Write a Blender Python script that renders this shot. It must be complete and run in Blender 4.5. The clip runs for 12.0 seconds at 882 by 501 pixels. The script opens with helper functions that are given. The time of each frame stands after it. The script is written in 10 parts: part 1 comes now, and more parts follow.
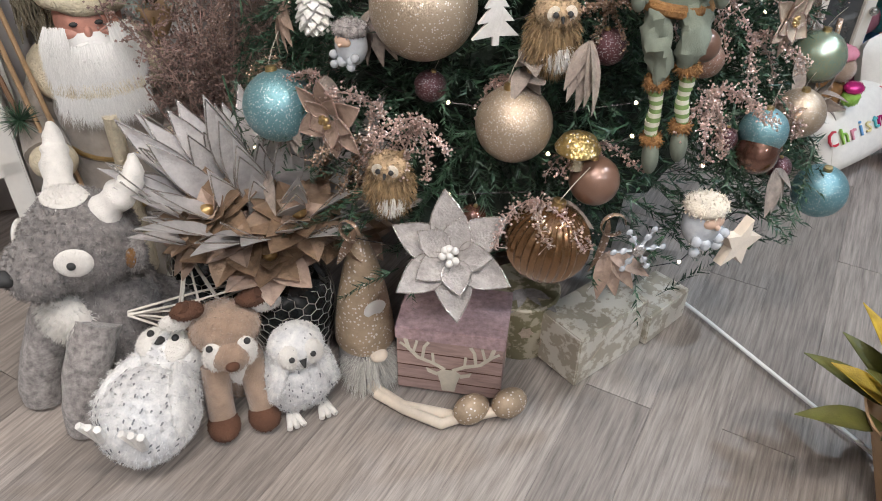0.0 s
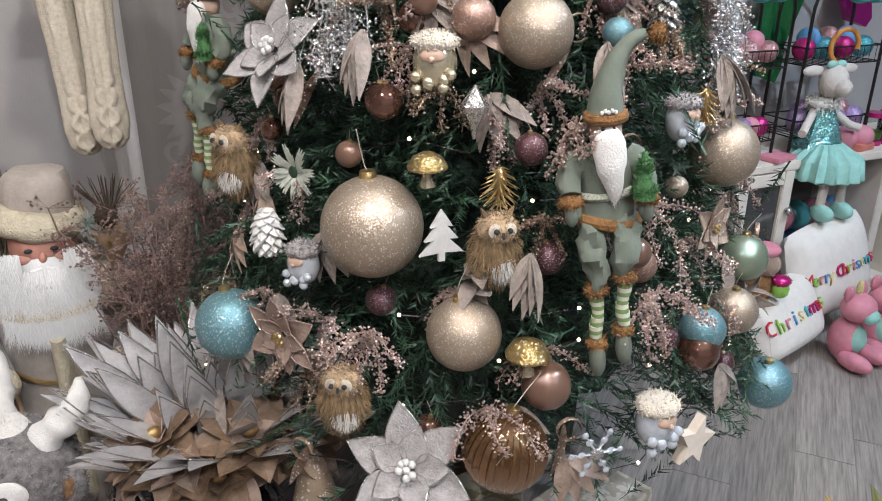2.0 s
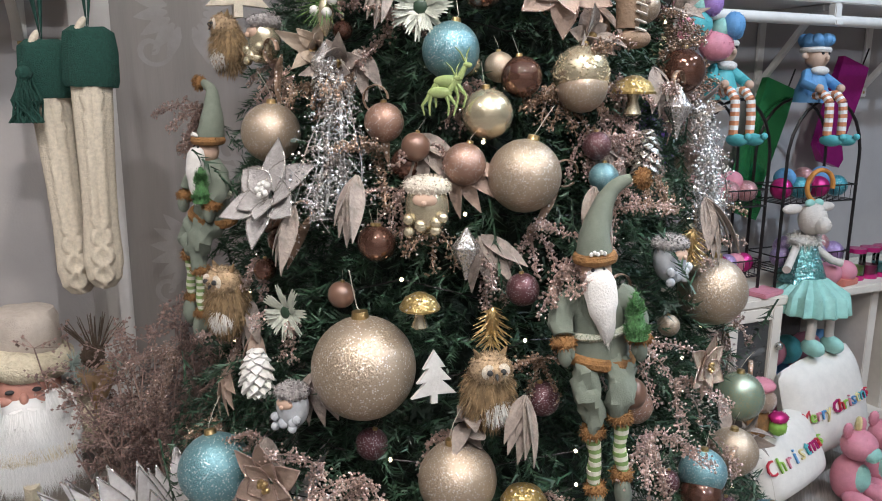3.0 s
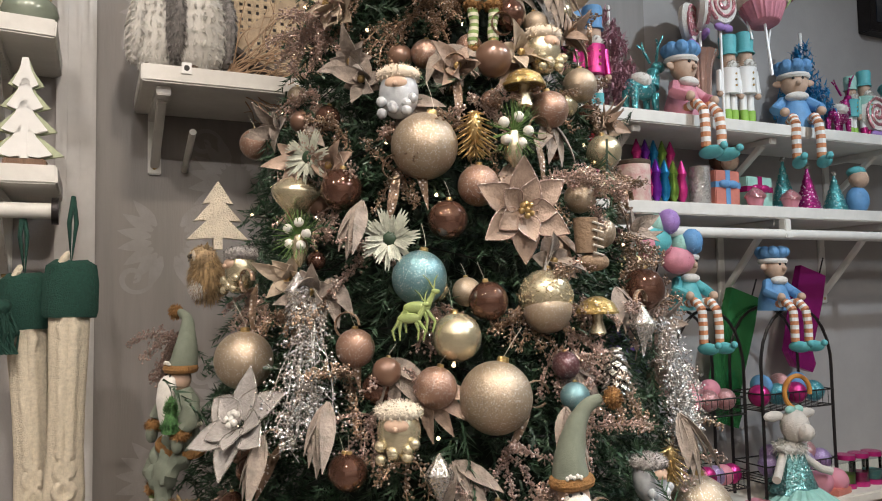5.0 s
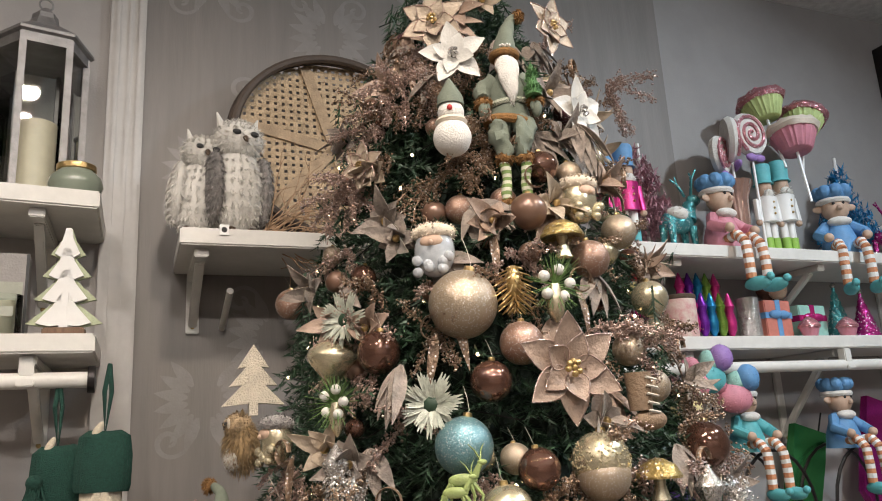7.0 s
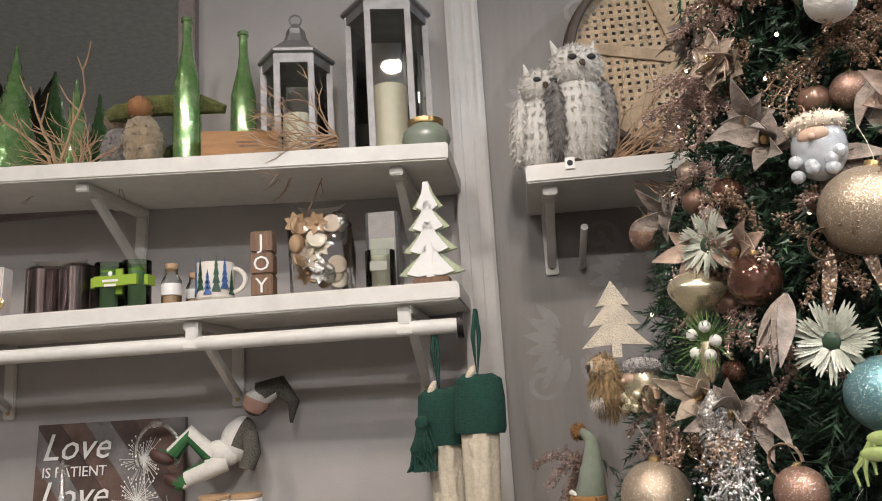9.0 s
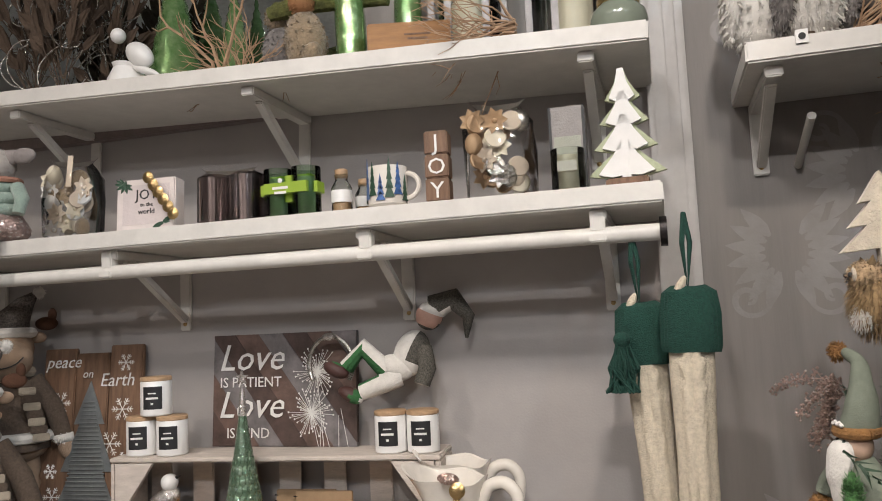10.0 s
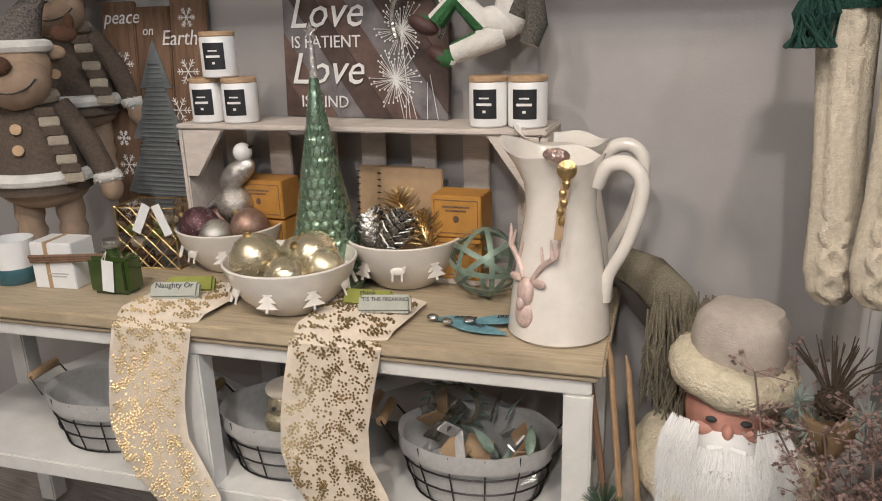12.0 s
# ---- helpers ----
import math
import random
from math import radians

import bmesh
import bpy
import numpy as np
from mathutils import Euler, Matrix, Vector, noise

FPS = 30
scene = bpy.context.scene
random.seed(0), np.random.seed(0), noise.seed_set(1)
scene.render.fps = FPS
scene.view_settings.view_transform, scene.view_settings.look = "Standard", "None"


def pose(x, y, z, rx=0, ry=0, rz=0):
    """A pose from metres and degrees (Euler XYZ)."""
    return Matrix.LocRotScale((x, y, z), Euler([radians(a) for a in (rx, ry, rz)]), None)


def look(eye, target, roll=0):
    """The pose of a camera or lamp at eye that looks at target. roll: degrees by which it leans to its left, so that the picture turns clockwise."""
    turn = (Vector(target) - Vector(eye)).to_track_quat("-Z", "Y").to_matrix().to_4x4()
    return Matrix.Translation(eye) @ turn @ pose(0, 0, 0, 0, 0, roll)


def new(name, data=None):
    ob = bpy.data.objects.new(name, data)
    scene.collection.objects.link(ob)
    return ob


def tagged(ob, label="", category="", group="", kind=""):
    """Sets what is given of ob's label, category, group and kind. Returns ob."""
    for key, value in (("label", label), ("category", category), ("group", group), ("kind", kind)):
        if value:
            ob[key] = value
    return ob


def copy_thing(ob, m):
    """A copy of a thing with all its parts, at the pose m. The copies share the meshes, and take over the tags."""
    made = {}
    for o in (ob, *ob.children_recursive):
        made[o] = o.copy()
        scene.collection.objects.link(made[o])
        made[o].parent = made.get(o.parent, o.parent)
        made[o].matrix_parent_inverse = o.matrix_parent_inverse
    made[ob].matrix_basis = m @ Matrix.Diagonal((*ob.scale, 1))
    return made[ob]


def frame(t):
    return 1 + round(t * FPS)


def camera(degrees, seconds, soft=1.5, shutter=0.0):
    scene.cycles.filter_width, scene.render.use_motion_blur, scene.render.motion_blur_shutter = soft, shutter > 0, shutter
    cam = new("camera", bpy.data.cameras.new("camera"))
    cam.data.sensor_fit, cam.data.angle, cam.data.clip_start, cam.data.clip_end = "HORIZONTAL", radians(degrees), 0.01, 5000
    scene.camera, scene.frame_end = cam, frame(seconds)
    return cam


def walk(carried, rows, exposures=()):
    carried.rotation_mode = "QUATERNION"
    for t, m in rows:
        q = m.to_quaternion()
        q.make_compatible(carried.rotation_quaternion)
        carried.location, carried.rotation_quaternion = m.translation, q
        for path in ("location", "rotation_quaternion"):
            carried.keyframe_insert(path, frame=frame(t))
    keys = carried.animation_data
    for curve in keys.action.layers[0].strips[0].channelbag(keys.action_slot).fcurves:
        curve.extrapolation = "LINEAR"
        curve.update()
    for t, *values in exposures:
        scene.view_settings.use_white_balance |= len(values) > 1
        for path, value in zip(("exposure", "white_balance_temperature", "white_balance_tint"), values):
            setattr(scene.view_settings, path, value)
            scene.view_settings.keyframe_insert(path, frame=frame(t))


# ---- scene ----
cam = camera(60.6, 12.0, soft=1.0)
PATH = [
    (0, (0.3304, 0.6173, 1.2766), (0.8389, 2.124, 0.0636), 0.98),
    (0.5, (0.3221, 0.6092, 1.2866), (0.8817, 2.1719, 0.1708), 0.92),
    (1, (0.3238, 0.6047, 1.2941), (0.9348, 2.2156, 0.2784), 0.75),
    (1.5, (0.3256, 0.6028, 1.2968), (0.9868, 2.2636, 0.3999), 0.53),
    (2, (0.3307, 0.6101, 1.2997), (1.0369, 2.3218, 0.5438), 0.36),
    (2.5, (0.3338, 0.6137, 1.3028), (1.0766, 2.3747, 0.7138), 0.32),
    (3, (0.3285, 0.6151, 1.3104), (1.0978, 2.4126, 0.8893), 0.36),
    (3.5, (0.3306, 0.6185, 1.3181), (1.1276, 2.4346, 1.0603), 0.44),
    (3.7, (0.3332, 0.6173, 1.3187), (1.1382, 2.4382, 1.1276), 0.36),
    (5.3, (0.3394, 0.5887, 1.3425), (1.1716, 2.3975, 1.5312), -1.5),
    (5.5, (0.3393, 0.5841, 1.3525), (1.1637, 2.3919, 1.5811), -1.7),
    (6, (0.3461, 0.5993, 1.3568), (1.1658, 2.396, 1.6729), -2.42),
    (6.5, (0.352, 0.6142, 1.3766), (1.1495, 2.3974, 1.8056), -3.15),
    (6.7, (0.3529, 0.6204, 1.379), (1.1357, 2.4006, 1.8458), -3.29),
    (8.3, (0.4103, 0.7265, 1.4055), (0.5646, 2.6725, 1.8407), -3.7),
    (8.5, (0.4295, 0.7414, 1.3992), (0.4657, 2.6966, 1.819), -3.69),
    (9, (0.4096, 0.769, 1.3964), (0.1941, 2.7228, 1.7653), -3.52),
    (9.5, (0.3374, 0.8423, 1.4074), (-0.0813, 2.7756, 1.7026), -3.13),
    (10, (0.2522, 0.9167, 1.3846), (-0.3098, 2.8269, 1.5725), -2.66),
    (10.5, (0.2187, 0.9855, 1.378), (-0.4306, 2.877, 1.4021), -2.29),
    (10.9, (0.2134, 1.0848, 1.3776), (-0.4907, 2.951, 1.2304), -1.85),
    (11, (0.2178, 1.1098, 1.3673), (-0.5071, 2.9639, 1.1755), -1.78),
    (11.5, (0.1945, 1.1858, 1.3061), (-0.5885, 2.9867, 0.9274), -1.74),
    (12, (0.1467, 1.224, 1.2858), (-0.6626, 2.9575, 0.7025), -1.81),
]
walk(cam, [(t, look(eye, target, roll)) for t, eye, target, roll in PATH],
     [(0, 0.07, 6150, 10), (2.5, 0.06, 5850, 10), (3.2, 0.02, 6100, 10), (3.7, 0, 6400, 10), (5.3, -0.12, 6850, 10), (6.7, -0.1, 6850, 10), (8.5, -0.06, 6500, 10), (9.5, -0.06, 6400, 10), (12, -0.06, 6450, 10)])

# ---- light ----
world = bpy.data.worlds.new("world")
scene.world = world
world.use_nodes = True
world.node_tree.nodes["Background"].inputs[0].default_value = (0.8, 0.85, 1, 1)
world.node_tree.nodes["Background"].inputs[1].default_value = 0.2
scene.view_settings.exposure = 0.0

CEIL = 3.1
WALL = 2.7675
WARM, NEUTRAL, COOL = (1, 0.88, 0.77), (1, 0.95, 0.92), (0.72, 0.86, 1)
# front spots follow shadows and tint; y < 0 ones are unseen added fill
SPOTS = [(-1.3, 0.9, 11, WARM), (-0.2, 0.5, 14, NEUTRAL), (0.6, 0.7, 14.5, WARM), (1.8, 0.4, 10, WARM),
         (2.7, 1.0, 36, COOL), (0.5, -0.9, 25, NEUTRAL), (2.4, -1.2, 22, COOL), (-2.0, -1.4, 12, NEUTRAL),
         # rear pair added to brighten the room that the mirror shows
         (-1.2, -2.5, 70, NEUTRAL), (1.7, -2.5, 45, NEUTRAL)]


# ---- materials ----
def mat(name, col, rough=0.6, metal=0.0, vary=0.12, scale=30, bump=0.15, bscale=200, glitter=0.0, gscale=700, spec=0.5,
        sheen=0.0, coat=0.0, trans=0.0, emit=0.0, col2=None, island=0.0, stretch=(1, 1, 1), crisp=False):
    """One procedural surface: two scales of colour change, fine relief and, if asked, glitter facets with painted
    glints.
    """
    m = bpy.data.materials.new(name)
    m.use_nodes = True
    nt = m.node_tree
    b = nt.nodes["Principled BSDF"]
    co = nt.nodes.new("ShaderNodeTexCoord")
    mp = nt.nodes.new("ShaderNodeMapping")
    mp.inputs["Scale"].default_value = stretch
    nt.links.new(co.outputs["Object"], mp.inputs["Vector"])
    out = mp.outputs["Vector"]
    c2 = col2 or tuple(max(0, v * (1 - 2.2 * vary)) for v in col)
    mix = nt.nodes.new("ShaderNodeMix")
    mix.data_type = "RGBA"
    mix.inputs[6].default_value = (*col, 1)
    mix.inputs[7].default_value = (*c2, 1)
    n1 = nt.nodes.new("ShaderNodeTexNoise")
    n1.inputs["Scale"].default_value = scale
    n1.inputs["Detail"].default_value = 6
    n1.inputs["Roughness"].default_value = 0.65
    nt.links.new(out, n1.inputs["Vector"])
    ramp = nt.nodes.new("ShaderNodeMapRange")
    ramp.inputs[1].default_value, ramp.inputs[2].default_value = (0.49, 0.53) if crisp else (0.35, 0.7)
    nt.links.new(n1.outputs[0], ramp.inputs[0])
    nt.links.new(ramp.outputs[0], mix.inputs[0])
    colour = mix.outputs[2]
    if island:
        geo = nt.nodes.new("ShaderNodeNewGeometry")
        hsv = nt.nodes.new("ShaderNodeHueSaturation")
        mr = nt.nodes.new("ShaderNodeMapRange")
        mr.inputs[3].default_value, mr.inputs[4].default_value = 1 - island, 1 + island
        nt.links.new(geo.outputs["Random Per Island"], mr.inputs[0])
        nt.links.new(mr.outputs[0], hsv.inputs["Value"])
        nt.links.new(colour, hsv.inputs["Color"])
        colour = hsv.outputs[0]
    if name == "grey_oak_plank":
        oi = nt.nodes.new("ShaderNodeObjectInfo")
        mr2 = nt.nodes.new("ShaderNodeMapRange")
        mr2.inputs[3].default_value, mr2.inputs[4].default_value = 0.78, 1.16
        hs2 = nt.nodes.new("ShaderNodeHueSaturation")
        nt.links.new(oi.outputs["Random"], mr2.inputs[0])
        nt.links.new(mr2.outputs[0], hs2.inputs["Value"])
        nt.links.new(colour, hs2.inputs["Color"])
        colour = hs2.outputs[0]
        off = nt.nodes.new("ShaderNodeVectorMath")
        off.operation = "MULTIPLY_ADD"
        off.inputs[1].default_value = (7, 7, 7)
        nt.links.new(oi.outputs["Random"], off.inputs[0])
        nt.links.new(co.outputs["Object"], off.inputs[2])
        nt.links.new(off.outputs[0], mp.inputs["Vector"])
    nt.links.new(colour, b.inputs["Base Color"])
    b.inputs["Roughness"].default_value = rough
    b.inputs["Metallic"].default_value = metal
    b.inputs["Specular IOR Level"].default_value = spec
    b.inputs["Sheen Weight"].default_value = sheen
    b.inputs["Coat Weight"].default_value = coat
    b.inputs["Coat Roughness"].default_value = 0.08
    b.inputs["Transmission Weight"].default_value = trans
    if emit:
        b.inputs["Emission Color"].default_value = (*col, 1)
        b.inputs["Emission Strength"].default_value = emit
    if glitter:
        vo = nt.nodes.new("ShaderNodeTexVoronoi")
        vo.inputs["Scale"].default_value = gscale
        nt.links.new(out, vo.inputs["Vector"])
        # glints painted in: scattered cells take a paler base colour
        flake = nt.nodes.new("ShaderNodeTexVoronoi")
        flake.inputs["Scale"].default_value = gscale * 0.42
        nt.links.new(out, flake.inputs["Vector"])
        sep = nt.nodes.new("ShaderNodeSeparateColor")
        nt.links.new(flake.outputs["Color"], sep.inputs[0])
        few = nt.nodes.new("ShaderNodeMath")
        few.operation = "GREATER_THAN"
        few.inputs[1].default_value = 0.74
        nt.links.new(sep.outputs[0], few.inputs[0])
        dot = nt.nodes.new("ShaderNodeMath")
        dot.operation = "LESS_THAN"
        dot.inputs[1].default_value = 0.42
        nt.links.new(flake.outputs["Distance"], dot.inputs[0])
        both = nt.nodes.new("ShaderNodeMath")
        both.operation = "MULTIPLY"
        nt.links.new(few.outputs[0], both.inputs[0])
        nt.links.new(dot.outputs[0], both.inputs[1])
        pale = nt.nodes.new("ShaderNodeMix")
        pale.data_type = "RGBA"
        pale.inputs[7].default_value = (*(0.45 + 0.5 * v for v in col), 1)
        nt.links.new(both.outputs[0], pale.inputs[0])
        nt.links.new(colour, pale.inputs[6])
        nt.links.new(pale.outputs[2], b.inputs["Base Color"])
        sub = nt.nodes.new("ShaderNodeVectorMath")
        sub.operation = "SUBTRACT"
        sub.inputs[1].default_value = (0.5, 0.5, 0.5)
        nt.links.new(vo.outputs["Color"], sub.inputs[0])
        sc = nt.nodes.new("ShaderNodeVectorMath")
        sc.operation = "SCALE"
        sc.inputs["Scale"].default_value = glitter
        nt.links.new(sub.outputs[0], sc.inputs[0])
        geo2 = nt.nodes.new("ShaderNodeNewGeometry")
        add = nt.nodes.new("ShaderNodeVectorMath")
        nt.links.new(geo2.outputs["Normal"], add.inputs[0])
        nt.links.new(sc.outputs[0], add.inputs[1])
        nz = nt.nodes.new("ShaderNodeVectorMath")
        nz.operation = "NORMALIZE"
        nt.links.new(add.outputs[0], nz.inputs[0])
        nt.links.new(nz.outputs[0], b.inputs["Normal"])
    elif bump:
        n2 = nt.nodes.new("ShaderNodeTexNoise")
        n2.inputs["Scale"].default_value = bscale
        n2.inputs["Detail"].default_value = 4
        nt.links.new(out, n2.inputs["Vector"])
        bp = nt.nodes.new("ShaderNodeBump")
        bp.inputs["Strength"].default_value = bump
        bp.inputs["Distance"].default_value = 0.01
        nt.links.new(n2.outputs[0], bp.inputs["Height"])
        nt.links.new(bp.outputs[0], b.inputs["Normal"])
    return m


def mat_glass(name, col=(1, 1, 1), rough=0.02):
    m = bpy.data.materials.new(name)
    m.use_nodes = True
    nt = m.node_tree
    nt.nodes.remove(nt.nodes["Principled BSDF"])
    tr, gl, mx, fr = (nt.nodes.new("ShaderNode" + k) for k in ("BsdfTransparent", "BsdfGlossy", "MixShader", "Fresnel"))
    tr.inputs[0].default_value = (*col, 1)
    gl.inputs["Roughness"].default_value = rough
    fr.inputs[0].default_value = 1.5
    nt.links.new(fr.outputs[0], mx.inputs[0])
    nt.links.new(tr.outputs[0], mx.inputs[1])
    nt.links.new(gl.outputs[0], mx.inputs[2])
    nt.links.new(mx.outputs[0], nt.nodes["Material Output"].inputs[0])
    return m


WHITE = mat("white_paint", (0.68, 0.66, 0.62), 0.45, vary=0.06, scale=14, bump=0.06, bscale=60)
PAINT = mat("taupe_wall_paint", (0.40, 0.375, 0.36), 0.7, vary=0.05, scale=5, bump=0.08, bscale=180)
PAPER = mat("taupe_wallpaper", (0.235, 0.212, 0.198), 0.5, vary=0.07, scale=4, bump=0.08, bscale=40, stretch=(6, 6, 0.5))
SCROLL = mat("wallpaper_scroll", (0.285, 0.262, 0.248), 0.4, vary=0.08, scale=20, bump=0.1)
CEILM = mat("ceiling_paint", (0.7, 0.7, 0.7), 0.8)
PLANK = mat("grey_oak_plank", (0.36, 0.315, 0.28), 0.42, vary=0.26, scale=9, bump=0.2, bscale=50, stretch=(0.9, 16, 1))
OAK = mat("limed_oak_top", (0.46, 0.37, 0.25), 0.5, vary=0.16, scale=16, bump=0.1, bscale=80, stretch=(0.6, 8, 1))
NEEDLE = mat("fir_needles", (0.036, 0.08, 0.042), 0.5, vary=0.25, scale=9, bump=0, island=0.45)
BARK = mat("bark", (0.09, 0.06, 0.04), 0.85, bump=0.6, bscale=60)
CHAMP = mat("champagne_glitter", (0.41, 0.325, 0.235), 0.34, 0.55, vary=0.06, glitter=0.6, gscale=62)
CHAMP2 = mat("silver_champagne_glitter", (0.6, 0.56, 0.5), 0.26, 0.85, vary=0.1, glitter=0.95, gscale=40)
COPPERG = mat("copper_glitter", (0.33, 0.2, 0.145), 0.34, 0.55, vary=0.06, glitter=0.6, gscale=40)
AQUA = mat("aqua_glitter", (0.17, 0.33, 0.36), 0.34, 0.5, vary=0.12, glitter=0.6, gscale=55)
PLUMG = mat("plum_glitter", (0.11, 0.045, 0.05), 0.34, 0.5, glitter=0.6, gscale=36)
SILVERG = mat("silver_glitter", (0.66, 0.63, 0.6), 0.24, 0.85, vary=0.1, glitter=1.0, gscale=700)
PEARL = mat("pale_gold_pearl", (0.66, 0.58, 0.4), 0.25, 0.75, vary=0.08, bump=0.03, coat=0.5)
BRONZE = mat("bronze_glass", (0.20, 0.10, 0.07), 0.09, 0.75, vary=0.15, bump=0.04, bscale=25, coat=0.6)
BROWN = mat("matt_brown_glass", (0.2, 0.115, 0.08), 0.28, 0.3, vary=0.1, bump=0.02, coat=0.4)
TEAL = mat("marbled_teal_glass", (0.18, 0.34, 0.3), 0.12, 0.6, scale=26, col2=(0.4, 0.33, 0.16), bump=0.2, bscale=40, coat=0.6)
GOLD = mat("gold_metal", (0.6, 0.43, 0.2), 0.3, 0.95, bump=0.3, bscale=150)
ROSEB = mat("rose_bush_bead", (0.4, 0.28, 0.245), 0.34, 0.45, vary=0.2, bump=0, island=0.5)
ROSE = mat("rose_gold_glitter", (0.5, 0.36, 0.31), 0.3, 0.7, vary=0.15, glitter=0.9, gscale=500)
BROWNGLASS = mat("ribbed_amber_glass", (0.26, 0.14, 0.06), 0.1, 0.8, vary=0.2, bump=0.05, coat=0.8)

# ---- building helpers ----
I4 = Matrix.Identity(4)
rnd = random.Random(7)


def thing(name, m, label, category, group="", kind=""):
    ob = new(name)
    ob.empty_display_size = 0.05
    ob.matrix_world = m
    return tagged(ob, label, category, group, kind)


def mesh_of(bm, name, material, smooth=True):
    me = bpy.data.meshes.new(name)
    bm.to_mesh(me)
    bm.free()
    for mt in material if isinstance(material, (list, tuple)) else [material]:
        me.materials.append(mt)
    if smooth:
        me.polygons.foreach_set("use_smooth", [True] * len(me.polygons))
        me.set_sharp_from_angle(angle=radians(40))
    return me


def part(name, bm, material, parent=None, label="", smooth=True):
    ob = new(name, mesh_of(bm, name, material, smooth))
    if parent is not None:
        ob.parent = parent
    if label:
        ob["label"] = label
    return ob


def raw(name, verts, faces, material, parent=None, label="", kind="", smooth=False):
    me = bpy.data.meshes.new(name)
    me.from_pydata(verts, [], faces)
    me.materials.append(material)
    if smooth:
        me.polygons.foreach_set("use_smooth", [True] * len(me.polygons))
    ob = new(name, me)
    if parent is not None:
        ob.parent = parent
    if label:
        ob["label"] = label
    if kind:
        ob["kind"] = kind
    return ob


def solo(name, bm, material, label, category, group="", kind="", m=None, smooth=True):
    ob = part(name, bm, material, None, "", smooth)
    if m is not None:
        ob.matrix_world = m
    return tagged(ob, label, category, group, kind)


def B():
    return bmesh.new()


def box(bm, c, s, m=I4, bevel=0.003):
    r = bmesh.ops.create_cube(bm, size=1, matrix=m @ Matrix.Translation(c) @ Matrix.Diagonal((*s, 1)))
    if bevel:
        es = list({e for v in r["verts"] for e in v.link_edges})
        bmesh.ops.bevel(bm, geom=es, offset=min(bevel, min(s) * 0.3), segments=2, affect="EDGES")
    return bm


def ball(bm, c, r, m=I4, u=20, v=12):
    r3 = (r, r, r) if not hasattr(r, "__len__") else r
    bmesh.ops.create_uvsphere(bm, u_segments=u, v_segments=v, radius=1, matrix=m @ Matrix.Translation(c) @ Matrix.Diagonal((*r3, 1)))
    return bm


def lathe(bm, prof, seg=28, m=I4, wob=None, closed=True):
    """Turns a profile of (radius, height) about z."""
    rings = []
    for r, z in prof:
        ring = []
        for k in range(seg):
            a = 2 * math.pi * k / seg
            rr = max(r, 1e-4) * (wob(a, z) if wob else 1)
            ring.append(bm.verts.new(m @ Vector((rr * math.cos(a), rr * math.sin(a), z))))
        rings.append(ring)
    for a, b in zip(rings, rings[1:]):
        for k in range(seg):
            bm.faces.new((a[k], a[(k + 1) % seg], b[(k + 1) % seg], b[k]))
    if closed:
        bm.faces.new(list(reversed(rings[0])))
        bm.faces.new(rings[-1])
    return bm


def tube(bm, pts, r, seg=8, m=I4, flat=1.0):
    pts = [Vector(p) for p in pts]
    n = len(pts)
    rings = []
    side = None
    for i, p in enumerate(pts):
        d = (pts[min(i + 1, n - 1)] - pts[max(i - 1, 0)]).normalized()
        if side is None:
            side = d.cross(Vector((0, 0, 1)) if abs(d.z) < 0.9 else Vector((1, 0, 0))).normalized()
        side = (side - d * side.dot(d)).normalized()
        up = side.cross(d)
        rr = r[i] if hasattr(r, "__len__") else r
        rings.append([bm.verts.new(m @ (p + rr * (math.cos(2 * math.pi * k / seg) * side + flat * math.sin(2 * math.pi * k / seg) * up))) for k in range(seg)])
    for a, b in zip(rings, rings[1:]):
        for k in range(seg):
            bm.faces.new((a[k], a[(k + 1) % seg], b[(k + 1) % seg], b[k]))
    bm.faces.new(list(reversed(rings[0])))
    bm.faces.new(rings[-1])
    return bm


def smooth_path(pts, radii, n=5):
    """Catmull-Rom through the points, with the radii carried along."""
    P = [Vector(p) for p in pts]
    out, rr = [], []
    for i in range(len(P) - 1):
        a, b, c, d = P[max(i - 1, 0)], P[i], P[i + 1], P[min(i + 2, len(P) - 1)]
        for q in range(n):
            t = q / n
            out.append(0.5 * (2 * b + (c - a) * t + (2 * a - 5 * b + 4 * c - d) * t * t + (3 * b - a - 3 * c + d) * t ** 3))
            rr.append(radii[i] + (radii[i + 1] - radii[i]) * t)
    return out + [P[-1]], rr + [radii[-1]]


def leaf(bm, base, tip, width, normal=(0, 0, 1), curl=0.15, n=7, thick=0.0012, cup=0.25):
    """A pointed leaf with a sunken midrib, two-sided."""
    base, tip = Vector(base), Vector(tip)
    d = tip - base
    L = d.length
    d.normalize()
    s = d.cross(Vector(normal)).normalized()
    up = s.cross(d)
    rows = []
    for i in range(n + 1):
        t = i / n
        w = width * (math.sin(math.pi * min(1, t * 0.97 + 0.03) ** 0.8)) * 0.5 + 0.0006
        c = base + d * (L * t) + up * (curl * L * (t * t - t * 0.2) * -1)
        rows.append([[bm.verts.new(c + s * (w * k) + up * (abs(k) * w * cup + o)) for k in (-1, -0.5, 0, 0.5, 1)] for o in (0, -thick)])
    for a, b in zip(rows, rows[1:]):
        for k in range(4):
            bm.faces.new((a[0][k], a[0][k + 1], b[0][k + 1], b[0][k]))
            bm.faces.new((a[1][k + 1], a[1][k], b[1][k], b[1][k + 1]))
        bm.faces.new((a[0][0], b[0][0], b[1][0], a[1][0]))
        bm.faces.new((b[0][4], a[0][4], a[1][4], b[1][4]))
    return bm


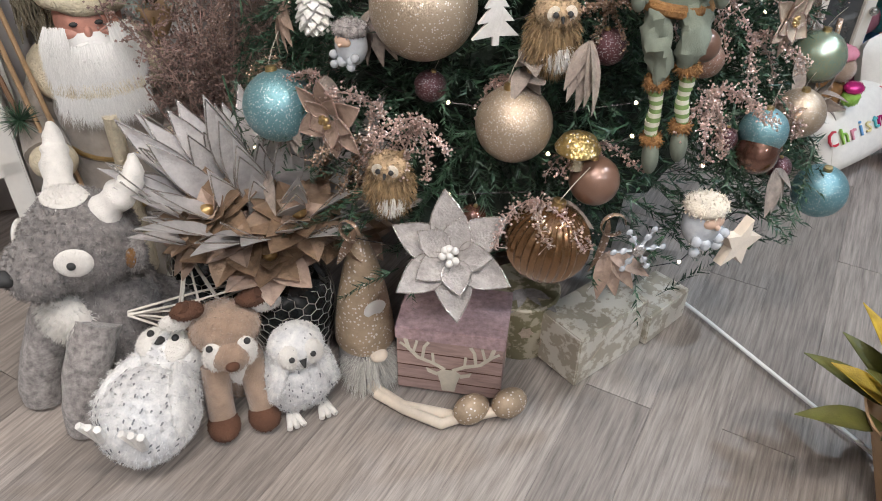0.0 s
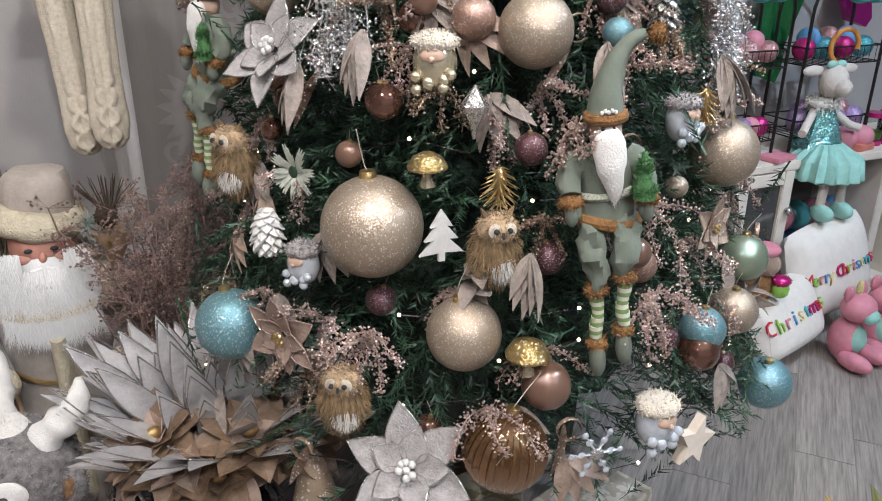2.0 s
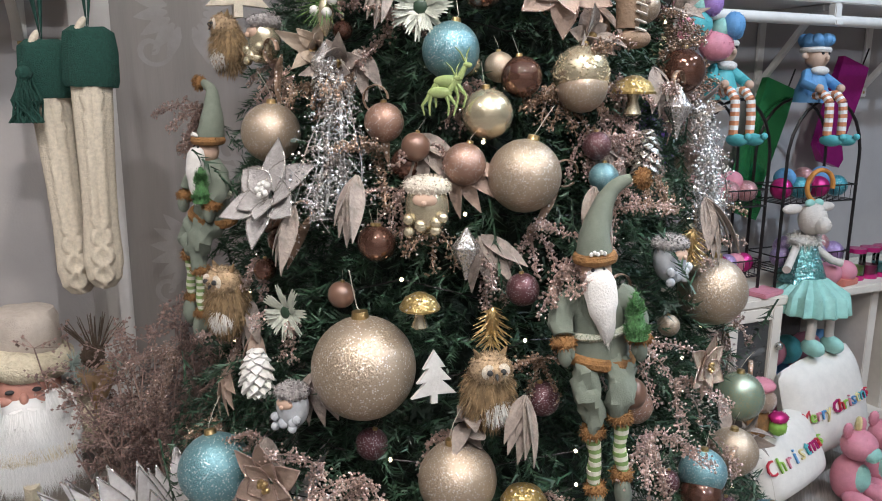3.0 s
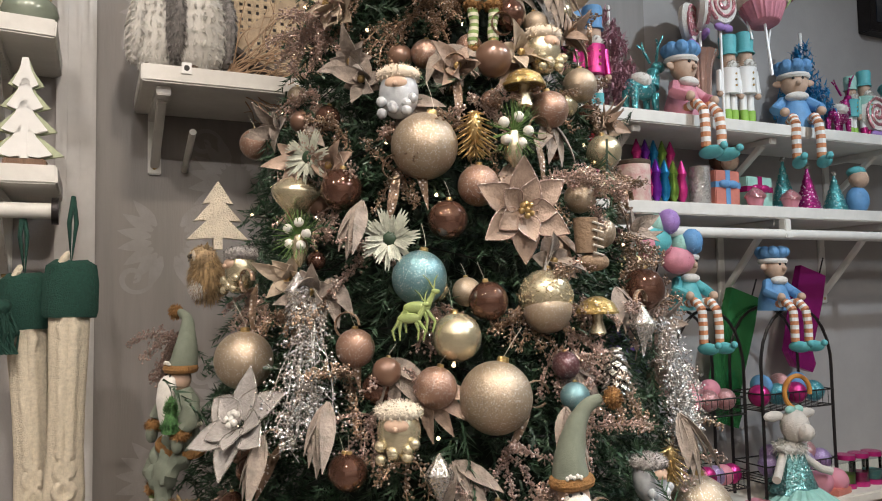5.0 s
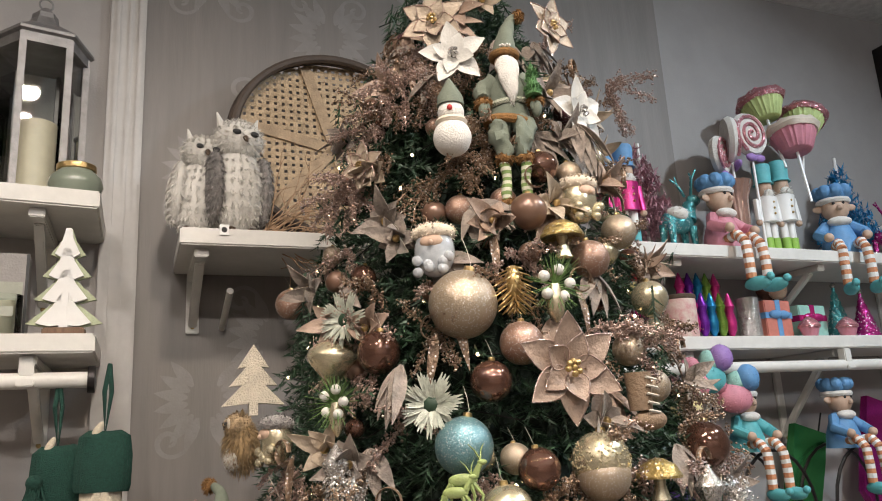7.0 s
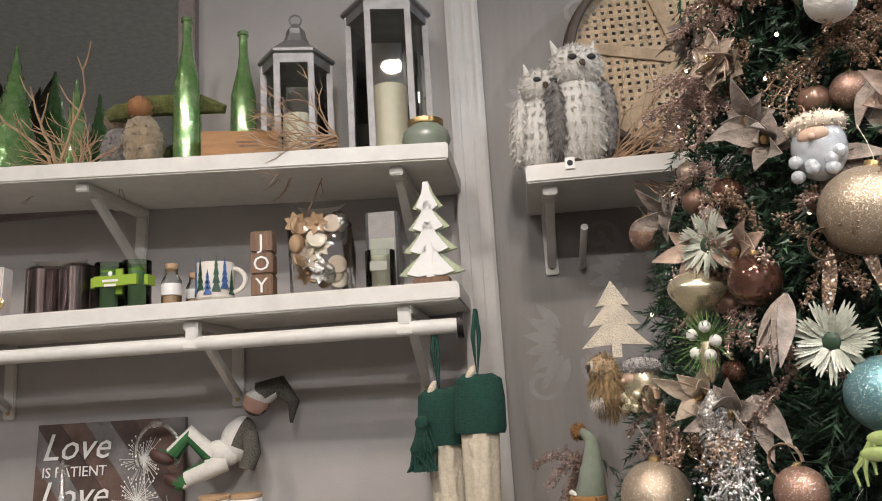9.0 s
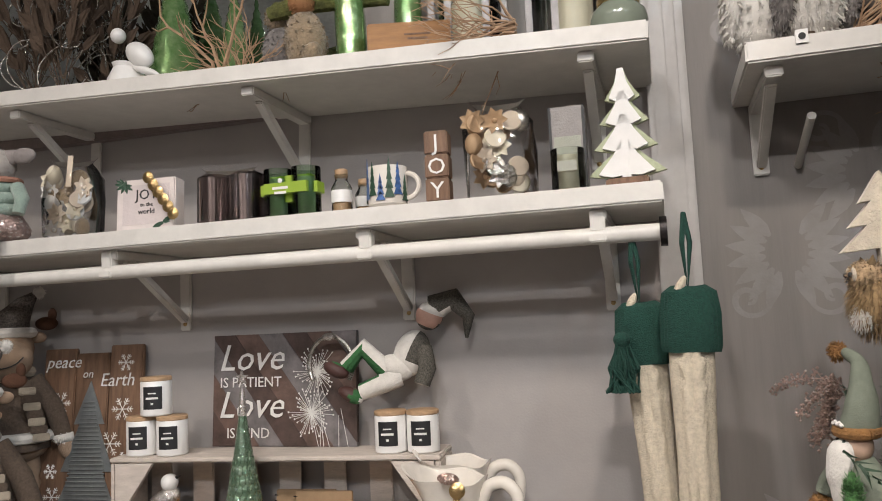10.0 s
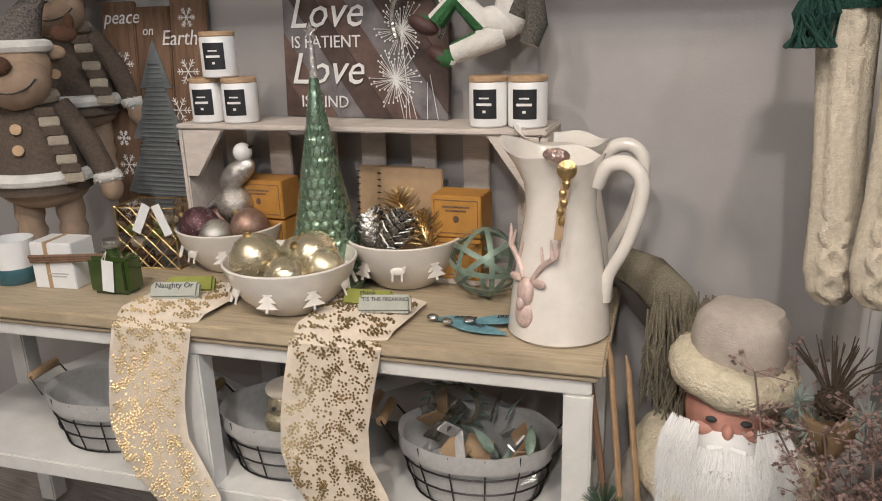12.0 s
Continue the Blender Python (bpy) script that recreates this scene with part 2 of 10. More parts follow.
def plate(bm, outline, t, m=I4, bevel=0.0):
    """A flat outline in x and z, t thick in y."""
    top = [bm.verts.new(m @ Vector((x, -t / 2, z))) for x, z in outline]
    back = [bm.verts.new(m @ Vector((x, t / 2, z))) for x, z in outline]
    bm.faces.new(top)
    bm.faces.new(list(reversed(back)))
    for k in range(len(top)):
        j = (k + 1) % len(top)
        bm.faces.new((top[j], top[k], back[k], back[j]))
    bmesh.ops.recalc_face_normals(bm, faces=bm.faces)
    return bm


def bead(V, F, c, r):
    n = len(V)
    V += [(c.x + r, c.y, c.z), (c.x - r, c.y, c.z), (c.x, c.y + r, c.z), (c.x, c.y - r, c.z), (c.x, c.y, c.z + r), (c.x, c.y, c.z - r)]
    F += [(n + a, n + b, n + d) for a, b, d in ((0, 2, 4), (2, 1, 4), (1, 3, 4), (3, 0, 4), (2, 0, 5), (1, 2, 5), (3, 1, 5), (0, 3, 5))]


def fur(bm, length, count, width=0.0012, droop=0.35, jit=0.5, seed=1):
    """Hairs as thin blades all over the faces of a bmesh."""
    g = random.Random(seed)
    bm.normal_update()
    faces = list(bm.faces)
    areas = np.array([f.calc_area() for f in faces])
    pick = np.random.RandomState(seed).choice(len(faces), size=count, p=areas / areas.sum())
    for k in pick:
        fa = faces[k]
        vs = [v.co for v in fa.verts]
        ws = [g.random() ** 1 for _ in vs]
        t = sum(ws)
        p = sum((v * (w / t) for v, w in zip(vs, ws)), Vector())
        n = fa.normal
        d = (n + Vector((g.uniform(-jit, jit), g.uniform(-jit, jit), g.uniform(-jit, jit) - droop))).normalized()
        s = d.cross(Vector((g.uniform(-1, 1), g.uniform(-1, 1), g.uniform(-1, 1)))).normalized() * width
        l = length * g.uniform(0.6, 1.15)
        q = p + d * l * 0.55
        e = p + d * l + Vector((0, 0, -droop * l * 0.4))
        a, b, c, f2, h = (bm.verts.new(x) for x in (p - s, p + s, q + s * 0.8, q - s * 0.8, e))
        bm.faces.new((a, b, c, f2))
        bm.faces.new((f2, c, h))
    return bm


def join(bm, sub):
    """Adds another bmesh to this one."""
    me = bpy.data.meshes.new("joined")
    sub.to_mesh(me)
    sub.free()
    bm.from_mesh(me)
    bpy.data.meshes.remove(me)
    return bm


def speckles(bm, c, r, count, seed, size=0.004, m=I4, front=True):
    """Short dark dashes lying on an ellipsoid, pointing down."""
    g = random.Random(seed)
    for _ in range(count):
        n = Vector((g.gauss(0, 1), -abs(g.gauss(0, 1)) if front else g.gauss(0, 1), g.gauss(0, 0.8))).normalized()
        p = Vector((c[0] + n.x * r[0], c[1] + n.y * r[1], c[2] + n.z * r[2])) + n * 0.004
        down = (Vector((0, 0, -1)) - n * -n.z).normalized()
        leaf(bm, m @ p, m @ (p + down * size * g.uniform(1.2, 2.6)), size * 0.7, m.to_3x3() @ n, 0.1, 3, 0.0006)
    return bm


def wobble(bm, amount, scale, seed=0):
    bm.normal_update()
    for v in bm.verts:
        v.co += v.normal * (amount * noise.noise(v.co * scale + Vector((seed, seed * 2, 0))))
    return bm


def text(s, size, m, material, parent, depth=0.0006, name="lettering", shear=0.0, align="CENTER"):
    c = bpy.data.curves.new(name, "FONT")
    c.body, c.size, c.extrude, c.align_x, c.shear = s, size, depth, align, shear
    c.resolution_u = 2
    ob = new(name, c)
    me = bpy.data.meshes.new_from_object(ob)
    bpy.data.objects.remove(ob)
    me.materials.clear()
    me.materials.append(material)
    o2 = new(name, me)
    o2.parent = parent
    o2.matrix_local = m
    return o2


def facing(x, z, y):
    """The pose of flat writing that is read from the camera's side, on a plane of constant y."""
    return pose(x, y, z, 90, 0, 0)


# ---- the shell of the shop ----
def wall_box(name, c, s, material, label):
    return solo(name, box(B(), c, s, bevel=0), material, label, "wall", kind="structure", smooth=False)


wall_box("wall_back", (-1.72, WALL + 0.06, CEIL / 2), (3.96, 0.12, CEIL), PAINT, "plain taupe painted shop wall behind the shelves")
wall_box("wall_papered", (1.23, WALL + 0.06, CEIL / 2), (1.9, 0.12, CEIL), PAPER, "taupe damask wallpaper with pale scrolls")
wall_box("wall_back_far", (3.49, WALL + 0.06, CEIL / 2), (2.62, 0.12, CEIL), mat("grey_wall_paint", (0.35, 0.33, 0.32), 0.7, vary=0.05, scale=5, bump=0.08, bscale=180), "plain grey wall behind the candy-coloured shelves")
wall_box("wall_left", (-3.76, -0.6, CEIL / 2), (0.12, 6.7, CEIL), PAINT, "plain taupe side wall")
wall_box("wall_right", (4.86, -0.6, CEIL / 2), (0.12, 6.7, CEIL), PAINT, "plain grey side wall")
wall_box("wall_front", (0.55, -4.0, CEIL / 2), (8.5, 0.12, CEIL), PAINT, "plain wall behind the camera")
solo("ceiling", box(B(), (0.55, -0.6, CEIL + 0.05), (8.8, 6.9, 0.1), bevel=0), CEILM, "white painted shop ceiling", "ceiling", kind="structure", smooth=False)
floor_ob = solo("floor", box(B(), (0.55, -0.6, -0.06), (8.8, 6.9, 0.1), bevel=0), PLANK, "grey oak herringbone plank floor", "floor", kind="structure", smooth=False)

post = B()
for dx, w, d in ((0, 0.094, 0.022), (-0.026, 0.012, 0.03), (0.006, 0.01, 0.028), (0.034, 0.014, 0.032)):
    box(post, (0.29 + dx, WALL - d / 2, CEIL / 2), (w, d, CEIL - 0.01), bevel=0.002)
solo("trim_post", post, mat("grey_white_trim_paint", (0.52, 0.5, 0.48), 0.45, vary=0.06, scale=14, bump=0.06, bscale=60), "white fluted wooden trim strip on the wall", "trim", kind="structure")

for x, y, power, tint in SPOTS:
    lt = thing("ceiling_light", pose(x, y, CEIL), "round white recessed ceiling spotlight, added out of view", "ceiling light", "ceiling spots")
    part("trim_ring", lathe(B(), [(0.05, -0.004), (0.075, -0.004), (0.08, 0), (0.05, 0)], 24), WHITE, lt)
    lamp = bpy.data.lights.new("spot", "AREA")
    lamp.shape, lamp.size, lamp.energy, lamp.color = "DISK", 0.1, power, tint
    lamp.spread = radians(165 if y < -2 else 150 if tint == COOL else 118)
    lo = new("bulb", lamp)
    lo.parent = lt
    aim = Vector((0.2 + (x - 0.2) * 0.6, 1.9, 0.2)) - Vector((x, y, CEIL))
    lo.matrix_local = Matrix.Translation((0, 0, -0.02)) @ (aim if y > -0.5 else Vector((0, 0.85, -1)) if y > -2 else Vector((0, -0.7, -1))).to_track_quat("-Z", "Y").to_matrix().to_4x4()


# ---- wall shelves ----
def bracket(parent, x, ztop, depth, drop):
    br = B()
    box(br, (x, WALL - 0.006, ztop - drop / 2), (0.034, 0.012, drop))
    box(br, (x, WALL - depth / 2, ztop - 0.012), (0.034, depth, 0.022))
    a, b = Vector((x, WALL - depth * 0.82, ztop - 0.02)), Vector((x, WALL - 0.012, ztop - drop * 0.86))
    mid, ang = (a + b) / 2, math.atan2(b.z - a.z, b.y - a.y)
    box(br, (0, 0, 0), (0.022, (b - a).length, 0.02), Matrix.Translation(mid) @ Matrix.Rotation(ang, 4, "X"))
    k = part("bracket", br, WHITE, parent)
    part("screw", ball(B(), (x, WALL - 0.013, ztop - drop + 0.018), (0.006, 0.003, 0.006), u=10, v=6), GOLD, k)


def shelf(x0, x1, front, ztop, brackets, drop, label, thick=0.042):
    sh = thing("wall_shelf", I4, label, "shelf", "white wall shelves")
    part("board", box(B(), ((x0 + x1) / 2, (front + WALL - 0.001) / 2, ztop - thick / 2), (x1 - x0, WALL - front - 0.002, thick), bevel=0.004), WHITE, sh)
    for x in brackets:
        bracket(sh, x, ztop - thick, WALL - front - 0.03, drop)
    return sh


def rail(x0, x1, y, z, clips, label):
    rl = thing("hanging_rail", I4, label, "clothes rail")
    part("rod", tube(B(), [(x0, y, z), (x1, y, z)], 0.0175, 14), WHITE, rl)
    part("end_cap", tube(B(), [(x1, y, z), (x1 + 0.014, y, z)], 0.03, 18), DARKMETAL, rl, "dark end cap")
    for x in clips:
        part("rail_clip", box(box(B(), (x, y, z + 0.03), (0.03, 0.03, 0.045)), (x, y - 0.002, z - 0.006), (0.035, 0.04, 0.016)), WHITE, rl)
    return rl


DARKMETAL = mat("dark_metal", (0.035, 0.03, 0.03), 0.4, 0.7)
top_shelf = shelf(-2.7, 0.257, 2.43, 1.965, (-2.1, -1.35, -0.66, 0.13), 0.2, "long white wall shelf crowded with bottles and lanterns")
# the top board hangs a little low at its end by the post
top_shelf.matrix_world = pose(0.257, 0, 1.965) @ Matrix.Rotation(0.042, 4, "Y") @ pose(-0.257, 0, -1.965)
shelf(-2.7, 0.262, 2.43, 1.64, (-1.7, -1.048, -0.382, 0.132), 0.205, "long white wall shelf with candles, a mug and potpourri")
rail(-2.7, 0.25, 2.47, 1.543, (-1.7, -1.06, -0.375, 0.13), "white rail hanging under the wall shelf")
owl_shelf = shelf(0.43, 1.3, 2.43, 1.89, (0.482, 1.15), 0.165, "short white wall shelf with two owls and a basket")
part("peg", tube(B(), [(0.56, WALL, 1.70), (0.56, WALL - 0.2, 1.765)], 0.009, 10), WHITE, owl_shelf)
shelf(1.62, 3.75, 2.46, 1.918, (1.9, 2.5, 3.1), 0.2, "white wall shelf with candy-coloured ornaments")
shelf(1.62, 3.75, 2.46, 1.628, (1.9, 2.5, 3.05), 0.3, "white wall shelf with jars, boxes and small trees")
rail(1.62, 3.75, 2.46, 1.531, (1.95, 2.5, 3.05), "white rail under the candy-coloured shelf")

# ---- console table ----
TT, LOWER = 0.743, 0.37
TM = pose(-0.1, 2.355, 0, 0, 0, 8)
table = thing("console_table", TM, "white console table with a limed oak top", "table")
part("tabletop", box(box(B(), (-0.8, 0.18, TT - 0.014), (1.62, 0.38, 0.028), bevel=0.005), (-0.8, 0.18, TT - 0.034), (1.6, 0.365, 0.014), bevel=0.005), OAK, table)
part("apron", box(B(), (-0.8, 0.178, TT - 0.055), (1.575, 0.345, 0.03)), WHITE, table)
for lx in (-0.035, -0.8, -1.565):
    for ly in (0.03, 0.33):
        part("leg", box(B(), (lx, ly, (TT - 0.07) / 2), (0.05, 0.05, TT - 0.07), bevel=0.004), WHITE, table)
part("lower_shelf", box(B(), (-0.8, 0.18, LOWER - 0.02), (1.57, 0.35, 0.04), bevel=0.004), WHITE, table)
for x0, x1 in ((-0.06, -0.78), (-0.82, -1.54)):
    for za, zb in ((LOWER, TT - 0.08), (TT - 0.08, LOWER)):
        pa, pb = Vector((x0, 0.335, za)), Vector((x1, 0.335, zb))
        d = pb - pa
        part("cross_brace", box(B(), (0, 0, 0), (d.length, 0.02, 0.035), Matrix.Translation((pa + pb) / 2) @ Matrix.Rotation(-math.atan2(d.z, d.x), 4, "Y")), WHITE, table)
for xs in (-0.035,):
    for za, zb in ((LOWER, TT - 0.08), (TT - 0.08, LOWER)):
        d = Vector((0, 0.26, zb - za))
        part("cross_brace", box(B(), (0, 0, 0), (0.02, d.length, 0.03), Matrix.Translation((xs, 0.18, (za + zb) / 2)) @ Matrix.Rotation(math.atan2(d.z, d.y), 4, "X")), WHITE, table)

# ---- places of the hanging ornaments: x, y, z, radius ----
CHAMP_AT = [(0.659, 1.666, 0.897, 0.079), (0.762, 1.559, 0.746, 0.058), (0.89, 1.62, 1.183, 0.055), (0.585, 1.9, 1.236, 0.049), (1.264, 1.626, 0.964, 0.06), (0.837, 1.738, 1.582, 0.055), (1.28, 1.56, 0.685, 0.043), (1.128, 1.686, 1.441, 0.027), (1.149, 1.765, 1.724, 0.032), (1.058, 1.761, 1.826, 0.023), (1.092, 1.691, 1.501, 0.027), (0.99, 1.636, 1.313, 0.039)]
COPPER_AT = [(0.81, 1.652, 1.2, 0.032), (0.908, 1.695, 1.514, 0.034), (0.651, 2.124, 1.652, 0.031), (1.058, 1.722, 1.659, 0.033), (0.716, 1.728, 1.259, 0.03)]
PEARL_AT = [(0.847, 1.656, 1.273, 0.038), (1.19, 1.754, 1.599, 0.033)]
AQUA_AT = [(0.461, 1.857, 0.672, 0.063), (1.492, 1.648, 0.429, 0.056), (1.176, 1.518, 0.69, 0.039), (0.807, 1.697, 1.365, 0.043), (1.015, 1.605, 1.177, 0.023)]
BRONZE_AT = [(1.163, 1.505, 0.657, 0.035), (1.004, 1.758, 1.833, 0.029), (0.722, 1.804, 1.515, 0.035), (0.898, 1.652, 1.327, 0.031), (0.688, 1.699, 1.082, 0.026), (0.692, 1.694, 1.08, 0.028), (0.856, 1.698, 1.457, 0.032), (1.236, 1.712, 1.342, 0.039), (0.555, 1.844, 1.018, 0.019)]
BROWN_AT = [(0.872, 1.499, 0.663, 0.039), (1.032, 1.529, 0.849, 0.025), (0.642, 1.715, 1.0, 0.021), (0.751, 1.692, 1.224, 0.022), (0.962, 1.739, 1.743, 0.032)]
PLUM_AT = [(0.873, 1.585, 1.018, 0.025), (1.008, 1.616, 1.225, 0.022), (0.876, 1.583, 1.015, 0.021)]
TEAL_AT = [(1.34, 1.618, 0.756, 0.046)]
RIBBED_AT = [(0.805, 1.495, 0.564, 0.07)]
SQUASH_AT = [(0.668, 1.877, 1.514, 0.043)]
POIN_SILVER_AT = [(0.678, 1.552, 0.545, 0.104), (0.592, 1.836, 1.142, 0.091)]
POIN_ROSE_AT = [(0.545, 1.726, 0.714, 0.076), (0.961, 1.676, 1.471, 0.086)]
POIN_CREAM_AT = [(1.175, 1.561, 0.867, 0.057), (0.75, 1.9, 1.862, 0.047), (0.875, 1.869, 2.151, 0.067), (1.079, 1.847, 2.162, 0.064)]
POIN_WHITE_AT = [(0.893, 1.836, 2.065, 0.065), (1.095, 1.802, 1.959, 0.072)]
OWL_AT = [(0.813, 1.572, 0.885, 0.051), (0.602, 1.636, 0.638, 0.051), (0.515, 1.904, 0.96, 0.053), (0.573, 2.13, 1.393, 0.048)]
SANTA_AT = [(0.573, 1.732, 0.825, 0.039), (0.759, 1.664, 1.139, 0.046), (0.813, 1.776, 1.674, 0.048), (0.602, 1.964, 1.388, 0.044), (1.052, 1.467, 0.576, 0.05), (1.056, 1.746, 1.767, 0.046), (1.126, 1.589, 1.043, 0.041)]
FLAKE_AT = [(0.937, 1.463, 0.556, 0.042), (0.779, 1.73, 1.427, 0.044), (0.698, 1.856, 1.574, 0.043), (0.586, 1.77, 0.968, 0.04)]
PINEC_AT = [(0.535, 1.806, 0.87, 0.038), (1.093, 1.624, 1.221, 0.036), (0.663, 1.813, 1.344, 0.034)]
WTREE_AT = [(0.749, 1.606, 0.906, 0.039)]
FTREE_AT = [(0.618, 2.129, 1.504, 0.066)]
STAR_AT = [(1.131, 1.464, 0.517, 0.045)]
MUSH_AT = [(0.845, 1.52, 0.719, 0.034), (1.002, 1.724, 1.69, 0.037), (1.072, 1.64, 1.303, 0.034), (0.738, 1.637, 0.993, 0.03)]
SPRAY_AT = [(0.942, 1.579, 1.053, 0.059), (0.644, 1.631, 0.742, 0.063), (0.785, 1.52, 0.639, 0.072), (1.049, 1.516, 0.787, 0.069), (0.664, 1.767, 1.221, 0.069), (1.249, 1.68, 1.195, 0.078), (1.063, 1.693, 1.532, 0.067), (0.724, 1.929, 1.831, 0.063), (0.816, 1.881, 2.027, 0.065), (1.225, 1.878, 2.071, 0.073), (0.51, 2.128, 1.272, 0.063), (0.438, 2.154, 0.788, 0.081)]
LEAFP_AT = [(0.856, 1.551, 0.859, 0.052), (0.686, 1.725, 1.164, 0.06), (1.203, 1.634, 1.115, 0.067), (0.753, 1.762, 1.469, 0.054), (0.613, 1.79, 1.111, 0.061), (1.071, 1.782, 1.902, 0.064), (0.978, 1.599, 1.149, 0.047)]
GOLD_AT = [(0.826, 1.59, 0.976, 0.029), (0.911, 1.718, 1.611, 0.036), (1.178, 1.61, 1.064, 0.028)]
ICICLE_AT = [(0.802, 1.626, 1.079, 0.034), (0.665, 1.811, 1.344, 0.035), (1.167, 1.66, 1.278, 0.037)]
DEER_AT = [(0.801, 1.688, 1.32, 0.042), (0.791, 1.69, 1.304, 0.037)]
POSY_AT = [(0.675, 1.835, 1.441, 0.041), (0.969, 1.707, 1.606, 0.047)]
BOOT_AT = [(1.06, 1.665, 1.418, 0.041)]
BEADED_AT = [(0.991, 1.641, 1.333, 0.043)]

# ---- the tree ----
TC = Vector((1.003, 2.069, 0))


def tree_r(z):
    r = 0.7393 - 0.2333 * z
    return max(0.02, r if z < 1.9 else r * max(0.05, 1 - ((z - 1.9) / 0.75) ** 2))


def needles(seed, count, zlo, zhi, inner):
    """Fir sprigs: a twig with needles all round, from inside the crown outwards."""
    g = np.random.RandomState(seed)
    V, F = [], []
    for _ in range(count):
        z = zlo + (zhi - zlo) * (1 - math.sqrt(g.rand())) if not inner else zlo + (zhi - zlo) * g.rand()
        a = g.rand() * 2 * math.pi
        if z > 0.5 and math.sin(a) > 0.75 and g.rand() < 0.6:
            continue
        if z < 0.56 and math.sin(a) < 0.1 and g.rand() < (0.75 if math.cos(a) < 0.45 else 0.1):
            continue
        R = tree_r(z)
        out = np.array([math.cos(a), math.sin(a), 0.0])
        L = (0.13 + 0.09 * g.rand()) * (0.55 + 0.45 * R / 0.6)
        tip = np.array([TC.x, TC.y, z]) + out * R * (0.94 + 0.13 * g.rand() if not inner else 0.62 + 0.35 * g.rand())
        d = out * 0.9 + g.normal(0, 0.38, 3) + np.array([0, 0, -0.12])
        d /= np.linalg.norm(d)
        base = tip - d * L
        if tip[1] > WALL - 0.02:
            continue
        side = np.cross(d, [0, 0, 1.0])
        side /= np.linalg.norm(side) + 1e-9
        up = np.cross(side, d)
        n = 34
        for k in range(n):
            t = 0.12 + 0.88 * k / n
            p = base + d * L * t + np.array([0, 0, -0.02 * t * t])
            th = g.rand() * 2 * math.pi
            q = side * math.cos(th) + up * math.sin(th) * 0.7
            nd = q * 0.8 + d * 0.75
            nd /= np.linalg.norm(nd)
            l = 0.028 * (1.1 - 0.5 * t) * (0.8 + 0.4 * g.rand())
            w = np.cross(nd, g.normal(0, 1, 3))
            w *= 0.0021 / (np.linalg.norm(w) + 1e-9)
            i = len(V)
            V += [p - w, p + w, p + nd * l]
            F.append((i, i + 1, i + 2))
        i = len(V)
        w = side * 0.0022
        V += [base - w, base + w, base + d * L + np.array([0, 0, -0.02])]
        F.append((i, i + 1, i + 2))
    return [tuple(v) for v in V], F


tree = thing("christmas_tree", I4, "tall green artificial fir hung with champagne, brown and aqua ornaments", "christmas tree")
part("trunk", lathe(B(), [(0.028, 0.02), (0.026, 1.2), (0.012, 2.5)], 12, Matrix.Translation(TC)), BARK, tree)
for k in range(3):
    a = k * 2.1 + 0.4
    part("stand_leg", tube(B(), [(TC.x, TC.y, 0.12), (TC.x + 0.26 * math.cos(a), TC.y + 0.26 * math.sin(a), 0.012)], 0.012), DARKMETAL, tree)
# solid filler cone, coloured near black for the shade deep in the crown
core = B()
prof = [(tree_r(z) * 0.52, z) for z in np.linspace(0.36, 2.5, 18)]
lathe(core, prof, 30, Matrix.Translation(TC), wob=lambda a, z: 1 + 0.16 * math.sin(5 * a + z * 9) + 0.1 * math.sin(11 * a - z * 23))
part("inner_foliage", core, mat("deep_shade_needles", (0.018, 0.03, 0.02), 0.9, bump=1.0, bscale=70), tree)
v, fc = needles(3, 3000, 0.4, 2.55, False)
raw("crown", v, fc, NEEDLE, tree, kind="stuff")
v, fc = needles(4, 2600, 0.42, 2.5, True)
raw("inner_crown", v, fc, NEEDLE, tree, kind="stuff")


def surf(p, out=0.0):
    """A pose on the crown at p: x sideways, -y outwards, z up."""
    p = Vector(p)
    o = Vector((p.x - TC.x, p.y - TC.y, 0)).normalized()
    return Matrix.Translation(p + o * out) @ Matrix.Rotation(math.atan2(o.y, o.x) + math.pi / 2, 4, "Z")


THREAD = mat("thread", (0.55, 0.5, 0.42), 0.8, bump=0)


def bauble_mesh(name, material, kind="plain"):
    bm = B()
    if kind == "ribbed":
        lathe(bm, [(0.93 * math.sin(a) + 0.02, -math.cos(a) * 0.95) for a in np.linspace(0.03, math.pi - 0.12, 22)], 96, wob=lambda a, z: 1 + 0.035 * math.cos(30 * a))
    elif kind == "squash":
        lathe(bm, [(0.03, -1.1), (0.25, -0.85), (0.5, -0.6), (0.9, -0.15), (1.0, 0.1), (0.95, 0.3), (0.7, 0.55), (0.3, 0.7), (0.05, 0.72)], 40)
    elif kind == "beaded":
        ball(bm, (0, 0, 0), 1, u=32, v=20)
        g = random.Random(5)
        for _ in range(330):
            a, z = g.uniform(0, 6.283), g.gauss(0.05, 0.32)
            if abs(z) < 0.9:
                r = math.sqrt(1 - z * z)
                bmesh.ops.create_icosphere(bm, subdivisions=1, radius=g.uniform(0.03, 0.05), matrix=Matrix.Translation((r * math.cos(a), r * math.sin(a), z)))
    else:
        ball(bm, (0, 0, 0), 1, u=40, v=24)
    return mesh_of(bm, name, material)


cap_bm = B()
lathe(cap_bm, [(0.16, 0.93), (0.17, 1.0), (0.15, 1.12), (0.05, 1.14)], 14)
CAP = mesh_of(cap_bm, "cap", GOLD)
loop_bm = B()
tube(loop_bm, [(0.0, 0, 1.12), (0.05, 0, 1.2), (0.03, 0.2, 1.6), (-0.02, 0.45, 2.0)], 0.012, 5)
LOOP = mesh_of(loop_bm, "hanging_loop", THREAD)


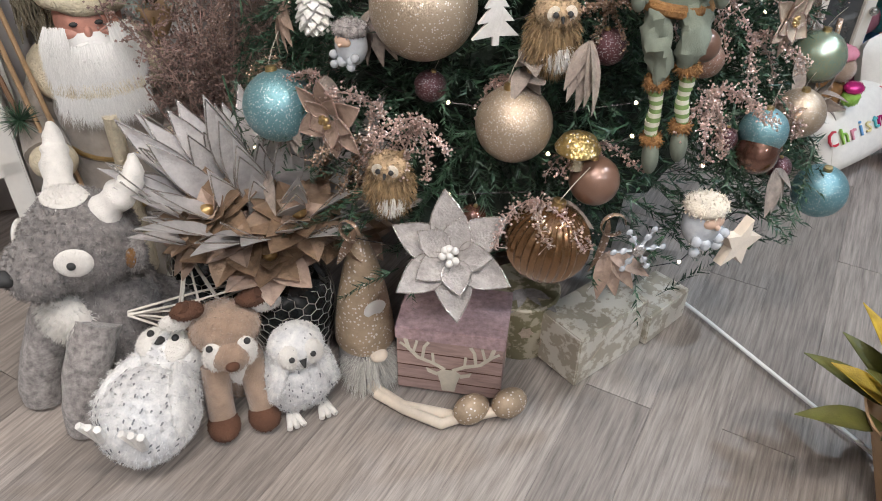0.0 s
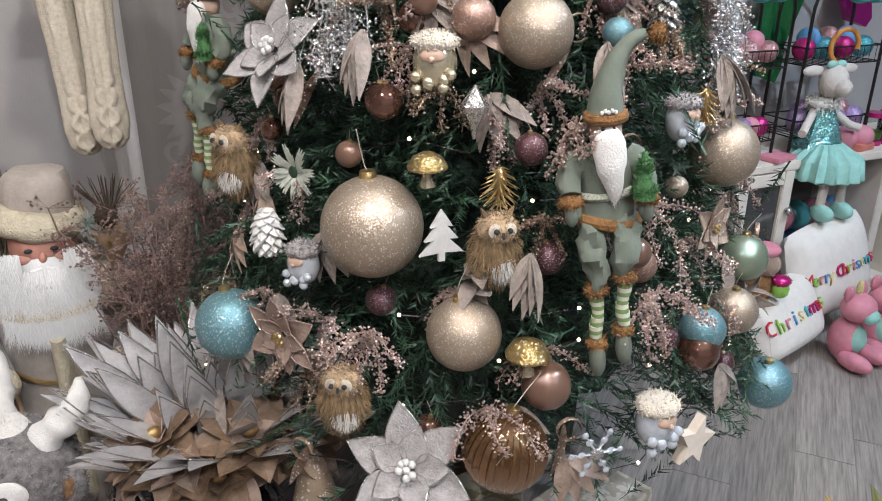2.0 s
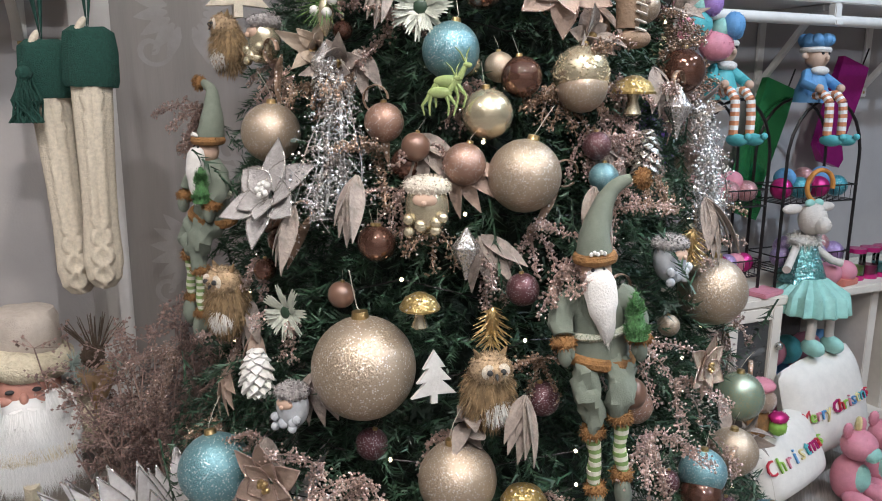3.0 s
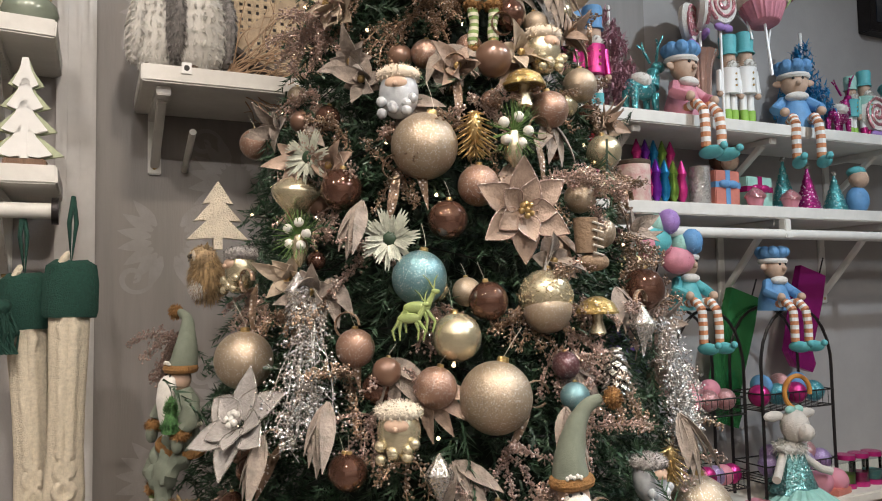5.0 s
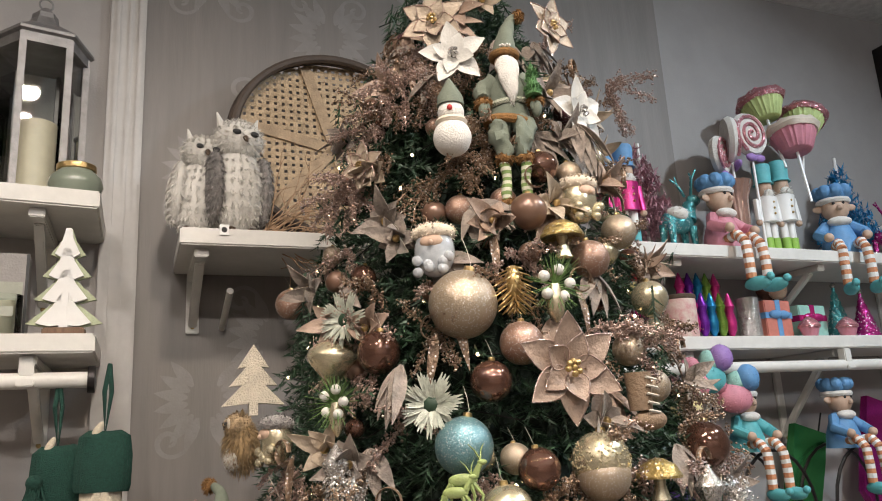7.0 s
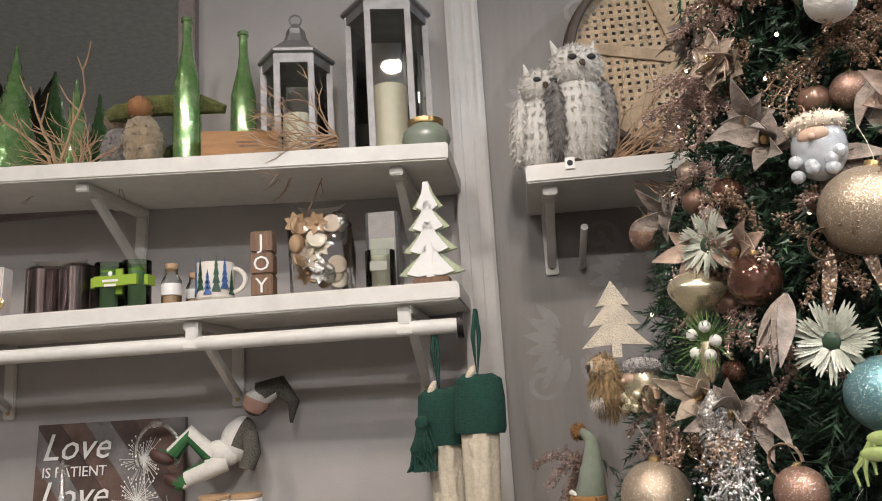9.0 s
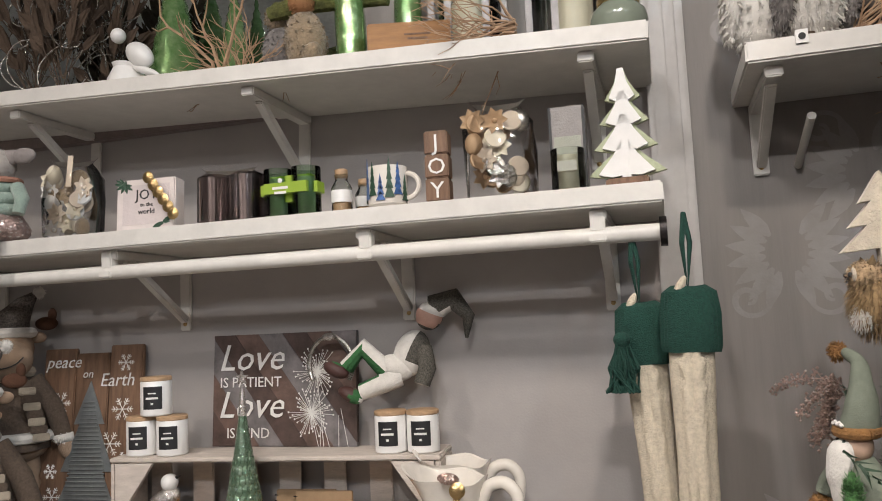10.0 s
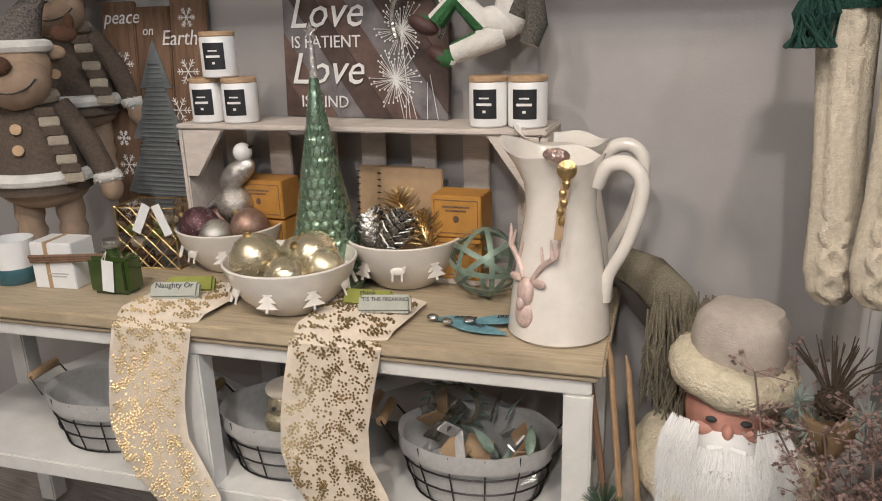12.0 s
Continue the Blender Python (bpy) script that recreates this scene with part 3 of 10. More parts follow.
def hang(mesh, x, y, z, r, label, out=0.02, squash=1.0):
    m = surf((x, y, z), out) @ Matrix.Rotation(((x * 37) % 1 - 0.5) * 0.5, 4, "Y") @ Matrix.Rotation((x * 91 + z * 17) % 6, 4, "Z")
    t = thing("bauble", m, label, "bauble", "baubles on the tree")
    for me in (mesh, CAP, LOOP):
        ob = new(me.name, me)
        ob.parent = t
        ob.scale = (r, r, r)
    return t


BALLS = [
    ("champagne_sphere", CHAMP, "plain", "champagne glitter bauble on the fir tree", CHAMP_AT),
    ("copper_sphere", COPPERG, "plain", "copper glitter bauble on the fir tree", COPPER_AT),
    ("pearl_sphere", PEARL, "plain", "pale gold pearly bauble on the fir tree", PEARL_AT),
    ("beaded_sphere", PEARL, "beaded", "pale gold bauble crusted with tiny beads", BEADED_AT),
    ("aqua_sphere", AQUA, "plain", "aqua blue glitter bauble on the fir tree", AQUA_AT),
    ("bronze_sphere", BRONZE, "plain", "shiny dark bronze glass bauble on the fir tree", BRONZE_AT),
    ("brown_sphere", BROWN, "plain", "satin brown bauble on the fir tree", BROWN_AT),
    ("plum_sphere", PLUMG, "plain", "dark plum glitter bauble on the fir tree", PLUM_AT),
    ("teal_sphere", TEAL, "plain", "marbled teal and gold glass bauble", TEAL_AT),
    ("ribbed_sphere", BROWNGLASS, "ribbed", "large ribbed amber brown glass bauble", RIBBED_AT),
    ("squash_sphere", PEARL, "squash", "pale gold glass top-shaped bauble", SQUASH_AT),
]
for nm, mt, kd, lb, rows in BALLS:
    shared = bauble_mesh(nm, mt, kd)
    for x, y, z, r in rows:
        hang(shared, x, y, z, r, lb)

# ---- things on and under the console table ----
CERAMIC = mat("cream_glazed_ceramic", (0.74, 0.69, 0.62), 0.16, vary=0.05, scale=20, bump=0.03, bscale=60, coat=0.4)
PINKGLAZE = mat("pink_washed_relief", (0.62, 0.46, 0.4), 0.3, vary=0.15, scale=60, bump=0.2)
SEA = mat("green_mercury_glass", (0.15, 0.27, 0.17), 0.1, 0.75, vary=0.25, scale=40, bump=0.3, bscale=70, coat=0.8, col2=(0.32, 0.44, 0.33))
CRATEW = mat("whitewashed_pine", (0.62, 0.55, 0.49), 0.7, vary=0.1, scale=18, bump=0.2, bscale=90, stretch=(1, 4, 4))
AMBER = mat("amber_card", (0.5, 0.24, 0.05), 0.5, vary=0.1, bump=0.05)
KRAFT = mat("kraft_card", (0.42, 0.28, 0.16), 0.75, vary=0.08)
BLACK = mat("black_label", (0.02, 0.02, 0.022), 0.5, bump=0)
INK = mat("dark_ink", (0.03, 0.03, 0.03), 0.7, bump=0)
WHITEINK = mat("white_ink", (0.8, 0.79, 0.76), 0.7, vary=0.06, bump=0)
JARW = mat("white_candle_jar", (0.78, 0.77, 0.75), 0.3, vary=0.03, bump=0)
LIDW = mat("beech_lid", (0.5, 0.33, 0.19), 0.5, vary=0.12, scale=60)
REDWOOD = mat("brown_stained_wood", (0.22, 0.125, 0.075), 0.65, vary=0.22, scale=14, bump=0.25, bscale=90, stretch=(6, 6, 0.7))
STAINS = [mat("dark_board", (0.095, 0.06, 0.05), 0.6, vary=0.25, scale=20, stretch=(1, 1, 1)), mat("grey_board", (0.22, 0.2, 0.2), 0.6, vary=0.25, scale=20), mat("brown_board", (0.16, 0.1, 0.08), 0.6, vary=0.25, scale=20)]
ZINC = mat("corrugated_zinc", (0.32, 0.35, 0.36), 0.45, 0.7, vary=0.12)
SAGEMETAL = mat("verdigris_strap", (0.25, 0.33, 0.26), 0.5, 0.3, vary=0.2, scale=40)
GREENGLASS = mat("dark_green_bottle", (0.05, 0.085, 0.02), 0.06, 0.2, vary=0.1, coat=1.0, bump=0)
LINEN = mat("grey_linen", (0.47, 0.46, 0.44), 0.9, vary=0.08, scale=80, bump=0.25, bscale=900)
CREAMF = mat("cream_fabric", (0.68, 0.58, 0.46), 0.85, vary=0.07, scale=40, bump=0.2, bscale=500, sheen=0.3)
BEADG = mat("gold_bead", (0.42, 0.31, 0.16), 0.3, 0.9, bump=0)
OLIVE = mat("olive_felt", (0.27, 0.28, 0.06), 0.9, vary=0.1, bump=0.3, bscale=600)
GREYFELT = mat("grey_green_felt", (0.42, 0.43, 0.37), 0.9, vary=0.08, bump=0.3, bscale=600)
TEALTAG = mat("blue_painted_leaf", (0.16, 0.33, 0.38), 0.6, vary=0.2, scale=60)
WICK = mat("brown_knit", (0.25, 0.215, 0.15), 0.95, vary=0.2, scale=300, bump=0.6, bscale=350)
SILVER = mat("silver_metal", (0.6, 0.58, 0.54), 0.25, 0.95, vary=0.2, scale=80, bump=0.4, bscale=150)


def lettering_bars(parent, x, z, y, w, rows, material, h=0.004, gap=0.009):
    for k in range(rows):
        part("print_bar", box(B(), (x, y, z - k * gap), (w * (1 - 0.25 * (k % 2)), 0.0008, h), bevel=0), material, parent)


def bowl(x, y, R, h, label):
    t = thing("bowl", pose(x, y, TT, 0, 0, rnd.uniform(0, 90)), label, "bowl", "relief bowls on the table")
    pr = [(R * 0.5, 0), (R * 0.56, 0.004), (R * 0.78, h * 0.35), (R * 0.93, h * 0.7), (R, h), (R * 0.965, h + 0.002), (R * 0.9, h * 0.72), (R * 0.74, h * 0.36), (R * 0.5, 0.012), (0.002, 0.012)]
    part("shell", lathe(B(), pr, 44), CERAMIC, t)
    for k in range(9):
        a = k * 2 * math.pi / 9
        mm = Matrix.Rotation(a, 4, "Z") @ Matrix.Translation((0, -R * 0.905, h * 0.55)) @ Matrix.Rotation(-0.33, 4, "X")
        bm = B()
        if k % 3 == 2:
            ball(bm, (0, 0, 0), (0.016, 0.004, 0.009), mm, 10, 6)
            tube(bm, [(0.012, 0, 0.003), (0.018, 0, 0.018)], 0.004, 6, mm)
            for dx in (-0.01, 0.009):
                tube(bm, [(dx, 0, -0.004), (dx, 0, -0.02)], 0.0025, 6, mm)
            for dx in (-0.004, 0.005):
                tube(bm, [(0.018, 0, 0.018), (0.018 + dx, 0, 0.03), (0.018 + dx * 2, 0, 0.033)], 0.0016, 5, mm)
            part("relief_deer", bm, CERAMIC, t)
        else:
            for w, z in ((0.022, -0.012), (0.017, 0.0), (0.011, 0.012)):
                plate(bm, [(-w, z - 0.006), (w, z - 0.006), (0, z + 0.012)], 0.007, mm)
            tube(bm, [(0, 0, -0.018), (0, 0, -0.026)], 0.003, 6, mm)
            part("relief_tree", bm, CERAMIC, t, smooth=False)
    return t


bowl(-1.03, 2.575, 0.124, 0.1, "cream relief bowl full of glitter baubles")
bowl(-0.735, 2.4, 0.134, 0.1, "cream relief bowl with pale gold baubles")
bowl(-0.585, 2.61, 0.126, 0.105, "cream relief bowl of gilded pine cones")


def loose_ball(x, y, z, r, mesh, label):
    t = thing("bauble", pose(x, y, z, rnd.uniform(-60, 60), rnd.uniform(-50, 50), rnd.uniform(0, 360)), label, "bauble", "baubles in the bowls")
    for me in (mesh, CAP):
        ob = new(me.name, me)
        ob.parent = t
        ob.scale = (r, r, r)


SM = {k: bauble_mesh(k + "_sphere", m2, kd) for k, m2, kd in (("plum", PLUMG, "plain"), ("silver", CHAMP2, "plain"), ("copper", COPPERG, "plain"), ("pearl", PEARL, "beaded"))}
for dx, dy, dz, r, k, lb in ((-0.065, -0.03, 0.095, 0.048, "plum", "plum glitter bauble in a bowl"), (0.005, -0.055, 0.085, 0.04, "silver", "silver glitter bauble in a bowl"),
                             (0.062, -0.005, 0.1, 0.044, "copper", "copper glitter bauble in a bowl"), (0.0, 0.03, 0.142, 0.046, "silver", "silver glitter bauble on top of others"),
                             (-0.05, 0.045, 0.1, 0.042, "copper", "copper glitter bauble in a bowl")):
    loose_ball(-1.03 + dx, 2.575 + dy, TT + dz, r, SM[k], lb)
for dx, dy, dz, r in ((-0.06, -0.03, 0.1, 0.052), (0.03, -0.06, 0.08, 0.042), (0.035, 0.035, 0.095, 0.05), (0.08, 0.0, 0.085, 0.04), (-0.02, 0.06, 0.085, 0.042)):
    loose_ball(-0.735 + dx, 2.4 + dy, TT + dz, r, SM["pearl"], "pale gold beaded bauble in a bowl")


def pinecone(m, r, material, label, group, spiky=False):
    bm = B()
    n = 70
    for k in range(n):
        t = k / n
        a = k * 2.39996
        z = (t - 0.4) * 2 * r
        w = r * math.sin(math.pi * (0.1 + 0.85 * t)) ** 0.8
        d = Vector((math.cos(a), math.sin(a), 0.35 + 0.6 * t)).normalized()
        c = Vector((0, 0, z))
        if spiky:
            tube(bm, [c + d * w * 0.2, c + d * w * 1.25], [r * 0.05, r * 0.02], 5, m)
        else:
            leaf_b, leaf_t = m @ (c + d * w * 0.25), m @ (c + d * (w * 1.05))
            leaf(bm, leaf_b, leaf_t, r * 0.55, m.to_3x3() @ Vector((0, 0, 1)), curl=-0.3, n=3, thick=r * 0.06)
    ball(bm, (0, 0, 0), (r * 0.35, r * 0.35, r * 0.8), m, 10, 8)
    return solo("pine_cone", bm, material, label, "pine cone", group)


for dx, dy, dz, r, sp in ((-0.06, -0.04, 0.105, 0.042, False), (0.0, -0.055, 0.11, 0.046, False), (0.06, -0.02, 0.11, 0.042, True), (-0.02, 0.03, 0.135, 0.045, True), (0.05, 0.05, 0.11, 0.04, False), (-0.07, 0.04, 0.1, 0.04, False)):
    pinecone(pose(-0.585 + dx, 2.61 + dy, TT + dz, rnd.uniform(-50, 50), rnd.uniform(-50, 50), 0), r, GOLD if sp else SILVER, "gilded pine cone ornament in a relief bowl", "gilded cones", sp)


def jug(x, y, rz, label, s=1.0):
    t = thing("pitcher", pose(x, y, TT, 0, 0, rz), label, "pitcher", "deer pitchers")
    prof = [(0.086, 0), (0.092, 0.006), (0.09, 0.03), (0.083, 0.09), (0.07, 0.17), (0.06, 0.23), (0.06, 0.27), (0.066, 0.3)]
    bm = B()
    seg = 48
    rings = []
    outer = prof + [(0.074, 0.325)]
    inner = [(0.069, 0.322), (0.058, 0.27), (0.056, 0.2)]
    for i, (r, z) in enumerate(outer + inner):
        ring = []
        lip = max(0, (z - 0.26) / 0.065)
        for k in range(seg):
            a = 2 * math.pi * k / seg
            c = math.cos(a - math.pi)
            rr = r * (1 + 0.5 * lip * max(0, c) ** 3)
            zz = z + lip * (0.022 * max(0, c) ** 2 + 0.012 * math.cos(2 * a) ** 2 - 0.012)
            ring.append(bm.verts.new((rr * math.cos(a), rr * math.sin(a), zz)))
        rings.append(ring)
    for a, b in zip(rings, rings[1:]):
        for k in range(seg):
            bm.faces.new((a[k], a[(k + 1) % seg], b[(k + 1) % seg], b[k]))
    bm.faces.new(list(reversed(rings[0])))
    bm.faces.new(rings[-1])
    part("body", bm, CERAMIC, t)
    part("handle", tube(B(), *smooth_path([(0.06, 0, 0.27), (0.078, 0, 0.302), (0.112, 0, 0.31), (0.137, 0, 0.285), (0.135, 0, 0.235), (0.115, 0, 0.17), (0.088, 0, 0.115), (0.078, 0, 0.07)], [0.014, 0.014, 0.014, 0.013, 0.012, 0.011, 0.011, 0.016]), 12), CERAMIC, t)
    hm = Matrix.Rotation(radians(-24), 4, "Z") @ Matrix.Translation((0, -0.083, 0.08)) @ Matrix.Rotation(-0.13, 4, "X")
    bm = B()
    ball(bm, (0, 0, -0.028), (0.02, 0.01, 0.024), hm, 14, 10)
    ball(bm, (0, -0.002, 0.012), (0.018, 0.012, 0.026), hm, 14, 10)
    ball(bm, (-0.002, -0.01, -0.008), (0.009, 0.007, 0.012), hm, 12, 8)
    for sx in (-1, 1):
        ball(bm, (sx * 0.03, 0, 0.03), (0.016, 0.005, 0.008), hm @ Matrix.Rotation(-sx * 0.1, 4, "Y"), 10, 8)
    part("deer_relief", bm, PINKGLAZE, t, "pinkish deer head relief")
    bm = B()
    for sx in (-1, 1):
        tube(bm, [(sx * 0.01, 0, 0.035), (sx * 0.03, 0.002, 0.065), (sx * 0.055, 0.006, 0.085), (sx * 0.06, 0.006, 0.12)], [0.005, 0.0055, 0.005, 0.002], 7, hm)
        for q, w in ((0.03, 0.065), (0.05, 0.082)):
            tube(bm, [(sx * q, 0.003, w), (sx * (q - 0.008), 0.002, w + 0.03)], [0.004, 0.0015], 6, hm)
    part("antler_relief", bm, PINKGLAZE, t, "pinkish antler relief")
    return t


jug(-0.232, 2.635, 4, "cream ceramic deer pitcher standing behind another")
j1 = jug(-0.2, 2.462, -4, "cream ceramic pitcher with a pink deer relief")
hb = thing("jewelled_bookmark", pose(-0.165, 2.37, 1.055, -4, 6, 10), "gold jewelled strap hooked over a pitcher", "ornament")
part("strap", box(B(), (0, 0, -0.05), (0.014, 0.003, 0.13)), KRAFT, hb)
part("medallion", lathe(B(), [(0.002, 0), (0.014, 0.001), (0.016, 0.004), (0.011, 0.007), (0.002, 0.009)], 20, Matrix.Rotation(radians(90), 4, "X")), GOLD, hb)
for k in range(5):
    part("stone", ball(B(), (0.002 * (-1) ** k, -0.004, -0.022 - 0.015 * k), (0.0065, 0.004, 0.0065), u=10, v=6), GOLD, hb)
part("tassel", ball(B(), (-0.02, 0.004, 0.02), (0.022, 0.008, 0.012), u=12, v=8), ROSE, hb)

# wire ball of straps
ws = thing("strap_sphere", pose(-0.385, 2.575, TT + 0.074), "open ball of verdigris metal straps", "decorative ball")
for k, (tilt, turn) in enumerate(((90, 0), (90, 62), (90, 121), (38, 20), (35, 140), (40, 260), (8, 80))):
    mm = Matrix.Rotation(radians(turn), 4, "Z") @ Matrix.Rotation(radians(tilt), 4, "X")
    rad = 0.068 + 0.0009 * k
    bm = B()
    lathe(bm, [(rad, -0.0055), (rad + 0.001, -0.0055), (rad + 0.001, 0.0055), (rad, 0.0055), (rad, -0.0055)], 40, mm, closed=False)
    part("strap", bm, SAGEMETAL, ws)

# mercury glass tree
gt = thing("glass_tree", pose(-0.737, 2.535, TT), "tall green mercury glass cone tree with a star", "ornament")
bm = B()
rows = 20
for i in range(rows):
    t0 = i / rows
    R0 = 0.074 * (1 - t0) + 0.006
    n = 14
    for k in range(n):
        a = (k + 0.5 * (i % 2)) * 2 * math.pi / n
        s = R0 * math.pi / n * 1.25
        mm = Matrix.Rotation(a, 4, "Z") @ Matrix.Translation((R0 * 0.93, 0, 0.012 + 0.43 * t0)) @ Matrix.Rotation(-0.16, 4, "Y")
        ball(bm, (0, 0, 0), (s * 0.55, s, 0.019 * (1.05 - 0.3 * t0)), mm, 8, 6)
lathe(bm, [(0.076, 0), (0.072, 0.01), (0.008, 0.45), (0.006, 0.46)], 24)
part("cone", bm, SEA, gt)
part("finial", lathe(B(), [(0.01, 0.44), (0.006, 0.5), (0.002, 0.52)], 12), SILVERG, gt)
st = B()
plate(st, [((0.018 if k % 2 == 0 else 0.007) * math.sin(k * math.pi / 5), 0.53 + (0.018 if k % 2 == 0 else 0.007) * math.cos(k * math.pi / 5)) for k in range(10)], 0.008)
part("star", st, SILVERG, gt, smooth=False)

# crate with candles and sign
CM = pose(-0.71, 2.66, TT, 0, 0, 5)
crate = thing("wooden_crate", CM, "whitewashed slatted crate turned on its side", "crate")
CW, CD, CH = 0.86, 0.15, 0.335
part("top_board", box(B(), (0, 0, CH - 0.006), (CW, CD, 0.012)), CRATEW, crate)
part("bottom_board", box(B(), (0, 0.005, 0.007), (CW, CD - 0.01, 0.012)), CRATEW, crate)
for sx in (-1, 1):
    part("end_panel", box(B(), (sx * (CW / 2 - 0.007), 0.002, CH / 2), (0.014, CD - 0.006, CH - 0.026)), CRATEW, crate)
    part("corner_brace", plate(B(), [(sx * (CW / 2 - 0.016), CH - 0.014), (sx * (CW / 2 - 0.016), CH - 0.12), (sx * (CW / 2 - 0.045), CH - 0.12), (sx * (CW / 2 - 0.12), CH - 0.014)], 0.012, Matrix.Translation((0, -CD / 2 + 0.008, 0))), CRATEW, crate, smooth=False)
for k in range(7):
    part("slat", box(B(), (-0.37 + k * 0.123, CD / 2 - 0.008, CH / 2), (0.06, 0.008, CH - 0.028)), CRATEW, crate)


def candle(x, y, z, rz):
    t = thing("jar_candle", pose(x, y, z, 0, 0, rz), "white jar candle with a black label and wooden lid", "candle", "jar candles on the crate")
    part("jar", lathe(B(), [(0.036, 0), (0.039, 0.003), (0.039, 0.085), (0.037, 0.088)], 32), JARW, t)
    part("lid", lathe(B(), [(0.0375, 0.088), (0.0395, 0.09), (0.0395, 0.097), (0.037, 0.099)], 32), LIDW, t, "wooden lid")
    bm = B()
    vs = []
    for k in range(9):
        a = radians(-90 - 36 + 9 * k)
        vs.append([bm.verts.new((0.0396 * math.cos(a), 0.0396 * math.sin(a), zz)) for zz in (0.018, 0.075)])
    for a, b in zip(vs, vs[1:]):
        bm.faces.new((a[0], b[0], b[1], a[1]))
    part("label_patch", bm, BLACK, t, "black label")
    lettering_bars(t, 0, 0.058, -0.0402, 0.02, 1, WHITEINK, 0.003)
    lettering_bars(t, 0, 0.046, -0.0402, 0.03, 1, WHITEINK, 0.005)
    lettering_bars(t, 0, 0.032, -0.0402, 0.006, 1, WHITEINK, 0.005)


CT = TT + CH + 0.001
for x, y, z, rz in ((-1.072, 2.6, CT, 18), (-0.985, 2.605, CT, 18), (-1.03, 2.602, CT + 0.1, 22), (-0.408, 2.66, CT, 8), (-0.328, 2.667, CT, 8)):
    candle(x, y, z, rz)

SGM = pose(-0.735, 2.73, CT, -4, 0, 0)
sign = thing("wall_sign", SGM, "dark stained wooden sign with white dandelions and lettering", "sign")
bmv = [(-0.21, 0.0), (-0.21, 0.29), (0.21, 0.29), (0.21, 0.0)]


def diag_piece(k, n, w, h, slope=0.75):
    """One diagonal board of a w by h panel: the strip between two slanted lines, clipped to the panel."""
    span = w + slope * h
    a, b = -w / 2 - slope * h / 1 + span * k / n + slope * h * 0, -w / 2 - slope * h + span * (k + 1) / n
    pts = [(-w / 2, 0), (w / 2, 0), (w / 2, h), (-w / 2, h)]

    def clip(poly, lim, sign_):
        out = []
        for i in range(len(poly)):
            p, q = poly[i], poly[(i + 1) % len(poly)]
            fp, fq = sign_ * (p[0] - slope * (h - p[1]) * 1 + slope * h * 0 - lim), sign_ * (q[0] - slope * (h - q[1]) - lim)
            if fp >= 0:
                out.append(p)
            if fp * fq < 0:
                t = fp / (fp - fq)
                out.append((p[0] + (q[0] - p[0]) * t, p[1] + (q[1] - p[1]) * t))
        return out
    return clip(clip(pts, a + 0.0006, 1), b - 0.0006, -1)


for k in range(9):
    pl = diag_piece(k, 9, 0.42, 0.295)
    if len(pl) > 2:
        part("board", plate(B(), pl, 0.016 + 0.001 * (k % 2)), STAINS[(k * 2) % 3], sign, smooth=False)
for s_, sz, x, z, sh in (("Love", 0.1, -0.095, 0.2, 0.3), ("IS PATIENT", 0.038, -0.095, 0.155, 0), ("Love", 0.1, -0.095, 0.075, 0.3), ("IS KIND", 0.038, -0.1, 0.022, 0)):
    text(s_, sz, facing(x, z, -0.0125), WHITEINK, sign, shear=sh)
for cx, cz, r in ((0.1, 0.19, 0.07), (0.085, 0.085, 0.07)):
    bm = B()
    for k in range(46):
        a = k * 2.39996
        rr = r * (0.45 + 0.55 * ((k * 7) % 10) / 10)
        e = (cx + rr * math.cos(a), -0.0122, cz + rr * math.sin(a))
        tube(bm, [(cx, -0.0122, cz), e], 0.0007, 4)
        ball(bm, e, (0.0026, 0.0008, 0.0026), u=6, v=4)
    tube(bm, [(cx, -0.0122, cz), (cx + 0.02, -0.0122, 0.0)], 0.0009, 4)
    part("dandelion", bm, WHITEINK, sign, "white dandelion head")
for k in range(4):
    part("stem", tube(B(), [(0.11 + k * 0.026, -0.0122, 0.0), (0.1 + k * 0.026 + 0.01 * (-1) ** k, -0.0122, 0.05 + 0.015 * k)], 0.0008, 4), WHITEINK, sign)

# boxes and notebooks in the crate
for x, z, s_ in ((-0.47, 0, 0.11), (-0.47, 0.092, 0.11), (-0.975, 0, 0.13), (-0.975, 0.095, 0.13)):
    bx = thing("soap_box", pose(x, 2.655, TT + 0.014 + z, 0, 0, 5), "amber printed card box stacked in the crate", "box", "amber boxes")
    part("carton", box(B(), (0, 0, 0.045), (s_, 0.08, 0.09), bevel=0.002), AMBER, bx)
    fr = B()
    for zz in (0.01, 0.08):
        box(fr, (0, -0.0405, zz), (s_ * 0.86, 0.0006, 0.0016), bevel=0)
    for xx in (-1, 1):
        box(fr, (xx * s_ * 0.43, -0.0405, 0.045), (0.0016, 0.0006, 0.07), bevel=0)
    part("printed_frame", fr, REDWOOD, bx)
    lettering_bars(bx, 0, 0.066, -0.0406, 0.06, 2, REDWOOD, 0.004, 0.008)
    part("emblem", ball(B(), (0, -0.0405, 0.04), (0.007, 0.0006, 0.008), u=10, v=6), REDWOOD, bx)
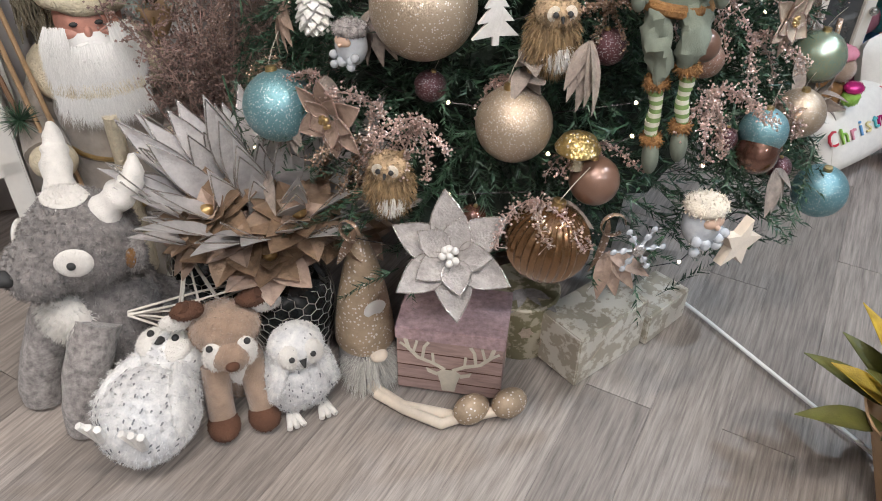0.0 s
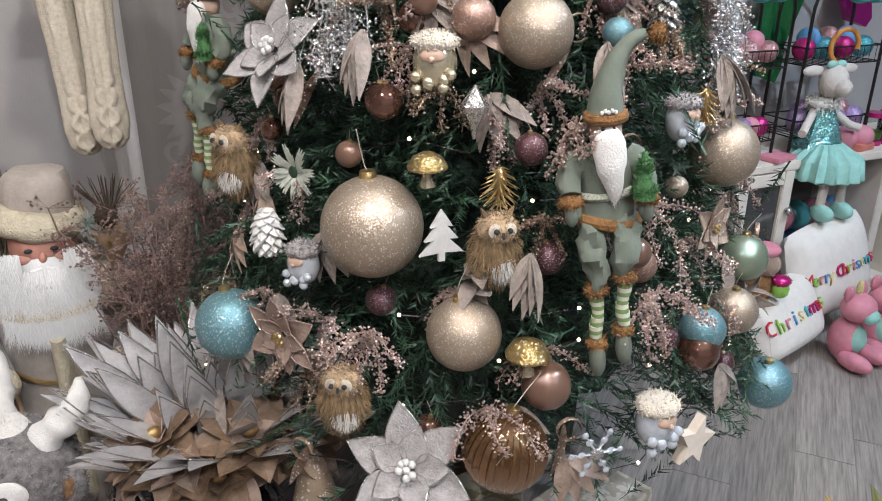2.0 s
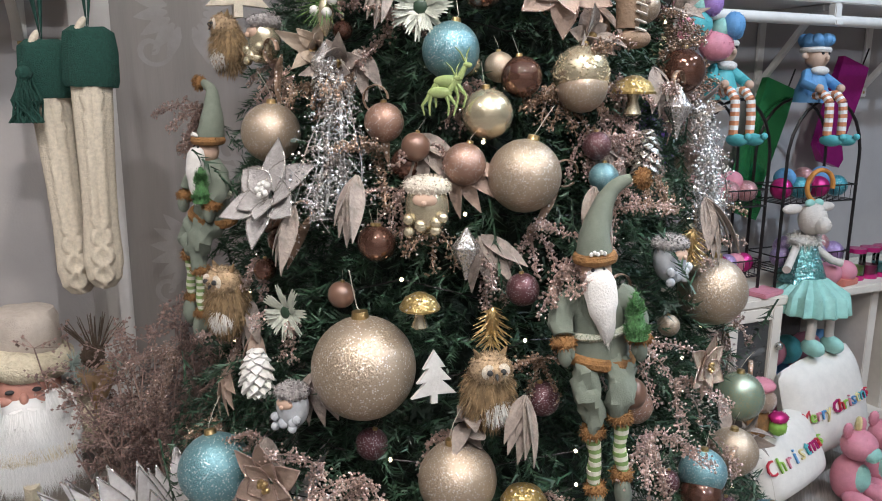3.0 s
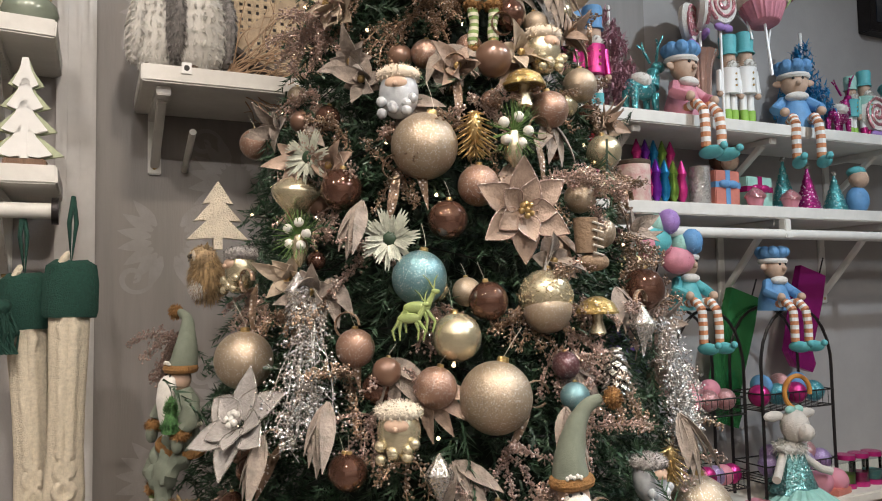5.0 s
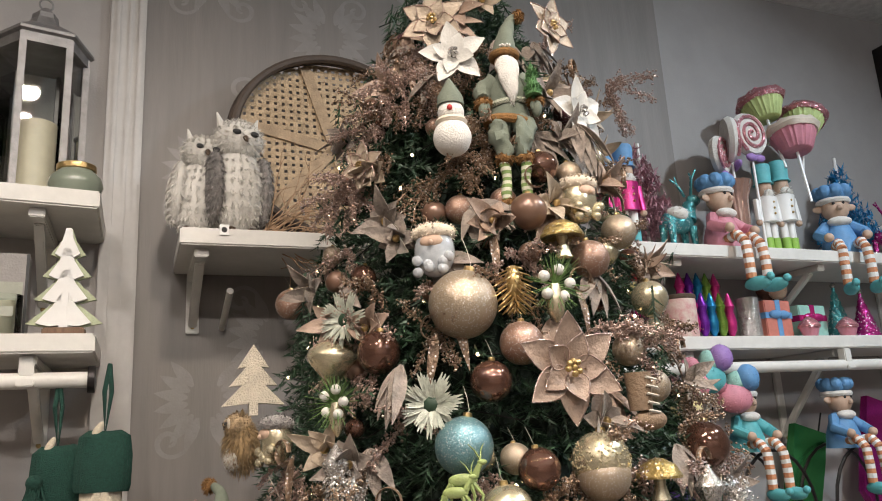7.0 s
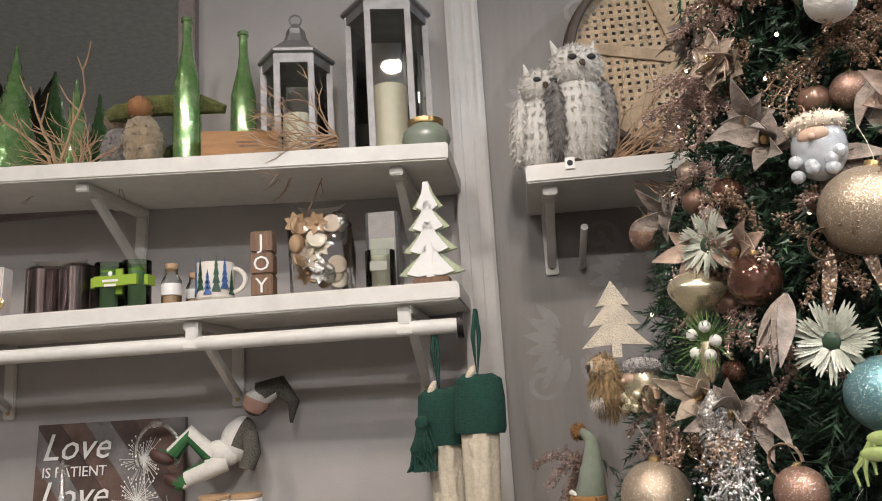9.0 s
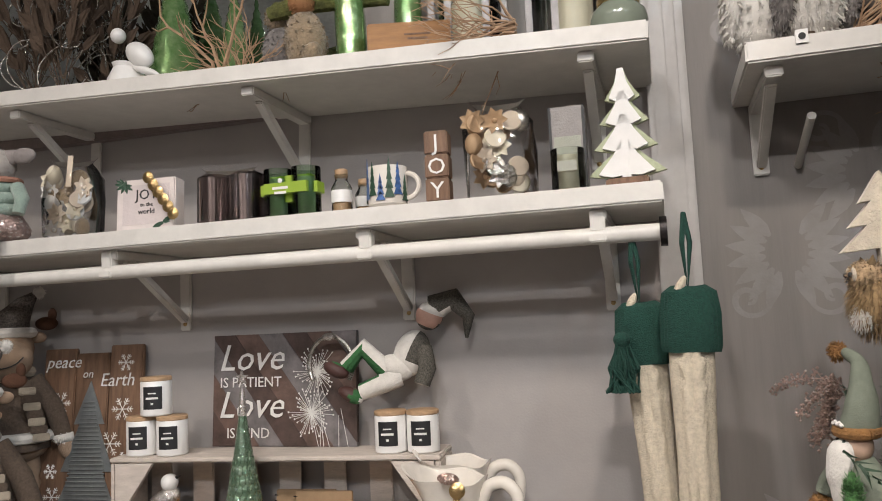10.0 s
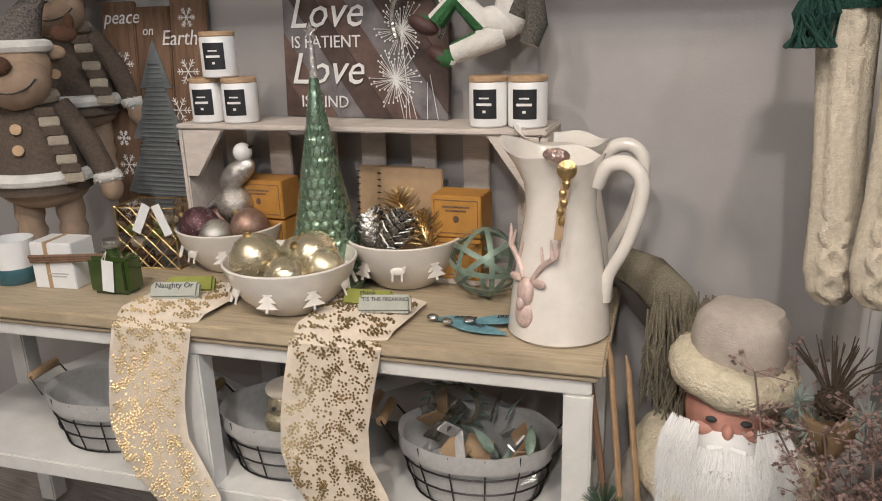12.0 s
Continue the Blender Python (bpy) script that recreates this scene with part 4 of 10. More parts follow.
for x, w, dy in ((-0.66, 0.16, 0.0), (-0.605, 0.15, -0.012)):
    nb = thing("notebook", pose(x, 2.685 + dy, TT + 0.016, -6, 0, 5), "kraft spiral notebook leaning in the crate", "notebook", "kraft notebooks")
    part("cover", box(B(), (0, 0, 0.11), (w, 0.01, 0.215), bevel=0.002), KRAFT, nb)
    for k in range(14):
        part("ring", tube(B(), [(-w / 2 + 0.006 * math.cos(a), 0.009 * math.sin(a), 0.015 + k * 0.0145) for a in np.linspace(0, 2 * math.pi, 9)], 0.0009, 4), DARKMETAL, nb)

# silver bird
bd = thing("glitter_bird", pose(-1.0, 2.6, TT + 0.2, 0, -35, 8), "silver glitter clip-on bird with a white head", "bird ornament")
part("body", ball(ball(B(), (0, 0, 0.02), (0.055, 0.025, 0.028)), (-0.075, 0, -0.0), (0.055, 0.012, 0.012)), SILVERG, bd)
part("head", ball(B(), (0.045, 0, 0.05), 0.022), JARW, bd, "white head")
part("beak", tube(B(), [(0.062, 0, 0.05), (0.08, 0, 0.046)], [0.005, 0.001], 8), DARKMETAL, bd)

# corrugated peace sign
ps = thing("plank_sign", pose(-1.335, 2.685, TT, -5, 0, 3), "brown plank sign with snowflakes and a zinc tree cut-out", "sign")
TREE_CUT = [(0.0, 0.52), (0.05, 0.40), (0.03, 0.40), (0.085, 0.27), (0.05, 0.27), (0.115, 0.13), (0.03, 0.12), (0.03, 0.0), (-0.03, 0.0), (-0.03, 0.12), (-0.115, 0.13), (-0.05, 0.27), (-0.085, 0.27), (-0.03, 0.40), (-0.05, 0.40)]
for k, (x, h) in enumerate(((-0.11, 0.615), (0.0, 0.6), (0.11, 0.62))):
    part("plank", box(B(), (x, 0, h / 2), (0.106, 0.016, h), bevel=0.003), REDWOOD, ps)
bm = B()
for i in range(len(TREE_CUT)):
    pass
pl = plate(B(), TREE_CUT, 0.003, Matrix.Translation((0, -0.0105, 0)))
part("zinc_tree", pl, ZINC, ps, "corrugated zinc tree", smooth=False)
for k in range(40):
    z = 0.012 + k * 0.0115
    w = 0.11 * (1 - z / 0.53) + 0.004
    w = w if z > 0.12 else 0.028
    part("corrugation", tube(B(), [(-w, -0.0125, z), (w, -0.0125, z)], 0.0028, 5), ZINC, ps)
text("peace", 0.05, facing(-0.095, 0.56, -0.0115), WHITEINK, ps, shear=0.3)
text("on", 0.034, facing(-0.012, 0.53, -0.0115), WHITEINK, ps, shear=0.2)
text("Earth", 0.052, facing(0.085, 0.505, -0.0115), WHITEINK, ps, shear=0.2)


def flake_bm(bm, cx, cz, r, y, th=0.0014):
    for k in range(6):
        a = k * math.pi / 3
        d = Vector((math.cos(a), 0, math.sin(a)))
        c = Vector((cx, y, cz))
        tube(bm, [c, c + d * r], th, 4)
        for q in (0.45, 0.7):
            for sg in (-0.9, 0.9):
                e = Vector((math.cos(a + sg), 0, math.sin(a + sg)))
                tube(bm, [c + d * r * q, c + d * r * q + e * r * 0.28], th * 0.9, 4)
    return bm


for x, z, r in ((-0.1, 0.46, 0.034), (0.105, 0.44, 0.034), (0.07, 0.345, 0.036), (-0.115, 0.385, 0.022), (-0.075, 0.35, 0.03), (-0.12, 0.27, 0.022), (-0.11, 0.2, 0.03), (0.12, 0.3, 0.026), (0.11, 0.57, 0.026), (0.115, 0.19, 0.034), (0.12, 0.09, 0.03), (-0.13, 0.07, 0.026)):
    part("snowflake", flake_bm(B(), x, z, r, -0.0095), WHITEINK, ps)

# left end: bottle, gift, mug, wire box
bt = thing("reed_bottle", pose(-1.15, 2.335, TT, 0, 0, 10), "square dark green glass bottle with a white tag", "bottle")
part("bottle_body", box(B(), (0, 0, 0.042), (0.1, 0.06, 0.084), bevel=0.01), GREENGLASS, bt)
part("neck", lathe(B(), [(0.016, 0.08), (0.014, 0.092), (0.014, 0.1)], 18), GREENGLASS, bt)
part("stopper", lathe(B(), [(0.017, 0.1), (0.018, 0.103), (0.017, 0.118), (0.01, 0.12)], 18), SILVER, bt, "grey cap")
part("tag", box(B(), (0.0, -0.033, 0.045), (0.028, 0.001, 0.07), Matrix.Rotation(0.12, 4, "Y")), JARW, bt, "white paper tag")
for k in (-1, 1):
    part("twine", tube(B(), [(0, -0.02, 0.095), (k * 0.004, -0.034, 0.08)], 0.0012, 5), THREAD, bt)
gf = thing("gift_box", pose(-1.305, 2.335, TT, 0, 0, 12), "small white box tied with ribbon and cinnamon", "gift box")
part("carton", box(B(), (0, 0, 0.052), (0.105, 0.075, 0.105), bevel=0.002), JARW, gf)
part("ribbon", box(B(), (-0.012, 0, 0.0525), (0.01, 0.0766, 0.1066), bevel=0), KRAFT, gf)
lettering_bars(gf, 0.012, 0.035, -0.0382, 0.05, 2, LINEN, 0.0025, 0.006)
for k in range(3):
    part("cinnamon_stick", tube(B(), [(-0.05, -0.042 - 0.002 * k, 0.062 + 0.006 * k), (0.14, -0.044, 0.075 + 0.005 * k)], 0.004, 8), REDWOOD, gf)
mg = thing("mug", pose(-1.435, 2.31, TT), "white mug with a teal base and black lettering", "mug")
part("cup", lathe(B(), [(0.04, 0), (0.044, 0.004), (0.046, 0.03), (0.046, 0.1), (0.043, 0.1), (0.042, 0.01), (0.002, 0.01)], 32), JARW, mg)
part("teal_band", lathe(B(), [(0.0447, 0.001), (0.0466, 0.004), (0.0468, 0.036), (0.046, 0.037)], 32), mat("teal_glaze", (0.04, 0.12, 0.14), 0.2, coat=0.6), mg, "teal glazed base")
wb = thing("wire_box", pose(-1.21, 2.53, TT, 0, 0, 12), "gold wire box of potpourri with white tags", "box")
part("glass_case", box(B(), (0, 0, 0.075), (0.15, 0.1, 0.145), bevel=0.002), mat_glass("clear_pane"), wb)
bm = B()
for z in (0.002, 0.148):
    for a, b in (((-1, -1), (1, -1)), ((1, -1), (1, 1)), ((1, 1), (-1, 1)), ((-1, 1), (-1, -1))):
        tube(bm, [(a[0] * 0.076, a[1] * 0.051, z), (b[0] * 0.076, b[1] * 0.051, z)], 0.002, 5)
for sx in (-1, 1):
    for sy in (-1, 1):
        tube(bm, [(sx * 0.076, sy * 0.051, 0), (sx * 0.076, sy * 0.051, 0.15)], 0.002, 5)
for k in range(-3, 5):
    for sg in (-1, 1):
        x0, x1 = k * 0.038, k * 0.038 + sg * 0.15
        c0, c1 = max(-0.076, min(0.076, x0)), max(-0.076, min(0.076, x1))
        if abs(c1 - c0) > 0.01:
            z0, z1 = 0.15 * (c0 - x0) / (x1 - x0), 0.15 * (c1 - x0) / (x1 - x0)
            tube(bm, [(c0, -0.052, z0), (c1, -0.052, z1)], 0.0013, 4)
part("wire_frame", bm, GOLD, wb)
for k in range(16):
    part("petal_piece", ball(B(), (rnd.uniform(-0.06, 0.06), rnd.uniform(-0.035, 0.035), rnd.uniform(0.02, 0.11)), (0.022, 0.018, 0.014), u=10, v=6), (OLIVE, CREAMF, KRAFT, REDWOOD)[k % 4], wb)
for k, ang in enumerate((-0.5, 0.35)):
    part("tag", box(B(), (0, -0.056 - 0.002 * k, -0.03), (0.022, 0.001, 0.075), Matrix.Translation((0.01 + 0.03 * k, 0, 0.15)) @ Matrix.Rotation(-ang, 4, "Y")), JARW, wb, "white paper tag")

# fabric stockings lying over the edge
def beaded_stocking(m, label):
    t = thing("beaded_stocking", m, label, "christmas stocking", "beaded stockings")
    prof = [(0.0, 0.1, 0.17, 0.012), (-0.005, 0.098, 0.1, 0.012), (-0.012, 0.095, 0.02, 0.011), (-0.02, 0.092, -0.012, -0.012), (-0.035, 0.09, -0.02, -0.09), (-0.05, 0.09, -0.022, -0.17), (-0.05, 0.092, -0.024, -0.24), (-0.03, 0.098, -0.026, -0.3), (0.005, 0.095, -0.028, -0.36), (0.035, 0.07, -0.028, -0.42), (0.055, 0.025, -0.028, -0.45)]
    bm = B()
    rings = []
    for cx, w, y, z in prof:
        ring = []
        flat = z > 0
        for k in range(20):
            a = 2 * math.pi * k / 20
            off = 0.010 * math.sin(a)
            xx = cx + w * math.cos(a)
            ring.append(bm.verts.new((xx, y + (0 if flat else -off), z + (off if flat else 0))))
        rings.append(ring)
    for a, b in zip(rings, rings[1:]):
        for k in range(20):
            bm.faces.new((a[k], b[k], b[(k + 1) % 20], a[(k + 1) % 20]))
    bm.faces.new(rings[0])
    bm.faces.new(list(reversed(rings[-1])))
    bmesh.ops.recalc_face_normals(bm, faces=bm.faces)
    part("fabric", wobble(bm, 0.004, 22), CREAMF, t)
    V, F = [], []
    g = random.Random(3)
    for _ in range(640):
        k = g.uniform(0.0, len(prof) - 1.4)
        i, fr_ = int(k), k % 1
        cx, w, y, z = (prof[i][q] + (prof[i + 1][q] - prof[i][q]) * fr_ for q in range(4))
        u = g.uniform(-0.9, 0.9)
        h = 0.0105 * math.sqrt(1 - u * u) + 0.0008
        p = Vector((cx + w * u, y - (h if z <= 0.0 else 0), z + (h if z > 0 else 0)))
        bead(V, F, p, 0.0036)
        if g.random() < 0.45:
            a0 = g.uniform(0, 1.2)
            for q in range(5):
                e = Vector((0.0075 * math.cos(q * 1.2566 + a0), 0, 0.0075 * math.sin(q * 1.2566 + a0)))
                bead(V, F, p + (Vector((e.x, e.z, 0)) if z > 0 else e), 0.0028)
    raw("beading", V, F, BEADG, t, "gold bead flowers")
    return t


s1_ = beaded_stocking(TM @ pose(-0.84, 0, TT, 0, 0, 0), "cream stocking with gold bead flowers draped over the table")
copy_thing(s1_, TM @ pose(-0.45, 0, TT, 0, 0, 0))


def pouch(x, y, z, rz, material, words, label):
    t = thing("felt_tag", pose(x, y, z, 0, 0, rz), label, "felt tag", "lettered felt tags")
    part("cushion", box(B(), (0, 0, 0), (0.1, 0.018, 0.036), Matrix.Rotation(radians(-35), 4, "X"), bevel=0.008), material, t)
    for k, (w_, sz) in enumerate(words):
        text(w_, sz, pose(0, -0.0055 - 0.004 * k, 0.009 - 0.013 * k, 55, 0, 0), INK, t)


pouch(-0.955, 2.305, TT + 0.034, 22, GREYFELT, (("Naughty Or", 0.016),), "grey felt tag lettered in black on a stocking")
pouch(-0.955, 2.35, TT + 0.032, 24, OLIVE, (), "olive felt tag lying behind another")
pouch(-0.515, 2.385, TT + 0.034, 20, GREYFELT, (("'TIS THE FREAKING", 0.0105), ("SEASON", 0.009)), "grey felt tag lettered in black on a stocking")
pouch(-0.565, 2.41, TT + 0.03, 10, OLIVE, (("think", 0.016),), "olive felt tag lettered in black")
for k, (x, y, r) in enumerate(((-0.37, 2.43, 12), (-0.33, 2.395, -4), (-0.3, 2.44, 30))):
    lt_ = thing("leaf_tag", pose(x, y, TT + 0.004 + 0.004 * k, 0, 0, r), "blue painted metal leaf tag with script", "gift tag", "blue leaf tags")
    part("leaf_blade", leaf(B(), (-0.055, 0, 0.002), (0.055, 0, 0.002), 0.035, (0, 0, 1), 0.02, n=8, thick=0.003, cup=0.05), TEALTAG, lt_)
    text("joy" if k else "peace", 0.018, pose(0, -0.004, 0.0075, 0, 0, 0), INK, lt_, shear=0.3)
    part("pebble", ball(B(), (-0.062, -0.005, 0.006), (0.012, 0.01, 0.007), u=10, v=6), SILVER, lt_)

# knitted throw over the end of the table
th = thing("knitted_throw", I4, "brown knitted throw with fringe hanging behind the table", "throw blanket")
bm = B()
rings = [[(-0.2, 2.71, 0.8, 0.025), (-0.13, 2.66, 0.82, 0.035), (-0.07, 2.62, 0.81, 0.04), (-0.02, 2.6, 0.775, 0.042), (0.01, 2.59, 0.72, 0.04), (0.01, 2.59, 0.66, 0.03)]]
tube(bm, [p[:3] for p in rings[0]], [p[3] for p in rings[0]], 18)
for v_ in bm.verts:
    v_.co += v_.normal * 0.0
    v_.co += Vector((0, 0.004, 0.004)) * math.sin(v_.co.z * 120 + v_.co.x * 90)
part("knit", wobble(bm, 0.012, 18), WICK, th)
bm = B()
for k in range(260):
    a = rnd.uniform(0, 6.28)
    x, y, z = rnd.uniform(-0.05, 0.07), 2.555 + 0.04 * math.sin(a), rnd.uniform(0.68, 0.81)
    tube(bm, [(x, y - 0.03, z), (x + rnd.uniform(-0.01, 0.012), y - 0.04, z - 0.05), (x + rnd.uniform(-0.02, 0.02), y - 0.035, z - rnd.uniform(0.08, 0.13))], 0.0017, 4)
part("fringe", bm, WICK, th)


# ---- baskets under the table ----
def basket(m, label, fill):
    t = thing("wire_basket", m, label, "basket", "lined wire baskets")
    el = lambda k, r, z: (0.155 * r * math.cos(k), 0.11 * r * math.sin(k), z)
    part("liner", lathe(B(), [(0.8, 0.004), (0.92, 0.07), (1.0, 0.125), (1.04, 0.13), (1.04, 0.1), (1.02, 0.09), (1.0, 0.1), (0.97, 0.118), (0.9, 0.07), (0.78, 0.012), (0.01, 0.012)], 36, Matrix.Diagonal((0.155, 0.11, 1, 1)), wob=lambda a, z: 1 + 0.012 * math.sin(9 * a)), LINEN, t, "grey cloth liner")
    for z, r in ((0.0, 0.84), (0.04, 0.93), (0.075, 0.98)):
        part("hoop", tube(B(), [el(a, r, z + 0.003) for a in np.linspace(0, 2 * math.pi, 33)], 0.0022, 5), DARKMETAL, t)
    for k in range(14):
        a = k * 2 * math.pi / 14
        part("upright", tube(B(), [el(a, 0.84, 0.002), el(a, 0.99, 0.08), el(a, 1.03, 0.125)], 0.0018, 5), DARKMETAL, t)
    for sx in (-1, 1):
        part("handle_wire", tube(B(), [(sx * 0.155, -0.05, 0.11), (sx * 0.185, -0.045, 0.15), (sx * 0.185, 0.045, 0.15), (sx * 0.155, 0.05, 0.11)], 0.002, 5), DARKMETAL, t)
        part("handle_grip", tube(B(), [(sx * 0.186, -0.042, 0.15), (sx * 0.186, 0.042, 0.15)], 0.011, 10), LIDW, t, "wooden grip")
    return t


BP = [TM @ pose(x, 0.15, LOWER + 0.002, 0, 0, 4) for x in (-0.25, -0.66, -1.12)]
basket(BP[0], "wire basket of grey wooden tags and wreaths", 0)
basket(BP[1], "wire basket holding a glass santa ornament", 1)
basket(BP[2], "wire basket with a green ornament", 2)
for k in range(34):
    mm = BP[0] @ pose(rnd.uniform(-0.11, 0.12), rnd.uniform(-0.07, 0.07), 0.05 + rnd.uniform(0, 0.11), rnd.uniform(-70, 70), rnd.uniform(-60, 60), rnd.uniform(0, 180))
    kk = k % 4
    if kk == 3:
        solo("leaf_sprig", leaf(B(), (-0.03, 0, 0), (0.035, 0, 0), 0.02), SAGEMETAL, "dark green leaf in a basket of tags", "leaf", "basket filling", m=mm)
    else:
        solo("wooden_tag", box(B(), (0, 0, 0), (0.055, 0.004, 0.025 + 0.01 * kk)), (LINEN, SILVER, KRAFT)[kk], "grey wooden tag heaped in a basket", "gift tag", "basket filling", m=mm)
wr = thing("small_wreath", BP[0] @ pose(-0.055, 0.05, 0.15, 10, 0, 0), "small twig wreath standing in a basket", "wreath")
part("ring", tube(B(), [(0.05 * math.cos(a), 0.006 * math.sin(3 * a), 0.05 * math.sin(a)) for a in np.linspace(0, 2 * math.pi, 25)], 0.006, 6), WICK, wr)
for k in range(14):
    a = k * 0.449
    part("sprig", leaf(B(), (0.05 * math.cos(a), 0, 0.05 * math.sin(a)), (0.075 * math.cos(a + 0.3), -0.012, 0.075 * math.sin(a + 0.3)), 0.012), SAGEMETAL, wr)
gs = thing("glass_santa_head", BP[1] @ pose(0.0, -0.02, 0.09), "iridescent glass bearded head ornament in a basket", "ornament")
part("head", ball(ball(B(), (0, 0, 0.05), (0.045, 0.04, 0.05)), (0, -0.01, 0.02), (0.05, 0.04, 0.035)), PEARL, gs)
part("fur_rim", ball(B(), (0, 0, 0.09), (0.045, 0.04, 0.02)), CREAMF, gs)
for sx in (-1, 1):
    part("eye", ball(B(), (sx * 0.014, -0.04, 0.06), 0.004, u=8, v=6), INK, gs)
solo("green_ornament", ball(B(), (0, 0, 0.1), (0.03, 0.025, 0.04)), mat("lime_glass", (0.3, 0.5, 0.12), 0.15, coat=0.5), "lime green glass ornament in a basket", "ornament", m=BP[2] @ pose(0.06, -0.04, 0.02))

# ---- things on the wall shelves ----
Z2, Z1 = 1.641, 1.964


def top_z(x):
    """The height of the sloping top board at x."""
    return Z1 + 0.042 * (0.257 - x)


CLEAR = mat_glass("clear_glass", (0.96, 0.98, 0.96))
CELLO = mat_glass("cellophane", (0.97, 0.97, 0.97), 0.08)
GREENB = mat("green_mercury_bottle", (0.13, 0.3, 0.08), 0.1, 0.6, vary=0.35, scale=30, bump=0.5, bscale=35, coat=0.8, col2=(0.35, 0.5, 0.25))
LANTERN = mat("grey_zinc_lantern", (0.3, 0.29, 0.29), 0.5, 0.6, vary=0.15, scale=25, bump=0.15)
TWIG = mat("pale_twig", (0.48, 0.31, 0.19), 0.8, vary=0.2, bump=0.3)
MOSS = mat("moss_green", (0.16, 0.17, 0.05), 0.95, vary=0.3, scale=70, bump=0.8, bscale=250)
TANF = mat("tan_fur", (0.36, 0.27, 0.17), 0.95, vary=0.25, scale=40, bump=0.5, bscale=300, sheen=0.4)
WHITEF = mat("white_fur", (0.72, 0.69, 0.64), 0.95, vary=0.1, scale=30, bump=0.4, bscale=300, sheen=0.4)
GREYF = mat("grey_plush", (0.3, 0.275, 0.26), 0.95, vary=0.25, scale=70, bump=0.5, bscale=300, sheen=0.25, col2=(0.085, 0.078, 0.076), island=0.25)
CHROME = mat("mauve_chrome", (0.42, 0.34, 0.32), 0.12, 0.95, vary=0.1, bump=0)
WAX = mat("ivory_wax", (0.72, 0.66, 0.52), 0.45, vary=0.04, bump=0)
LIMELABEL = mat("lime_label", (0.27, 0.4, 0.03), 0.5, vary=0.05, bump=0)
PINKCARD = mat("pink_white_board", (0.7, 0.63, 0.6), 0.6, vary=0.05, bump=0)
BLUEINK = mat("blue_tree_paint", (0.08, 0.17, 0.42), 0.4, vary=0.3, scale=90, bump=0)
DKGREEN = mat("dark_green_paint", (0.04, 0.1, 0.06), 0.5, vary=0.2, bump=0)
SAGE = mat("sage_plush", (0.32, 0.42, 0.36), 0.95, vary=0.12, scale=40, bump=0.5, bscale=250, sheen=0.5)
GREENKNIT = mat("green_knit", (0.012, 0.062, 0.045), 0.95, vary=0.2, scale=200, bump=0.6, bscale=400)
CREAMKNIT = mat("cream_knit", (0.66, 0.58, 0.45), 0.95, vary=0.12, scale=120, bump=0.5, bscale=350)
SAGEGLASS = mat("sage_jar_glass", (0.26, 0.3, 0.24), 0.12, 0.1, vary=0.06, coat=0.8, bump=0)
MIRROR = mat("mirror_glass", (0.62, 0.68, 0.68), 0.02, 1.0, vary=0.02, bump=0)

mi = thing("wall_mirror", I4, "large wall mirror in a grey wooden frame above the shelf", "mirror")
part("mirror_pane", box(B(), (-1.35, WALL - 0.012, 2.43), (1.62, 0.012, 0.9), bevel=0), MIRROR, mi)
for c, s_ in (((-0.52, WALL - 0.018, 2.43), (0.05, 0.034, 0.93)), ((-1.35, WALL - 0.018, 1.985), (1.68, 0.034, 0.04)), ((-2.18, WALL - 0.018, 2.43), (0.05, 0.034, 0.93)), ((-1.35, WALL - 0.018, 2.89), (1.68, 0.034, 0.05))):
    part("frame_rail", box(B(), c, s_), mat("grey_mirror_frame", (0.25, 0.2, 0.19), 0.6), mi)

# lower shelf, from the trim leftwards
wt = thing("wooden_tree", pose(0.195, 2.49, Z2, 0, 0, -4), "layered white and green wooden tree on a base", "ornament")
part("base", box(B(), (0, 0, 0.009), (0.085, 0.04, 0.018)), REDWOOD, wt)
for k, (z, w, h) in enumerate(((0.028, 0.078, 0.07), (0.082, 0.064, 0.066), (0.135, 0.05, 0.062), (0.185, 0.036, 0.06))):
    for q, (mt, dy, sc) in enumerate(((mat("pale_green_wash", (0.46, 0.5, 0.33), 0.7, vary=0.15), 0, 1.0), (JARW, -0.012, 0.72))):
        part("tier", plate(B(), [(-w * sc, z), (-w * 0.5 * sc, z - 0.008), (0, z - 0.004), (w * 0.5 * sc, z - 0.008), (w * sc, z), (w * 0.42 * sc, z + h * 0.55), (0.006, z + h), (-0.006, z + h), (-w * 0.42 * sc, z + h * 0.55)], 0.01, Matrix.Translation((0, dy, 0))), mt, wt, smooth=False)
part("stem", box(B(), (0, -0.012, 0.06), (0.02, 0.012, 0.09)), JARW, wt)
cd = thing("boxed_candle", pose(0.075, 2.49, Z2, 0, 0, 3), "ivory candle in glass with a grey label", "candle")
part("wax", lathe(B(), [(0.03, 0.003), (0.0325, 0.006), (0.0325, 0.075), (0.002, 0.075)], 28), WAX, cd)
part("glass", lathe(B(), [(0.033, 0), (0.0355, 0.003), (0.0355, 0.09), (0.0335, 0.09), (0.0335, 0.004)], 28), CLEAR, cd)
part("label_patch", box(B(), (0, -0.0358, 0.05), (0.04, 0.0015, 0.022)), GREYFELT, cd)
bx = thing("candle_carton", pose(0.07, 2.58, Z2, 0, 0, 2), "tall clear and grey striped candle carton", "box")
part("carton", box(B(), (0, 0, 0.1), (0.078, 0.07, 0.2)), mat("grey_card", (0.3, 0.28, 0.27), 0.5, vary=0.1), bx)
for sx in (-1, 1):
    part("dark_edge", box(B(), (sx * 0.036, -0.0355, 0.1), (0.006, 0.002, 0.198), bevel=0), BLACK, bx)
